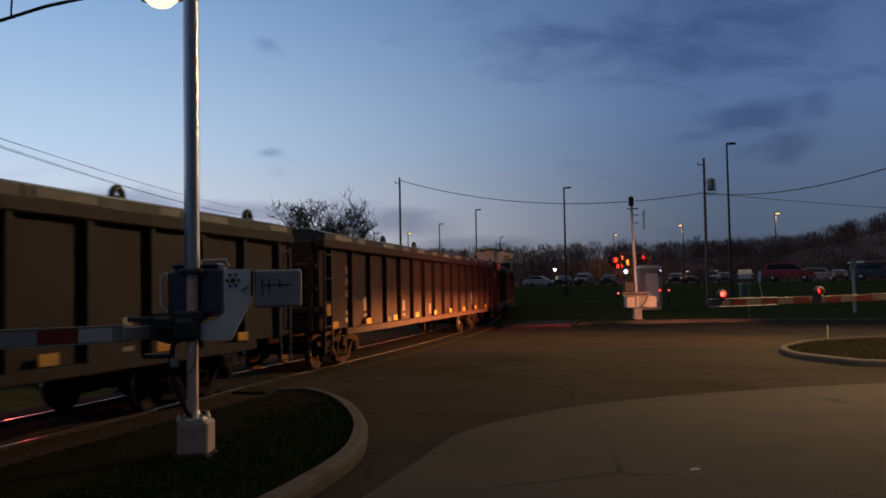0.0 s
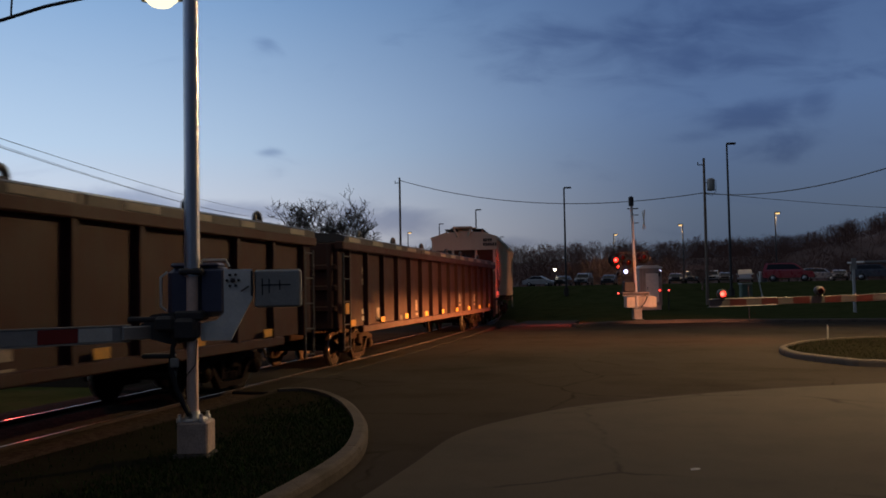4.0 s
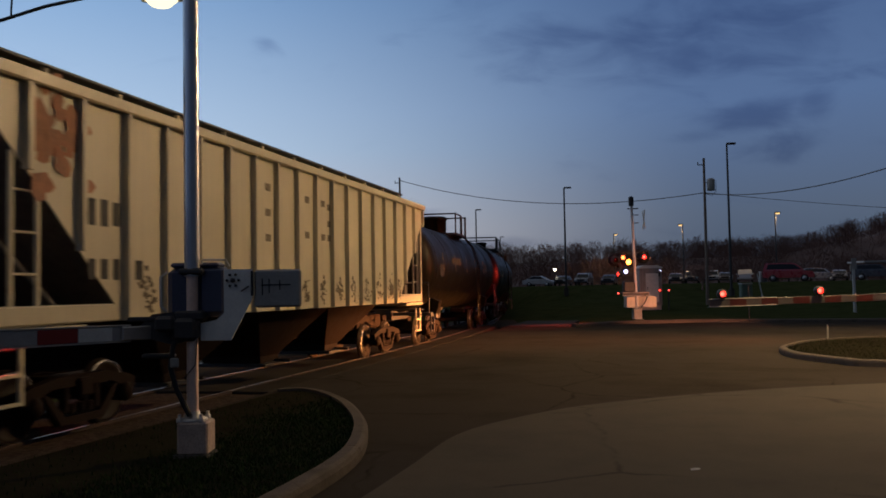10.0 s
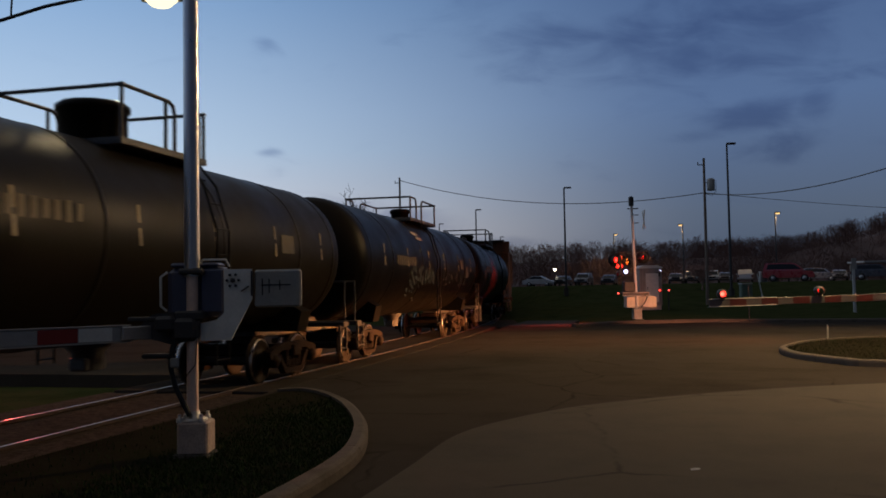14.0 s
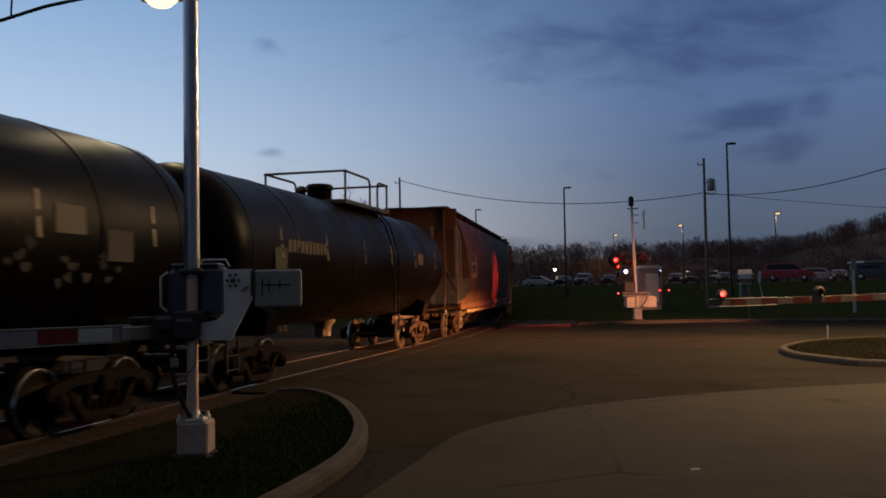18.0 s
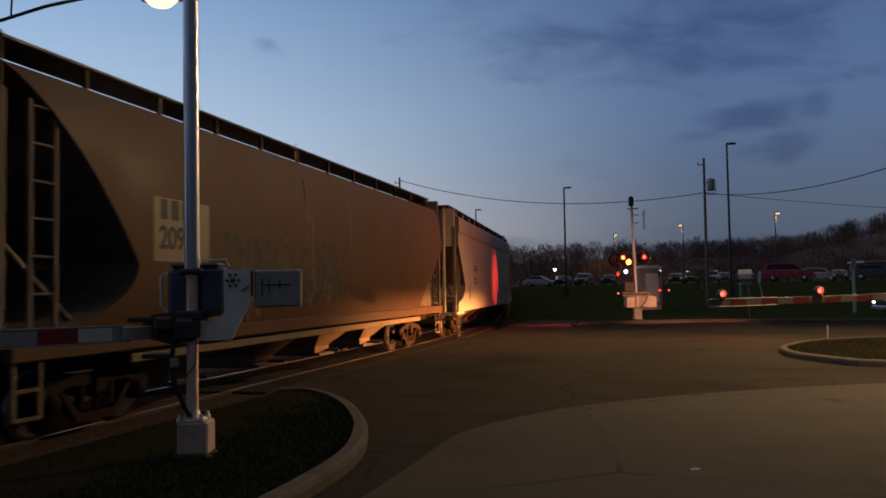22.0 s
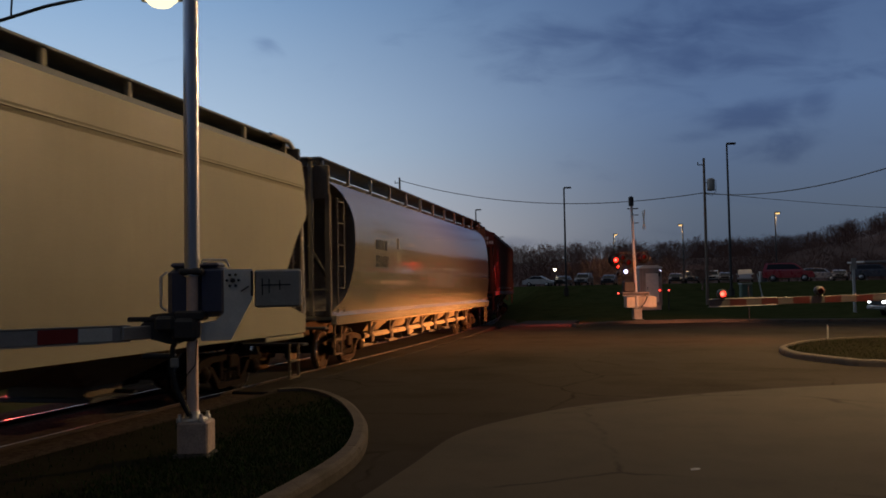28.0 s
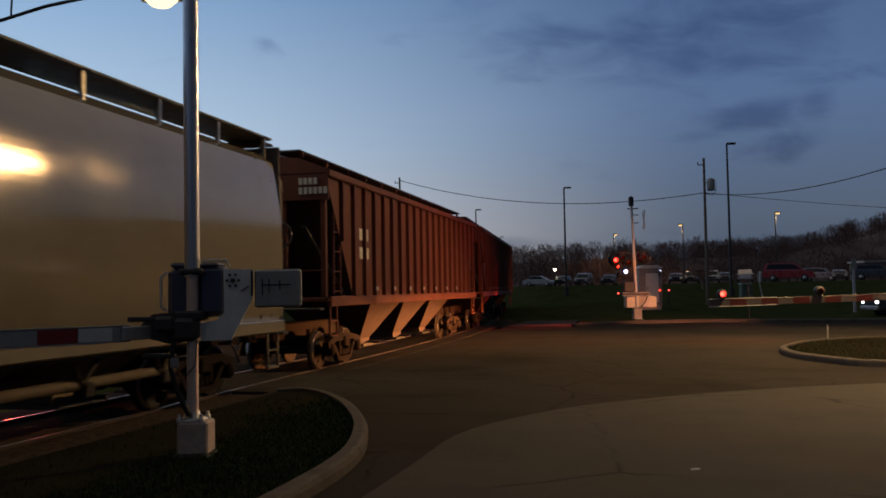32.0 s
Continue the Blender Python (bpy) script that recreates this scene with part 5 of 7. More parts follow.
def motions():
    # every car rolls along the track at one speed
    for car, u, half, idx in CARS:
        rows = []
        t = 0.0
        while t < SECONDS - 0.01:
            rows.append((t, car_pose(u, half, t)))
            s = u - half - TRAIN_SPEED * t
            t += 0.5 if s > 0 else 1.0
        rows.append((SECONDS, car_pose(u, half, SECONDS)))
        walk(car, rows)
    # wheels turn while their car passes
    for ws, idx, y in WHEELS:
        u = CARS[idx][1] + y
        base = ws.location.copy()
        t0, t1 = max(0.0, (u - 40) / TRAIN_SPEED), min(SECONDS, (u - 5) / TRAIN_SPEED)
        ts = [0.0]
        t = t0
        while t < t1:
            if t > ts[-1] + 0.05:
                ts.append(t)
            t += 0.1
        if SECONDS > ts[-1] + 0.05:
            ts.append(SECONDS)
        rows, a = [], 0.0
        for i, t in enumerate(ts):
            if i and t - ts[i - 1] < 0.15:
                a += TRAIN_SPEED / 0.42 * (t - ts[i - 1])
            rows.append((t, Matrix.Translation(base) @ Matrix.Rotation(a, 4, "X")))
        walk(ws, rows)
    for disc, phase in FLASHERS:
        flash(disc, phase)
    for thing_, rows in MOVERS:
        walk(thing_, rows)


FLASHERS, MOVERS = [], []

# ---- crossing signals ----
RED_ON = glow_material("red_lamp_lit", (1.0, 0.016, 0.010), 4.0, ((1.0, 0.085, 0.055), 6.0, 0.09))
RED_DIM = glow_material("red_lamp_small", (1.0, 0.03, 0.02), 4.0, ((1.0, 0.10, 0.07), 6.0, 0.05))
ORANGE_ON = glow_material("orange_lamp_lit", (1.0, 0.10, 0.02), 5.0, ((1.0, 0.20, 0.05), 7.0, 0.11))
AMBER_ON = glow_material("amber_lamp_lit", (1.0, 0.20, 0.02), 6.0, ((1.0, 0.45, 0.06), 9.0, 0.16))
WHITE_ON = glow_material("white_lamp_lit", (0.62, 0.62, 1.0), 5.0)
SODIUM_ON = glow_material("sodium_lamp_lit", (1.0, 0.62, 0.24), 1.7)
STREET_ON = glow_material("street_lamp_lit", (1.0, 0.86, 0.52), 1.6)
RED_GLASS = glass_material("red_lens_dark", (0.10, 0.008, 0.006))
FLASH_PERIOD, FLASH_START, FLASH_ON = 1.08, 1.05, 0.52


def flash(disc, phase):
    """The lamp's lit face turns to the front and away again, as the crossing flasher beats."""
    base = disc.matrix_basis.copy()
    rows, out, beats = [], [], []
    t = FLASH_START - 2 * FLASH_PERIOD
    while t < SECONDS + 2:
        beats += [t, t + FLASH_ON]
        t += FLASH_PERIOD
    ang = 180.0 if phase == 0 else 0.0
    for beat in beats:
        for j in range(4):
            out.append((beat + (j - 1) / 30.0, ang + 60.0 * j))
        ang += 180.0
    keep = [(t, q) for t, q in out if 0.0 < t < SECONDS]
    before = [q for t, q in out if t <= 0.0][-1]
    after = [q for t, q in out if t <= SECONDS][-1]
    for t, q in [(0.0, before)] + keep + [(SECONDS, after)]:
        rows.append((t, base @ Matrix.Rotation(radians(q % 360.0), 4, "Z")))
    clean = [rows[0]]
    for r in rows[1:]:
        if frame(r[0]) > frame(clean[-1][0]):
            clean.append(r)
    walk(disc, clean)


def lens_disc(parent, m, radius, on, phase=None, label="round red lamp"):
    """A lamp lens whose lit face looks along local -y; phase: its beat, or None for a steady lamp."""
    hold = part("lamp_hood", Shape().lathe([(radius * 1.02, -0.03), (radius * 1.07, -0.03), (radius * 1.07, 0.08), (radius * 0.6, 0.12)], Matrix.Rotation(math.pi / 2, 4, "X"), 18, False), DARK_STEEL, parent, "", m=m)
    me = cached("lens|%s%.3f" % (on.name, radius), lambda: Shape().lathe([(radius * 0.98, 0.012), (radius * 0.9, 0.03), (0.002, 0.04)], Matrix.Rotation(math.pi / 2, 4, "X"), 20, False), on)
    if phase is None:
        part("lens", me, on, hold, label)
        return hold
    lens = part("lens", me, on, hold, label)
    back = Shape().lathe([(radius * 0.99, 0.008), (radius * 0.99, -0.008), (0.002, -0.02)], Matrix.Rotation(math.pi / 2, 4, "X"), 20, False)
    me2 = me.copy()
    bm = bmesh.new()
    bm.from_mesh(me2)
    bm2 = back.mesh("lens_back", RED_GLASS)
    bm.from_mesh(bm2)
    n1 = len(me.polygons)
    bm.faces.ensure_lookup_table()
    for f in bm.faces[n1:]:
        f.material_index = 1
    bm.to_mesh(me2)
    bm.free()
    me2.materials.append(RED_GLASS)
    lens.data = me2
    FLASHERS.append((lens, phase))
    return hold


def px_frame(x, y, z=0.0, turn=13.54):
    return pose(x, y, z, 0, 0, turn)


def near_mast():
    t = thing("crossing_gate", "galvanised gate mast with blue housing and lowered arm", "crossing gate", m=px_frame(3.52, 8.10))
    part("footing", Shape().box((0.02, 0, 0.06), (0.42, 0.42, 0.10), 0.03), DIRT, t, "footing stained dark with soil")
    part("base_block", Shape().box((0.035, 0, 0.27), (0.31, 0.31, 0.33), 0.02), material("weathered_base", (0.50, 0.38, 0.31), 0.85, var=0.4, scale=4, bump=0.6, bump_scale=50, spots=(0.26, 0.20, 0.16)), t, "pale cast base block")
    for a, b in ((-0.1, -0.12), (0.12, -0.12), (-0.1, 0.12), (0.12, 0.12)):
        part("anchor_bolt", Shape().lathe([(0.032, 0.43), (0.032, 0.47), (0.018, 0.475), (0.018, 0.51)], Matrix.Translation((a, b, 0)), 8), STEEL, t, "shiny anchor bolt")
    part("flange", Shape().lathe([(0.15, 0.435), (0.15, 0.455), (0.085, 0.47), (0.07, 0.53)], Matrix.Identity(4), 20), STEEL, t)
    # pinkish tone painted on for low warm light that reaches only this pipe
    part("lower_pipe", Shape().tube([(0, 0, 0.45), (0, 0, 1.9)], 0.058, 20), material("warm_lit_zinc", (0.74, 0.54, 0.44), 0.55, metal=0.1, var=0.2, scale=4, streak=0.3), t, "lower zinc pipe with warm light in its colour")
    part("mast_pipe", Shape().tube([(0, 0, 1.9), (-0.01, 0, 6.3)], 0.078, 24), material("bright_zinc", (0.52, 0.52, 0.53), 0.36, metal=0.85, var=0.12, scale=4, bump=0.05, streak=0.2), t, "tall galvanised mast pipe")
    h = part("housing", Shape().box((0.02, 0.24, 1.74), (0.62, 0.34, 0.52), 0.06), BLUE_BOX, t, "blue-grey gate mechanism housing")
    part("housing_cover", Shape().box((0.19, 0.06, 1.75), (0.24, 0.05, 0.46), 0.02).box((0.0, 0.22, 2.02), (0.5, 0.30, 0.05), 0.02), BLUE_BOX, h)
    part("handle", Shape().tube([(-0.28, 0.05, 1.55), (-0.33, 0.02, 1.6), (-0.33, 0.02, 1.9), (-0.27, 0.05, 1.95)], 0.014, 6), GREY_PLATE, h)
    part("handle", Shape().tube([(0.08, 0.05, 2.03), (0.1, 0.03, 2.07), (0.34, 0.03, 2.07), (0.37, 0.05, 2.0)], 0.012, 6), GREY_PLATE, h)
    part("clamp", Shape().box((0, 0.02, 1.95), (0.24, 0.22, 0.07), 0.02), DARK_STEEL, t)
    part("clamp", Shape().box((-0.02, 0.04, 1.50), (0.30, 0.24, 0.10), 0.02).box((-0.06, -0.02, 1.36), (0.26, 0.2, 0.24), 0.04), DARK_STEEL, t)
    br = Shape().prism([(-0.72, 1.30), (-0.72, 1.37), (-0.55, 1.40), (-0.42, 1.52), (-0.1, 1.55), (-0.05, 1.25), (-0.2, 1.2), (-0.5, 1.28)], 0.02, 0.16, "y")
    br.box((-0.5, 0.06, 1.47), (0.35, 0.1, 0.05), 0.01).box((-0.25, 0.0, 1.42), (0.2, 0.3, 0.16), 0.03)
    part("arm_bracket", br, DARK_STEEL, t)
    pl = Shape().prism([(0.32, 1.97), (0.61, 1.97), (0.61, 1.66), (0.39, 1.24), (0.08, 1.24), (0.08, 1.42), (0.24, 1.45), (0.32, 1.52)], 0.02, 0.045, "y")
    pp = part("counter_arm", pl, GREY_PLATE, t, "pale grey bolted counterweight arm")
    for k in range(6):
        a = k * math.pi / 3
        part("bolt", cached("bolt", lambda: Shape().lathe([(0.014, 0), (0.014, 0.02), (0.008, 0.026)], Matrix.Rotation(math.pi / 2, 4, "X"), 7), BLACK), BLACK, pp, m=pose(0.415 + 0.06 * math.cos(a), 0.018, 1.855 + 0.065 * math.sin(a)))
    part("bolt", cached("bolt_big", lambda: Shape().lathe([(0.024, 0), (0.024, 0.03), (0.012, 0.036)], Matrix.Rotation(math.pi / 2, 4, "X"), 7), DARK_STEEL), DARK_STEEL, pp, m=pose(0.415, 0.018, 1.855))
    part("edge_rod", Shape().box((0.615, 0.0, 1.82), (0.02, 0.05, 0.26), 0.005).tube([(0.5, 0.0, 1.74), (0.58, 0.0, 1.79)], 0.008, 5), DARK_STEEL, pp)
    w = Shape().box((0.875, 0.05, 1.765), (0.48, 0.09, 0.39), 0.02)
    wp = part("counterweight", w, GREY_WEIGHT, t, "dull grey counterweight plate")
    sl = Shape().box((0.86, 0.002, 1.80), (0.30, 0.008, 0.012)).box((0.72, 0.002, 1.78), (0.012, 0.008, 0.17)).box((0.79, 0.002, 1.79), (0.010, 0.008, 0.15)).box((0.90, 0.002, 1.80), (0.01, 0.008, 0.10))
    part("slot", sl, BLACK, wp, "dark slots and scratches")
    part("conduit", Shape().tube([(-0.10, -0.06, 1.34), (-0.18, -0.07, 1.18), (-0.20, -0.08, 0.98), (-0.14, -0.09, 0.76), (-0.05, -0.10, 0.59), (0.0, -0.10, 0.49)], 0.027, 10), BLACK, t, "black cable conduit")
    part("cable", Shape().tube([(0.06, -0.05, 1.25), (0.05, -0.075, 1.0), (-0.02, -0.08, 0.92), (-0.06, -0.07, 0.85)], 0.006, 5), BLACK, t)
    part("conduit_clip", Shape().box((-0.15, -0.115, 1.03), (0.09, 0.03, 0.10), 0.02), GREY_WEIGHT, t)
    part("junction", Shape().box((-0.36, 0.05, 1.09), (0.34, 0.10, 0.05), 0.015), DARK_STEEL, t)
    # striped arm, lowered
    d = Vector((-0.587, -0.81, 0.008)).normalized()
    o = Vector((-0.60, -0.12, 1.335))
    m = Matrix.Translation(o) @ d.to_track_quat("X", "Z").to_matrix().to_4x4()
    arm = part("arm", Shape().box((3.0, 0, 0), (6.0, 0.035, 0.155), 0.01), WHITE_SHEET, t, "red and white striped gate arm", m=m)
    stripe = cached("arm_stripe", lambda: Shape().box((0, 0, 0), (0.40, 0.045, 0.135), 0.003), RED_SHEET)
    for i in range(7):
        part("stripe", stripe, RED_SHEET, arm, "red reflective stripe", m=pose(0.78 + 0.81 * i, 0, 0))
    part("stripe", Shape().box((0.39, 0, 0), (0.36, 0.045, 0.135), 0.003), GREY_PLATE, arm, "grey reflective stripe")
    for zz in (-0.082, 0.082):
        part("edge_strip", Shape().box((3.0, 0, zz), (6.0, 0.05, 0.012), 0.002), STEEL, arm)
    part("arm_collar", Shape().lathe([(0.085, -0.025), (0.085, 0.025), (0.06, 0.027), (0.06, -0.025)], Matrix.Translation((0.04, -0.01, 0)) @ Matrix.Rotation(math.pi / 2, 4, "X"), 20, False).box((-0.06, 0.03, 0), (0.35, 0.05, 0.14), 0.01), STEEL, arm, "bright ring at the arm root")


near_mast()


def far_signal():
    t = thing("crossing_signal", "white signal mast with red flashing lamps", "crossing signal", m=px_frame(7.25, 44.5))
    part("base", Shape().box((0.05, 0, 0.33), (0.42, 0.42, 0.62), 0.03), GREY_WEIGHT, t, "weathered cast base")
    part("base_sign", Shape().box((0.1, -0.41, 0.08), (0.42, 0.02, 0.09)), WHITE_SHEET, t)
    part("mast_pipe", Shape().tube([(0.05, 0, 0.6), (-0.1, 0, 6.1)], 0.07, 16), material("white_mast_paint", (0.62, 0.60, 0.57), 0.4, var=0.1, scale=4), t, "white painted mast")
    part("bell", Shape().tube([(-0.1, 0, 5.75), (-0.1, 0, 6.2)], 0.13, 12).tube([(-0.1, 0, 6.2), (-0.1, 0, 6.24)], 0.07, 8), DARK_STEEL, t)
    part("cross_bracket", Shape().box((-0.02, 0, 5.62), (0.55, 0.05, 0.05)).box((0.12, 0, 5.3), (0.25, 0.04, 0.04)).box((0.12, 0, 4.9), (0.25, 0.04, 0.04)), DARK_STEEL, t)
    cb = Shape()
    for a in (-42, 42):
        mm = Matrix.Rotation(radians(a), 4, "X")
        cb.box((0.5, 0, 5.05), (0.03, 0.20, 1.15), 0.005, mm)
    part("crossbuck", cb, LIGHT_PATCH, t, "crossbuck sign seen on edge", m=pose(0.0, 0.0, 0, 0, 0, -5))
    part("lamp_arm", Shape().box((-0.05, 0, 3.12), (1.9, 0.07, 0.07), 0.01).box((-0.05, 0, 3.42), (1.5, 0.06, 0.06), 0.01), DARK_STEEL, t)
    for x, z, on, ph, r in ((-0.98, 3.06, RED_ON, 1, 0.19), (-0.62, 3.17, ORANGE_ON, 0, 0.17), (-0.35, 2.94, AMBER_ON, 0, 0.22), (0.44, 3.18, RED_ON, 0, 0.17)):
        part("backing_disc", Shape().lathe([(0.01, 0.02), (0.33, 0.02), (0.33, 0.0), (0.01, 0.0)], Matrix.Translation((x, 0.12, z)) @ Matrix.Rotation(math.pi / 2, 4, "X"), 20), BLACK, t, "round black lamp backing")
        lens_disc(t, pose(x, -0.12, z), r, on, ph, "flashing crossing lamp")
    lens_disc(t, pose(-0.50, -0.1, 2.47), 0.16, WHITE_ON, None, "cold white signal lamp")
    lens_disc(t, pose(-0.90, -0.1, 1.40), 0.07, RED_DIM, None, "small red lamp")
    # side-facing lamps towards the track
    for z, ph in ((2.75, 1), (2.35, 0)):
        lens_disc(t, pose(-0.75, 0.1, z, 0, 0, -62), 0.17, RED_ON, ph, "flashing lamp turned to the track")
    part("gate_mechanism", Shape().box((-0.32, 0.1, 1.72), (0.55, 0.5, 0.55), 0.06), DARK_STEEL, t, "dark gate mechanism")
    part("platform", Shape().box((-0.05, 0.0, 1.42), (1.3, 0.6, 0.06), 0.01).box((-0.05, -0.28, 1.33), (1.3, 0.05, 0.12), 0.01), DARK_STEEL, t)
    part("platform_edge", Shape().box((-0.05, -0.31, 1.27), (1.34, 0.03, 0.05), 0.005).box((-0.05, -0.31, 1.42), (1.34, 0.03, 0.03), 0.005), WHITE_SHEET, t, "white painted platform edge")
    part("battery_box", Shape().box((0.30, 0.35, 0.95), (1.5, 0.7, 0.56), 0.03), material("cream_box_paint", (0.72, 0.64, 0.52), 0.5, var=0.15, scale=3, streak=0.3), t, "pale equipment box")
    part("cable", Shape().tube([(0.3, -0.3, 1.35), (0.5, -0.35, 1.2), (0.35, -0.35, 0.9), (0.15, -0.35, 0.65)], 0.035, 6), BLACK, t)

    c = thing("crossing_signal", "signal mast across the track with a red lamp", "crossing signal", m=px_frame(-11.9, 23.3, -0.02))
    part("base", Shape().box((0, 0, 0.25), (0.42, 0.42, 0.5), 0.03), GREY_WEIGHT, c)
    part("mast_pipe", Shape().tube([(0, 0, 0.5), (0, 0, 4.4)], 0.065, 14), STEEL, c)
    part("backing_disc", Shape().lathe([(0.01, 0.02), (0.30, 0.02), (0.30, 0.0), (0.01, 0.0)], pose(0.1, 0.03, 2.62, 90, 0, 28), 20), BLACK, c)
    lens_disc(c, pose(0.16, -0.10, 2.62, 0, 0, 28), 0.16, RED_ON, None, "red crossing lamp")

    b = thing("signal_bungalow", "pale metal signal equipment bungalow", "equipment cabinet", m=px_frame(7.80, 59.6, 0.0))
    part("wall", Shape().box((0.0, 0, 1.72), (1.50, 1.3, 2.5), 0.04), material("streaked_sheet_metal", (0.34, 0.30, 0.27), 0.6, var=0.35, scale=1.6, streak=0.7, spots=(0.14, 0.11, 0.10)), b)
    part("roof", Shape().prism([(-0.80, 2.95), (-0.5, 3.10), (0.5, 3.10), (0.80, 2.95), (0.80, 2.90), (-0.80, 2.90)], -0.72, 0.72, "y"), GREY_PLATE, b)
    part("door", Shape().box((0.1, -0.67, 1.62), (0.85, 0.04, 1.9), 0.01), GREY_PLATE, b)
    part("door_handle", Shape().box((-0.22, -0.70, 1.6), (0.05, 0.05, 0.16), 0.01), DARK_STEEL, b)
    part("skirt", Shape().box((0, 0, 0.25), (1.4, 1.2, 0.5), 0.03), BLOCK, b)
    part("vent", Shape().box((0.5, -0.67, 2.5), (0.3, 0.03, 0.25), 0.01), DARK_STEEL, b)
    lens_disc(b, pose(0.55, -0.72, 1.45), 0.09, RED_DIM, None, "small red lamp")
    lens_disc(b, pose(0.62, -0.72, 2.75), 0.05, WHITE_ON, None, "small white lamp")
    p = thing("marker_post", "short post with a small red lamp", "marker post", m=px_frame(9.07, 58.9, 0.1))
    part("post", Shape().tube([(0, 0, 0), (0, 0, 1.3)], 0.04, 8), DARK_STEEL, p)
    lens_disc(p, pose(0, -0.05, 1.34), 0.09, RED_DIM, None, "small red lamp")


far_signal()


# darkened copies of the arm sheeting, the far arm's weak light in their colour
DIMMED_WHITE = material("soiled_white_sheet", (0.080, 0.070, 0.070), 0.5, var=0.25, scale=4)
DIMMED_RED = material("soiled_red_sheet", (0.055, 0.003, 0.003), 0.5, var=0.2, scale=4)


def right_gate():
    a, b = Vector((9.59, 25.60, 1.23)), Vector((17.9, 27.60, 1.36))
    d = (b - a)
    t = thing("crossing_gate", "lowered striped gate arm with red lamps over the road", "crossing gate", m=pose(b.x, b.y, 0.085, 0, 0, math.degrees(math.atan2(d.y, d.x))))
    L = d.length
    part("base", Shape().box((0.0, 0, 0.18), (0.5, 0.5, 0.36), 0.04), BLOCK, t)
    part("mast_pipe", Shape().tube([(0, 0, 0.36), (0, 0, 4.6)], 0.06, 16), STEEL, t)
    part("housing", Shape().box((0.1, 0.28, 1.35), (0.5, 0.36, 0.55), 0.06), BLUE_BOX, t)
    # unseen lamp heads, added to account for the wash lights
    part("lamp_arm", Shape().box((-0.3, -0.05, 3.1), (0.9, 0.07, 0.07), 0.01), DARK_STEEL, t)
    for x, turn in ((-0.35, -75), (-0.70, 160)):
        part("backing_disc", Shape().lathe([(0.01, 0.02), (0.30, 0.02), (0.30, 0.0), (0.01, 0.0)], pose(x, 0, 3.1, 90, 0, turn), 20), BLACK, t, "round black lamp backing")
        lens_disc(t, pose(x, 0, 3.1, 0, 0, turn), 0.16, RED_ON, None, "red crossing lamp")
    part("counterweight", Shape().box((0.9, 0.0, 1.3), (0.5, 0.1, 0.4), 0.02), GREY_WEIGHT, t)
    arm = part("arm", Shape().box((-L / 2, 0, 0), (L, 0.04, 0.20), 0.01), DIMMED_WHITE, t, "red and white striped gate arm", m=pose(0, -0.15, 1.27, 0, -0.9, 0))
    st = cached("arm_stripe_far", lambda: Shape().box((0, 0, 0), (0.46, 0.05, 0.185), 0.003), DIMMED_RED)
    for i in range(9):
        part("stripe", st, DIMMED_RED, arm, "red reflective stripe", m=pose(-L + 0.81 + 0.885 * i, 0, 0))
    for zz in (-0.105, 0.105):
        part("edge_strip", Shape().box((-L + 0.95, 0, zz), (1.9, 0.055, 0.022)), LIGHT_PATCH, arm)
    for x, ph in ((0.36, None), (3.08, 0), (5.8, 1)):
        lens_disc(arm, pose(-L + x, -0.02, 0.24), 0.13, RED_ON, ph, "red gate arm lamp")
        part("lamp_bracket", Shape().box((-L + x, 0, 0.12), (0.05, 0.05, 0.12)), DARK_STEEL, arm)


right_gate()


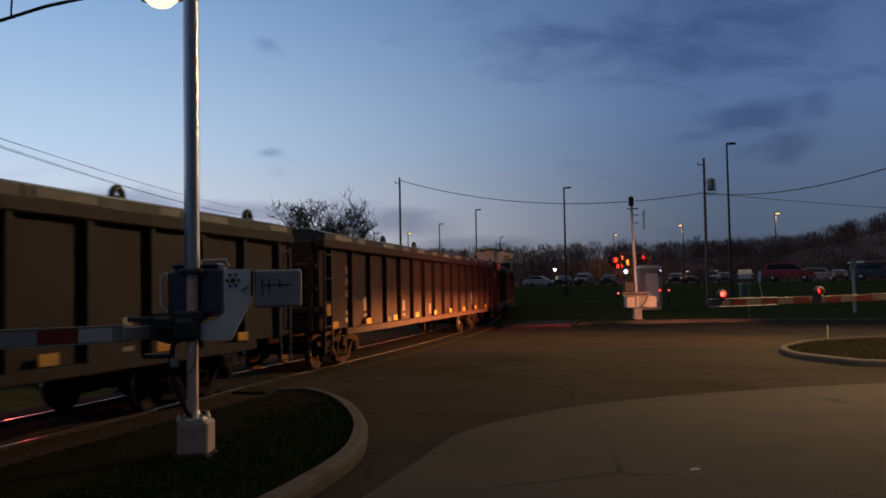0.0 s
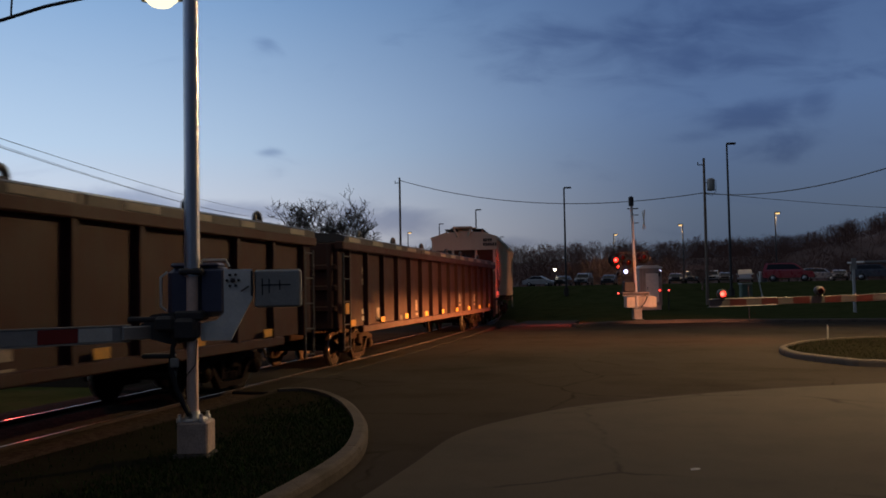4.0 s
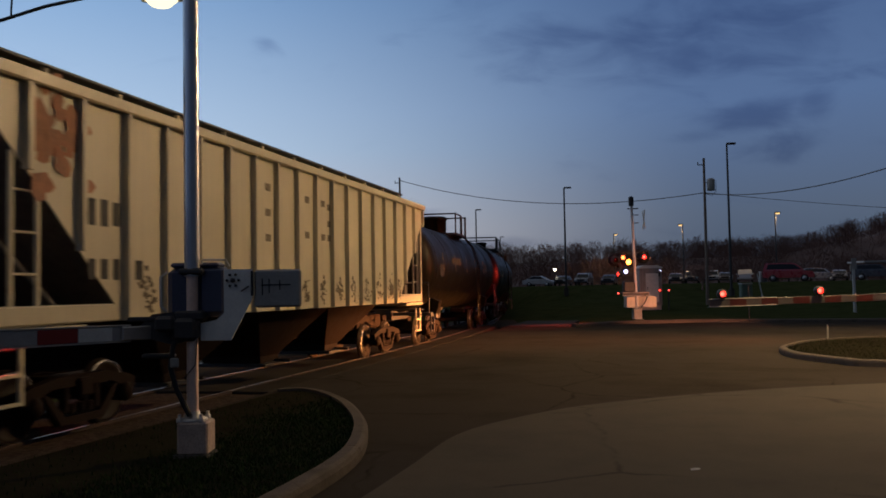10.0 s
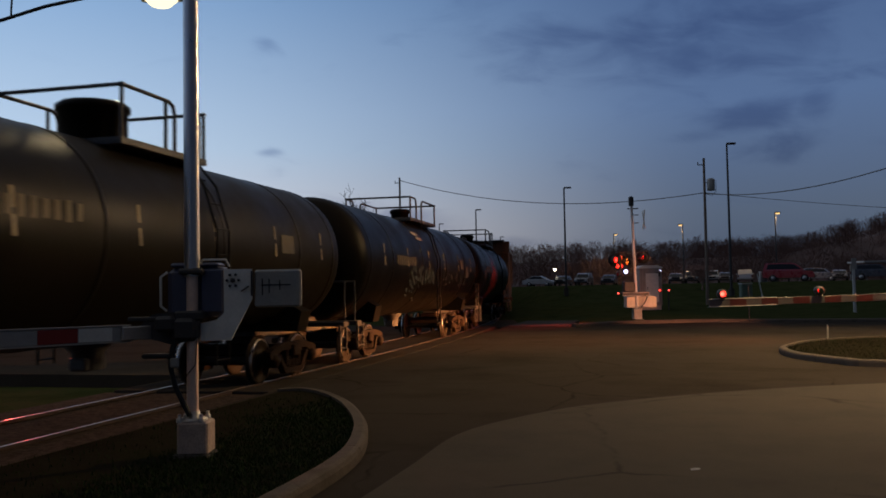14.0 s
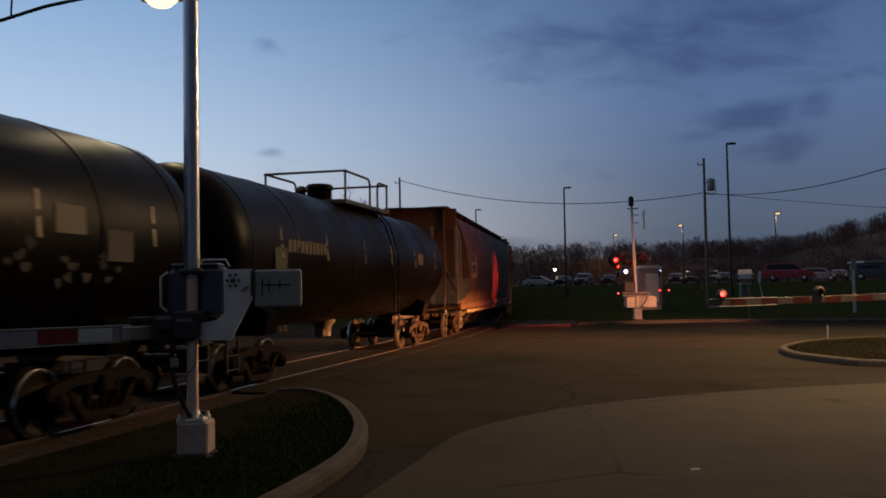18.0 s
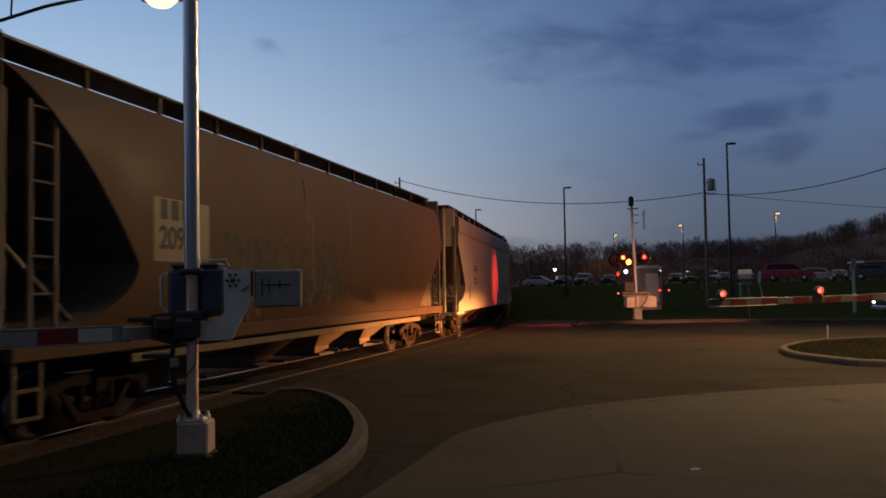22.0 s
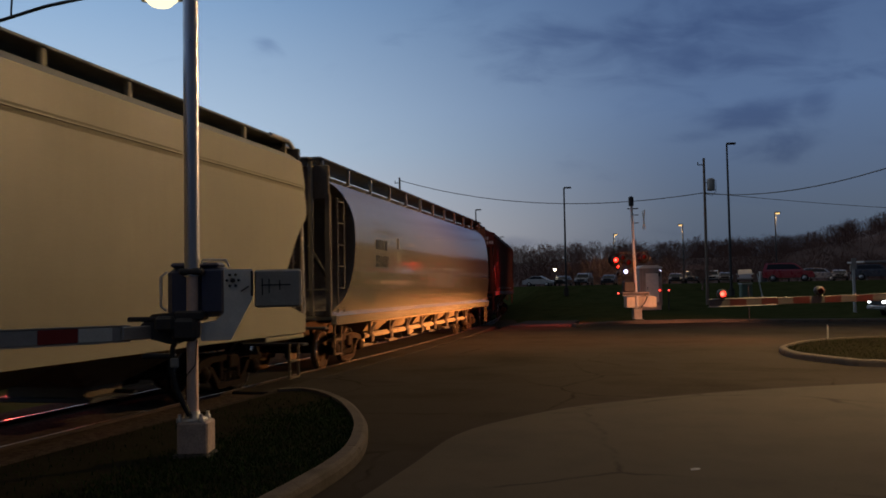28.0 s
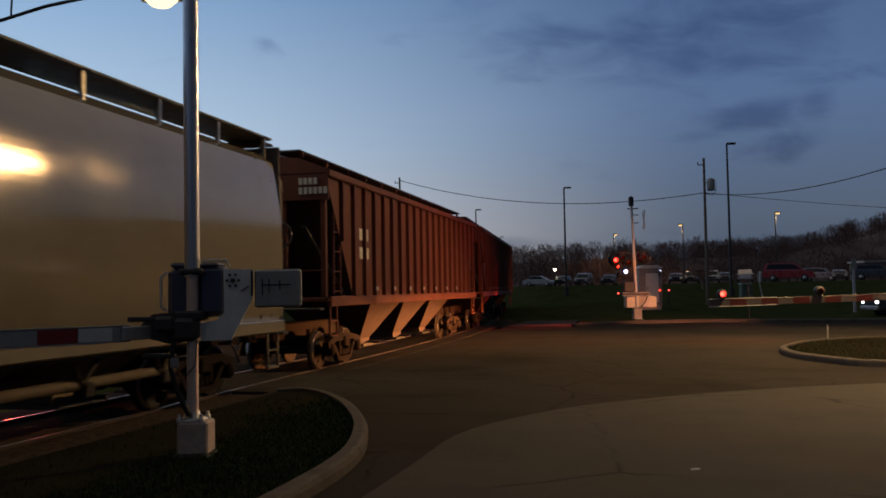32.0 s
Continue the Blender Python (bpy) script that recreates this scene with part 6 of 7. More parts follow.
def roadside():
    s = thing("road_sign", "small sign on a white post, seen on edge", "road sign", m=px_frame(18.77, 51.5, -0.1))
    part("post", Shape().box((0, 0, 1.55), (0.14, 0.09, 3.1), 0.01), LIGHT_PATCH, s)
    part("plate", Shape().box((0.02, -0.05, 2.85), (0.28, 0.02, 0.6), 0.01), GREY_WEIGHT, s)
    d = thing("delineator_post", "thin grey marker post at the kerb", "marker post", m=px_frame(13.3, 28.9, 0.0))
    part("post", Shape().box((0, 0, 0.2), (0.05, 0.03, 0.48), 0.01), GREY_WEIGHT, d)
    p = thing("utility_pedestal", "dull green utility pedestal box", "utility box", m=px_frame(14.3, 63.3, 0.3))
    part("box", Shape().box((0, 0, 0.7), (0.75, 0.6, 1.5), 0.06), material("dull_green", (0.09, 0.13, 0.09), 0.7), p)
    part("lid", Shape().box((0, 0, 1.48), (0.82, 0.66, 0.08), 0.03), GREY_WEIGHT, p)
    u = thing("utility_box", "pale upright utility box beside the red van", "utility box", m=px_frame(19.6, 99.0, 1.94))
    part("box", Shape().box((0, 0, 0.55), (0.75, 0.5, 1.1), 0.04), GREY_WEIGHT, u)
    part("lid", Shape().box((0, 0, 1.12), (0.80, 0.55, 0.06), 0.02), GREY_PLATE, u)
    k = thing("leaning_stake", "thin pale stake leaning in the grass", "stake", m=px_frame(15.28, 63.5, 0.75))
    part("stake", Shape().tube([(0.22, 0, -0.35), (-0.18, 0, 1.70)], 0.05, 8, 0.035), LIGHT_PATCH, k)
    k = thing("marker_post", "thin dark marker post behind the gate arm", "marker post", m=px_frame(12.36, 42.2, 0.1))
    part("post", Shape().box((0, 0, 0.65), (0.045, 0.04, 1.75), 0.01), DARK_STEEL, k)
    part("cap", Shape().box((0, 0, 1.54), (0.07, 0.06, 0.08), 0.02), DARK_STEEL, k)
    li = thing("litter_scrap", "crumpled white scrap on the concrete", "litter", m=pose(8.46, 8.53, -0.003, 0, 0, 25))
    part("scrap", Shape().add([(-0.05, -0.02, 0), (0.03, -0.025, 0.004), (0.055, 0.0, 0.012), (0.02, 0.022, 0.0), (-0.04, 0.02, 0.01), (0, 0, 0.02)], [(0, 1, 5), (1, 2, 5), (2, 3, 5), (3, 4, 5), (4, 0, 5), (4, 3, 2, 1, 0)]), WHITE_SHEET, li)


roadside()


# ---- poles, wires and lamp posts ----
WIRE_GREY = material("weathered_cable", (0.11, 0.105, 0.10), 0.6, var=0.2, scale=3)

def utility_pole(x, y, top, base, lean=0.0, transformer=False, label="weathered wooden utility pole"):
    p = thing("utility_pole", label, "utility pole", m=pose(x, y, base))
    h = top - base
    part("pole", Shape().tube([(-lean * h, 0, -0.3), (0, 0, h)], 0.115, 12, 0.08), WOOD_POLE, p)
    part("insulator_bracket", Shape().box((-0.18, 0, h - 0.45), (0.5, 0.06, 0.06)).tube([(-0.4, 0, h - 0.45), (-0.4, 0, h - 0.25)], 0.035, 6), DARK_STEEL, p)
    if transformer:
        part("transformer", Shape().lathe([(0.02, 0.0), (0.24, 0.03), (0.26, 0.1), (0.26, 0.75), (0.2, 0.85), (0.02, 0.9)], Matrix.Translation((0.42, 0, h - 2.3)), 16), GREY_WEIGHT, p, "grey transformer can")
        part("bracket", Shape().box((0.14, 0, h - 1.7), (0.3, 0.08, 0.06)), DARK_STEEL, p)
        part("riser_loop", Shape().tube([(0.5, 0, h - 1.4), (0.75, 0, h - 1.6), (0.75, 0, h - 2.3), (0.5, 0, h - 2.6), (0.1, 0, h - 2.5)], 0.02, 5), BLACK, p)
    return p


def wire(name, a, b, sag, r=0.022):
    a, b = Vector(a), Vector(b)
    pts = []
    for i in range(25):
        t = i / 24
        q = a.lerp(b, t)
        q.z -= sag * 4 * t * (1 - t)
        pts.append(q)
    w = new(name, Shape().tube(pts, r, 5).mesh(name, WIRE_GREY))
    return tagged(w, "black overhead wire hanging between poles", "overhead wire", "overhead wires")


utility_pole(11.75, 62.4, 10.5, 0.7, 0.004, True, "wooden utility pole with a grey transformer")
utility_pole(-12.88, 71.7, 11.45, 0.0, 0.0, False)
wire("overhead_wire", (-12.8, 71.7, 11.2), (11.7, 62.4, 8.1), 1.3, 0.03)
wire("overhead_wire", (11.8, 62.4, 8.05), (30.0, 26.0, 13.1), 2.9, 0.03)
wire("overhead_wire", (11.8, 62.4, 8.1), (60.0, 100.0, 8.5), 0.9, 0.02)
wire("overhead_wire", (-4.0, -12.0, 7.3), (-47.78, 130.08, 14.47), 1.7, 0.014)
wire("overhead_wire", (-4.0, -12.0, 7.6), (-47.8, 130.1, 13.93), 2.2, 0.014)
wire("overhead_wire", (-4.0, -12.0, 7.75), (-47.8, 130.1, 13.95), 2.25, 0.010)


def lot_lamp(x, y, top, base, lit, arm=1.0):
    p = thing("lamp_post", "lit parking lot lamp post" if lit else "tall dark parking lot lamp post, unlit", "lamp post", "parking lot lamp posts", m=px_frame(x, y, base))
    h = top - base
    part("pole", Shape().tube([(0, 0, -0.3), (0, 0, h)], 0.11, 10, 0.075), DARK_STEEL, p)
    part("footing", Shape().tube([(0, 0, -0.2), (0, 0, 0.5)], 0.24, 12), DIRT, p)
    hd = part("lamp_head", Shape().box((0.34 * arm, 0, h + 0.02), (0.72, 0.36, 0.14), 0.03), DARK_STEEL, p)
    if lit:
        part("lens", Shape().lathe([(0.02, -0.16), (0.22, -0.10), (0.30, 0.0)], Matrix.Translation((0.34 * arm, 0, h - 0.06)), 14), SODIUM_ON, hd, "glowing orange lens")
    return p


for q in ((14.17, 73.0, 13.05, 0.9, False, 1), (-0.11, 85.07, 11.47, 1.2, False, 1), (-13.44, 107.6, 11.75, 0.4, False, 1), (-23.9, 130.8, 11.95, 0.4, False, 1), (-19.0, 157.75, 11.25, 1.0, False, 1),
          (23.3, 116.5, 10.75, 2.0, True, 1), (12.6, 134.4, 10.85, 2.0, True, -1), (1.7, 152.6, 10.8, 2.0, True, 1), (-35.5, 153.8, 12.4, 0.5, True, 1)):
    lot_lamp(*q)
fl = thing("flood_light", "small lit floodlight on a low post", "floodlight", m=px_frame(-5.03, 120.3, 1.8))
part("post", Shape().tube([(0, 0, 0), (0, 0, 2.4)], 0.06, 8), DARK_STEEL, fl)
part("lens", Shape().lathe([(0.02, -0.2), (0.2, -0.08), (0.25, 0.05)], Matrix.Translation((0, 0, 2.5)), 12), glow_material("warm_flood_lit", (1.0, 0.9, 0.7), 10.0), fl)


def street_lamp():
    """A lamp on a long trussed arm; its pole stands outside the view."""
    x, y, z = STREET_LAMP
    p = thing("street_lamp", "lit street lamp on a long trussed steel arm", "street lamp", m=px_frame(x, y))
    part("pole", Shape().tube([(-5.6, 0, -0.2), (-5.6, 0, z + 0.3)], 0.12, 12, 0.09), STEEL, p)
    part("arm", Shape().tube([(-5.6, 0, z - 1.05), (-3.42, 0, z - 0.35), (-2.36, 0, z - 0.03), (-1.3, 0, z + 0.18), (-0.2, 0, z + 0.16)], 0.038, 8), DARK_STEEL, p)
    part("upper_chord", Shape().tube([(-5.6, 0, z + 0.15), (-3.2, 0, z + 0.22), (-1.3, 0, z + 0.24)], 0.03, 6), DARK_STEEL, p)
    for q in (-4.4, -3.08):
        part("strut", Shape().tube([(q, 0, z - 0.25 if q > -4 else z - 0.66), (q + 0.02, 0, z + 0.2)], 0.022, 6), DARK_STEEL, p)
    hd = part("lamp_head", Shape().box((0, 0, z + 0.14), (0.95, 0.46, 0.14), 0.05), GREY_PLATE, p)
    part("lens", Shape().lathe([(0.02, -0.10), (0.20, -0.085), (0.34, 0.05)], Matrix.Translation((0.0, 0, z + 0.02)), 20), STREET_ON, hd, "glowing warm lens")


street_lamp()


def drive_lamp():
    x, y, z = DRIVE_LAMP
    p = thing("street_lamp", "tall lit lamp post beside the drive", "street lamp", m=pose(x, y, 0))
    part("pole", Shape().tube([(4.2, 2.6, -0.1), (4.2, 2.6, z + 0.2)], 0.11, 12, 0.08), DARK_STEEL, p)
    part("arm", Shape().tube([(4.2, 2.6, z), (2.6, 1.6, z + 0.25), (0.3, 0.1, z + 0.2)], 0.04, 8), DARK_STEEL, p)
    part("lamp_head", Shape().box((0, 0, z + 0.14), (0.8, 0.4, 0.14), 0.05), DARK_STEEL, p)
    part("lens", Shape().lathe([(0.02, 0.06), (0.16, 0.06), (0.2, 0.075)], Matrix.Translation((0, 0, z)), 16), STREET_ON, p)


drive_lamp()
# made-up post that carries the apron fill light
yl = thing("street_lamp", "unseen lamp post added for the apron fill light", "street lamp", m=pose(14.6, 14.6, -0.7))
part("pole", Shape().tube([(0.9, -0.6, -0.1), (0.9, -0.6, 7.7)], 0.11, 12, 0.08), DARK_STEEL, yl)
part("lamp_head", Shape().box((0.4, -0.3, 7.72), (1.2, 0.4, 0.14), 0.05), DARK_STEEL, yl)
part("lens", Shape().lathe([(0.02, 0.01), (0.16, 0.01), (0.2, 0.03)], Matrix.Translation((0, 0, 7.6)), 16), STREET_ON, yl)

# ---- trees ----
def bare_tree(x, y, z, height, seed, spread=0.55, depth=6, bark=BARK, label="bare leafless tree with fine twigs"):
    r = random.Random(seed)
    trunk, limbs, twigs = Shape(), Shape(), Shape()

    def grow(p, d, ln, rad, lev):
        q = p + d * ln
        mid = p.lerp(q, 0.5) + Vector((r.uniform(-1, 1), r.uniform(-1, 1), r.uniform(-0.3, 0.6))) * ln * 0.07
        s = trunk if lev == 0 else limbs if lev < 3 else twigs
        rad = max(rad, 0.022)
        s.tube([p, mid, q], rad, 6 if lev < 2 else 4 if lev < 4 else 3, max(0.016, rad * 0.62), cap=False)
        if lev >= depth:
            return
        for k in range(r.choice((3, 3, 4)) if lev else 6):
            ax = Vector((r.uniform(-1, 1), r.uniform(-1, 1), r.uniform(-0.25, 0.7)))
            nd = (d * (1 - spread) + ax.normalized() * spread * 1.25).normalized()
            nd.z = nd.z * 0.9 + 0.12
            start = p.lerp(q, r.uniform(0.55, 1.0)) if k else q
            grow(start, nd.normalized(), ln * r.uniform(0.58, 0.80), rad * 0.58, lev + 1)
    t = thing("bare_tree", label, "tree", "bare trees", m=pose(x, y, z))
    grow(Vector((0, 0, -0.3)), Vector((0.02, 0, 1)), height * 0.30, height * 0.022, 0)
    part("trunk", trunk, bark, t)
    part("limbs", limbs, bark, t)
    part("crown", twigs, bark, t, "crown of bare twigs")


bare_tree(-27.3, 84.0, 0.0, 15.2, 5)
bare_tree(-24.0, 85.5, 0.0, 14.0, 9)
bare_tree(-30.2, 90.0, 0.0, 13.0, 13, depth=5)
bare_tree(12.5, 83.4, 1.2, 3.9, 17, 0.6, 5, PALE_BARK, "small bare tree with pinkish pale twigs")


def far_woods():
    """A long ridge of dark leafless woods behind the parking lot, rising to the right."""
    r = random.Random(21)
    s = Shape()

    def crest(x):
        base = 12.4 + 0.012 * max(0, x + 40)
        return base + max(0.0, x - 48) * 0.25

    def clump(px, py, z0, h, w, n=230):
        for i in range(n):
            a, t = r.uniform(0, 6.28), r.uniform(0.0, 1.0)
            rad = w * math.sqrt(max(0.0, 1 - (t - 0.35) ** 2 / 0.43)) * r.uniform(0.2, 1.0)
            c = Vector((px + rad * math.cos(a), py + rad * math.sin(a) * 0.6, z0 + h * t))
            out = Vector((math.cos(a) * 0.55 + r.uniform(-0.5, 0.5), r.uniform(-0.4, 0.4), r.uniform(0.5, 1.1)))
            k = r.uniform(0.6, 1.7)
            side = Vector((r.uniform(0.5, 1), r.uniform(-0.3, 0.3), r.uniform(-0.4, 0.4))) * r.uniform(0.025, 0.065)
            s.add([c - side, c + side, c + out * k * 0.6 + side * 0.6, c + out * k, c + out * k * 0.6 - side * 0.6], [(0, 1, 2, 3, 4)])
    for i in range(560):
        x = r.uniform(-75, 130)
        d = r.uniform(0, 60)
        y = 225 + d + x * 0.2
        hh = r.uniform(5.5, 9.0)
        clump(x, y, crest(x) * (1 + d * 0.002) - hh + r.uniform(-2.0, 0.7), hh, r.uniform(2.2, 4.2))
    # scrub at the back of the lot
    for i in range(240):
        x = r.uniform(-40, 110)
        y = 150 + r.uniform(0, 30) + x * 0.2
        hh = r.uniform(2.5, 5.0)
        clump(x, y, 2.0 + r.uniform(-0.5, 0.5), hh, r.uniform(1.5, 3.0), 130)
    w = new("far_woods", s.mesh("far_woods", material("winter_woods", (0.135, 0.072, 0.056), 0.95, var=0.5, scale=0.12)))
    tagged(w, "dark leafless woods along the ridge", "woods", kind="stuff")
    h = Shape()
    xs = [-300 + 20 * i for i in range(41)]
    v = []
    for x in xs:
        c = crest(x) if x < 140 else crest(140)
        v += [(x, 200 + x * 0.2, 1.5), (x, 240 + x * 0.2, max(3.0, c - 4.0)), (x, 330 + x * 0.2, max(4.0, c - 2.0)), (x, 420 + x * 0.2, -5)]
    h.add(v, [(i * 4 + j, i * 4 + j + 1, i * 4 + j + 5, i * 4 + j + 4) for i in range(len(xs) - 1) for j in range(3)])
    structure("wooded_hill", h, material("hill_floor", (0.105, 0.060, 0.048), 0.95, var=0.5, scale=0.1), "dark hillside under the woods", "hill")


far_woods()


# ---- parked vehicles ----
GLASS = glass_material("vehicle_glass", (0.008, 0.008, 0.009), 0.35)
RIM = material("wheel_rim", (0.4, 0.4, 0.4), 0.35, metal=0.9, var=0.1)


def vehicle(kind, m, paint, label, lights=False):
    t = thing({"pickup": "pickup_truck", "car": "parked_car", "suv": "parked_suv", "van": "parked_van"}[kind], label, "vehicle", "", m=m)
    L, W = {"pickup": (5.4, 1.9), "car": (4.5, 1.78), "suv": (4.7, 1.85), "van": (5.1, 1.95)}[kind]
    h = L / 2
    w = W / 2
    if kind == "pickup":
        side = [(-h, 0.45), (-h, 0.85), (-h + 0.1, 1.02), (-h + 1.35, 1.10), (-h + 1.4, 1.12), (h - 0.02, 1.08), (h, 0.55), (h - 0.1, 0.42)]
        cab = [(-h + 1.3, 1.08), (-h + 2.0, 1.75), (-h + 2.2, 1.80), (-h + 3.35, 1.80), (-h + 3.5, 1.74), (-h + 3.65, 1.08)]
    elif kind == "car":
        side = [(-h, 0.35), (-h, 0.65), (-h + 0.15, 0.76), (-h + 1.1, 0.92), (h - 0.75, 0.96), (h - 0.05, 0.88), (h, 0.5), (h - 0.1, 0.33)]
        cab = [(-h + 1.0, 0.90), (-h + 1.75, 1.36), (-h + 2.2, 1.43), (-h + 3.1, 1.40), (h - 0.55, 0.94)]
    elif kind == "van":
        side = [(-h, 0.42), (-h, 0.90), (-h + 0.15, 1.05), (-h + 0.95, 1.15), (h - 0.05, 1.18), (h, 0.6), (h - 0.1, 0.42)]
        cab = [(-h + 0.9, 1.12), (-h + 1.7, 1.85), (-h + 2.2, 2.0), (h - 0.30, 1.98), (h - 0.08, 1.16)]
    else:
        side = [(-h, 0.42), (-h, 0.85), (-h + 0.15, 1.0), (-h + 1.15, 1.08), (h - 0.1, 1.12), (h, 0.6), (h - 0.1, 0.42)]
        cab = [(-h + 1.1, 1.05), (-h + 1.75, 1.62), (-h + 2.2, 1.72), (h - 0.55, 1.70), (h - 0.1, 1.10)]
    body = Shape().prism(side, -w, w, "y")
    bd = body.mesh("body", paint)
    bm = bmesh.new()
    bm.from_mesh(bd)
    bmesh.ops.bevel(bm, geom=list(bm.edges), offset=0.06, segments=2, affect="EDGES", clamp_overlap=True)
    bm.to_mesh(bd)
    bm.free()
    part("body", bd, paint, t)
    top = Shape()
    k = len(cab)
    zmax = max(p[1] for p in cab)
    zmin = min(p[1] for p in cab)
    v = []
    for sg in (-1, 1):
        v += [(a, sg * w * (0.97 - 0.14 * (b - zmin) / (zmax - zmin)), b) for a, b in cab]
    top.add(v, [tuple(range(k - 1, -1, -1)), tuple(range(k, 2 * k))] + [(i, (i + 1) % k, (i + 1) % k + k, i + k) for i in range(k)])
    part("cabin", top, paint, t)
    for sg in (-1, 1):
        cx = sum(p[0] for p in cab) / k
        cz = (zmax + zmin) / 2
        win = [((a - cx) * 0.84 + cx, (b - cz) * 0.66 + cz + 0.03) for a, b in cab]
        v = [(a, sg * (w * (0.97 - 0.14 * (b - zmin) / (zmax - zmin)) + 0.006), b) for a, b in win]
        part("side_window", Shape().add(v, [tuple(range(k))]), GLASS, t)
    a0, a1 = cab[0], cab[1]
    dz = Vector((-(a1[1] - a0[1]), 0, a1[0] - a0[0])).normalized() * 0.008
    q0, q1 = Vector((a0[0], 0, a0[1])).lerp(Vector((a1[0], 0, a1[1])), 0.1), Vector((a0[0], 0, a0[1])).lerp(Vector((a1[0], 0, a1[1])), 0.92)
    part("windscreen", Shape().add([q0 + dz + Vector((0, -w * 0.86, 0)), q0 + dz + Vector((0, w * 0.86, 0)), q1 + dz + Vector((0, w * 0.76, 0)), q1 + dz + Vector((0, -w * 0.76, 0))], [(0, 1, 2, 3)]), GLASS, t)
    rw = 0.38 if kind != "car" else 0.32
    for a in (-h + 0.95, h - 1.05):
        for sg in (-1, 1):
            mm = Matrix.Translation((a, sg * (w - 0.08), rw)) @ Matrix.Rotation(math.pi / 2, 4, "X")
            wh = part("wheel", Shape().lathe([(rw * 0.6, -0.11), (rw * 0.95, -0.11), (rw, -0.07), (rw, 0.07), (rw * 0.95, 0.11), (rw * 0.6, 0.11)], mm, 20), BLACK, t)
            part("rim", Shape().lathe([(0.03, -0.115), (rw * 0.6, -0.112), (rw * 0.6, 0.112), (0.03, 0.115)], mm, 14), RIM, wh)
    part("bumper", Shape().box((-h - 0.03, 0, 0.5), (0.14, W * 0.94, 0.2), 0.04), RIM if kind == "pickup" else BLACK, t)
    part("grille", Shape().box((-h - 0.02, 0, 0.78), (0.06, W * 0.55, 0.24), 0.02), BLACK, t)
    for sg in (-1, 1):
        part("headlight", Shape().box((-h + 0.01, sg * w * 0.78, 0.80), (0.08, 0.30, 0.17), 0.03), glow_material("headlamp_lit", (0.85, 0.9, 1.0), 5.0) if lights else RIM, t)
        part("tail_light", Shape().box((h - 0.01, sg * w * 0.88, 0.85), (0.06, 0.16, 0.26), 0.02), RED_GLASS, t)
        part("wing_mirror", Shape().box((cab[0][0] + 0.35, sg * (w + 0.09), zmin + 0.12), (0.12, 0.18, 0.15), 0.03), paint, t)
    return t


P_RED = material("paint_dark_red", (0.36, 0.026, 0.026), 0.3, var=0.08, scale=2, bump=0, coat=0.6)
P_WHITE = material("paint_white", (0.42, 0.41, 0.39), 0.3, var=0.05, scale=2, bump=0, coat=0.6)
P_DARK = material("paint_dark_grey", (0.05, 0.053, 0.06), 0.3, var=0.08, scale=2, bump=0, coat=0.6)
P_SILVER = material("paint_silver", (0.24, 0.24, 0.25), 0.3, metal=0.5, var=0.05, scale=2, bump=0, coat=0.6)
P_BLUE = material("paint_navy", (0.03, 0.045, 0.10), 0.3, var=0.08, scale=2, bump=0, coat=0.6)
for q in (("van", 22.0, 98.1, 1.94, 172, P_RED, "dark red van parked in the lot"), ("suv", 15.5, 118.0, 1.94, 86, P_WHITE, "white car parked nose to the road"),
          ("car", 17.3, 119.0, 1.94, 84, P_SILVER, "silver car parked beside the white one"), ("suv", 19.6, 118.0, 1.94, -95, P_WHITE, "pale car parked with its back to the road"),
          ("suv", 28.6, 118.0, 1.94, 166, P_SILVER, "dull silver car parked side-on"), ("car", 31.0, 118.6, 1.94, 80, P_SILVER, "dull silver car beside the canopy"),
          ("car", 11.0, 118.0, 1.94, 88, P_DARK, "dark car parked in the lot"), ("suv", 13.2, 121.0, 1.94, 86, P_DARK, "dark car parked behind"), ("suv", 31.2, 101.5, 1.94, 168, P_DARK, "dark car under the canopy"),
          ("car", -6.9, 118.0, 1.94, 170, P_WHITE, "white car parked far off"), ("suv", -1.0, 119.0, 1.94, 84, P_SILVER, "silver car parked far off"), ("car", -3.9, 120.0, 1.94, 82, P_DARK, "dark car parked far off"),
          ("car", 2.4, 119.0, 1.94, 85, P_BLUE, "navy car parked in the lot"), ("suv", 24.6, 122.0, 1.94, 82, P_BLUE, "navy car parked behind the van")):
    vehicle(q[0], pose(q[1], q[2], q[3], 0, 0, q[4]), q[5], q[6])
lot = Shape()
lot.prism([(-3.5, 92), (90, 92), (90, 160), (-36, 160), (-13, 120)], 1.2, 1.94, "z")
bank = Shape()
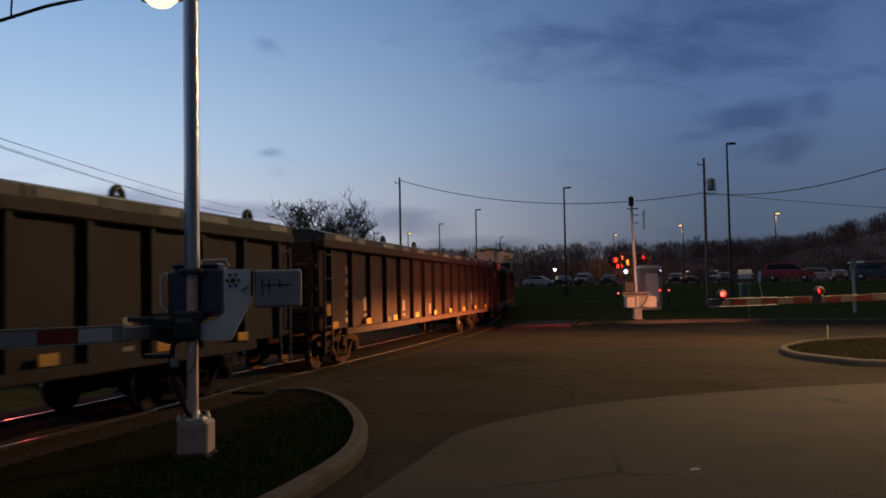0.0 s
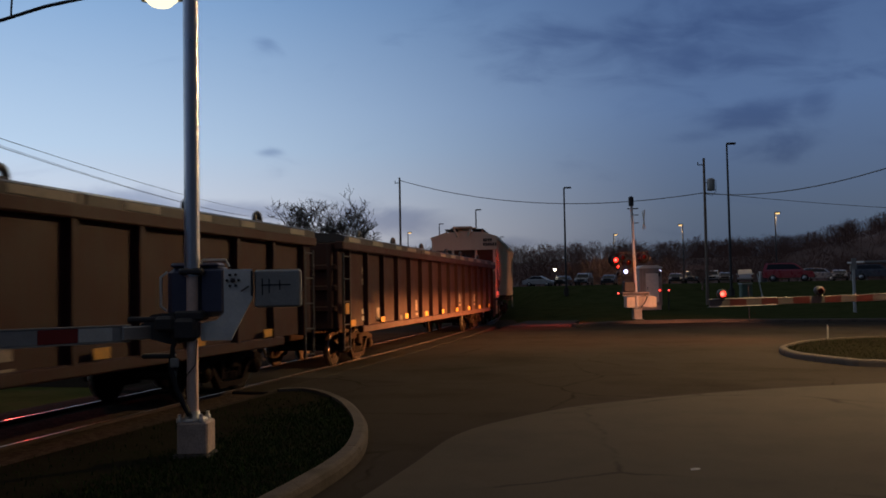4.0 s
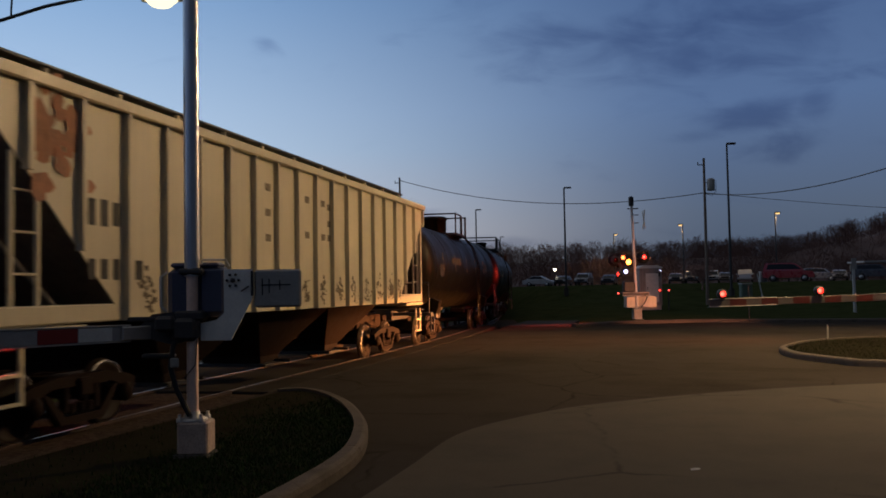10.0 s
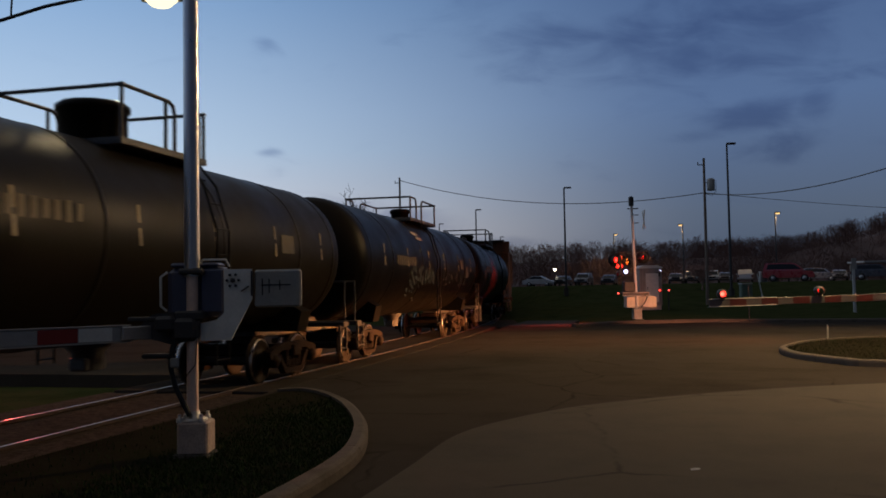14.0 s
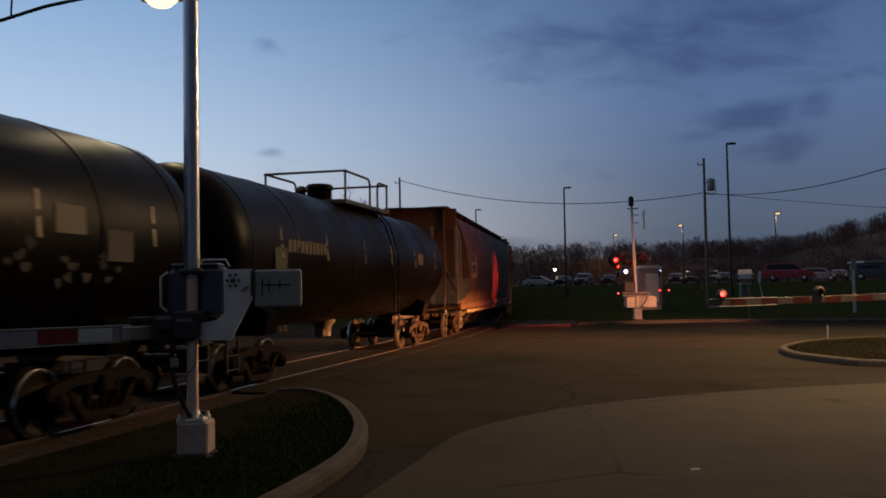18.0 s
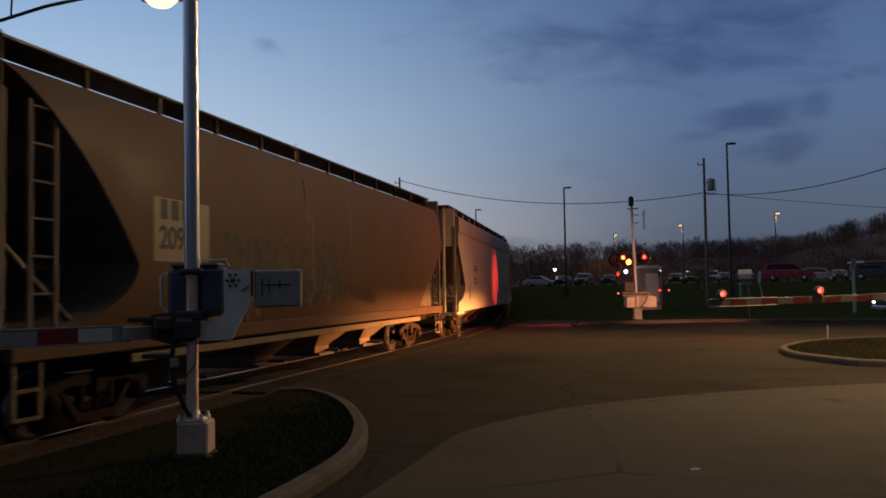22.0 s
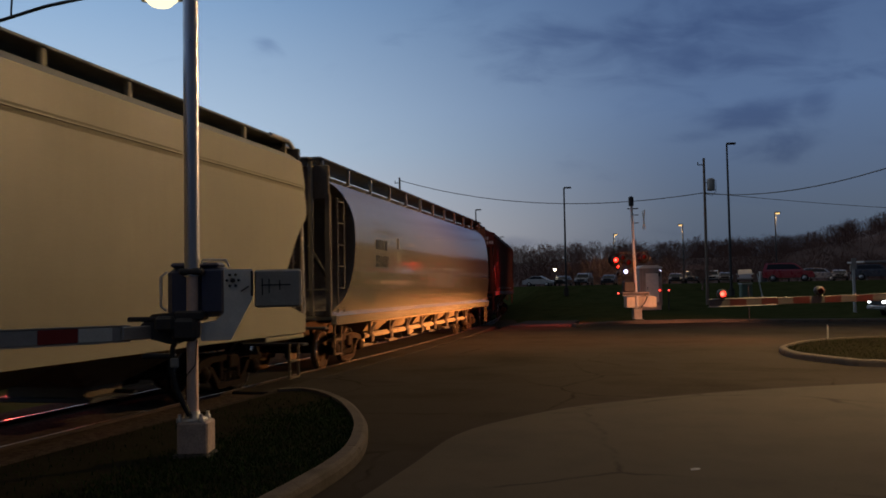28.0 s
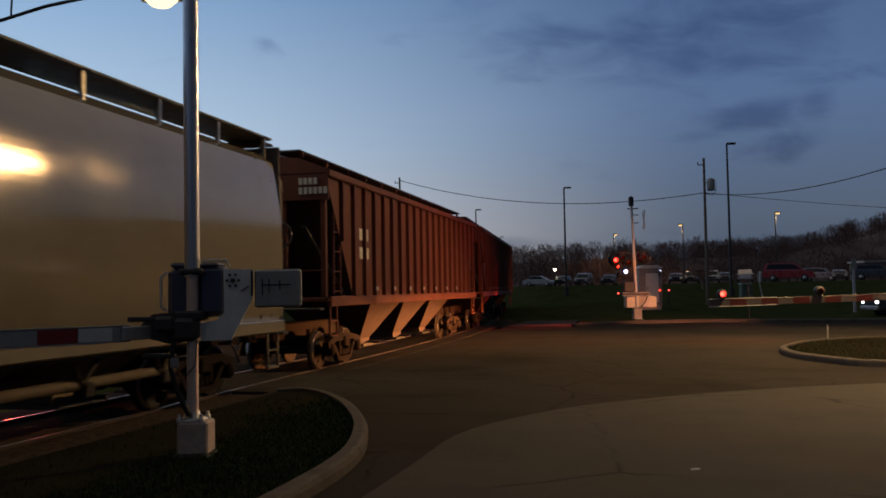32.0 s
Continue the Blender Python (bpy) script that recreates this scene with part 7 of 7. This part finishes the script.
bank.add([(-3.5, 92.1, 1.96), (90, 92.1, 1.96), (90, 80, 1.0), (8, 80, 1.0), (-3.0, 82, -0.25), (-13, 120.0, 1.96), (-36, 160, 1.96), (-19, 121, -0.25), (-42, 161, -0.25), (-8.0, 93, -0.25)],
         [(0, 1, 2, 3), (0, 3, 4), (0, 4, 9), (0, 9, 7, 5), (5, 7, 8, 6)])
structure("grass_bank", bank, SOIL, "dark grass bank below the parking lot", "grass")
structure("parking_lot", lot, ASPHALT, "raised asphalt parking lot", "parking lot")
cano = thing("canopy_roof", "long white canopy roof on thin posts", "canopy", m=px_frame(34.0, 104.0, 1.9))
part("roof", Shape().box((0, 0, 2.05), (9.0, 4.0, 0.18), 0.02), WHITE_SHEET, cano)
for a in (-4.2, 0, 4.2):
    for b in (-1.8, 1.8):
        part("post", Shape().box((a, b, 1.0), (0.12, 0.12, 2.0), 0.01), GREY_WEIGHT, cano)

moving = vehicle("pickup", pose(30, 47, 0.0), P_DARK, "dark pickup waiting on the far road with its lights on", True)
# the unseen car on the drive; two added plates squeeze its beam so it spares the road
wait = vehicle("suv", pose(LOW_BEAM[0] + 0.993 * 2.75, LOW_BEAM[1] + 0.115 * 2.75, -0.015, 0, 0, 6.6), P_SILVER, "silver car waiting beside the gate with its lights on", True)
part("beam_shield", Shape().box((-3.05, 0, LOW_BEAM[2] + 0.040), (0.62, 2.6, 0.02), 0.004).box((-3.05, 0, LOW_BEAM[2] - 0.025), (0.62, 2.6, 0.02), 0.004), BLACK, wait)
MOVERS.append((moving, [(0.0, pose(27.5, 47.9, -0.01, 0, 0, 12)), (18.0, pose(25.5, 47.4, -0.01, 0, 0, 12)), (22.0, pose(21.45, 46.5, -0.01, 0, 0, 12)), (25.5, pose(21.4, 46.5, -0.01, 0, 0, 12)), (27.5, pose(21.3, 46.48, -0.01, 0, 0, 12)), (30.0, pose(20.95, 46.4, -0.01, 0, 0, 12)), (32.0, pose(20.92, 46.4, -0.01, 0, 0, 12))]))

motions()
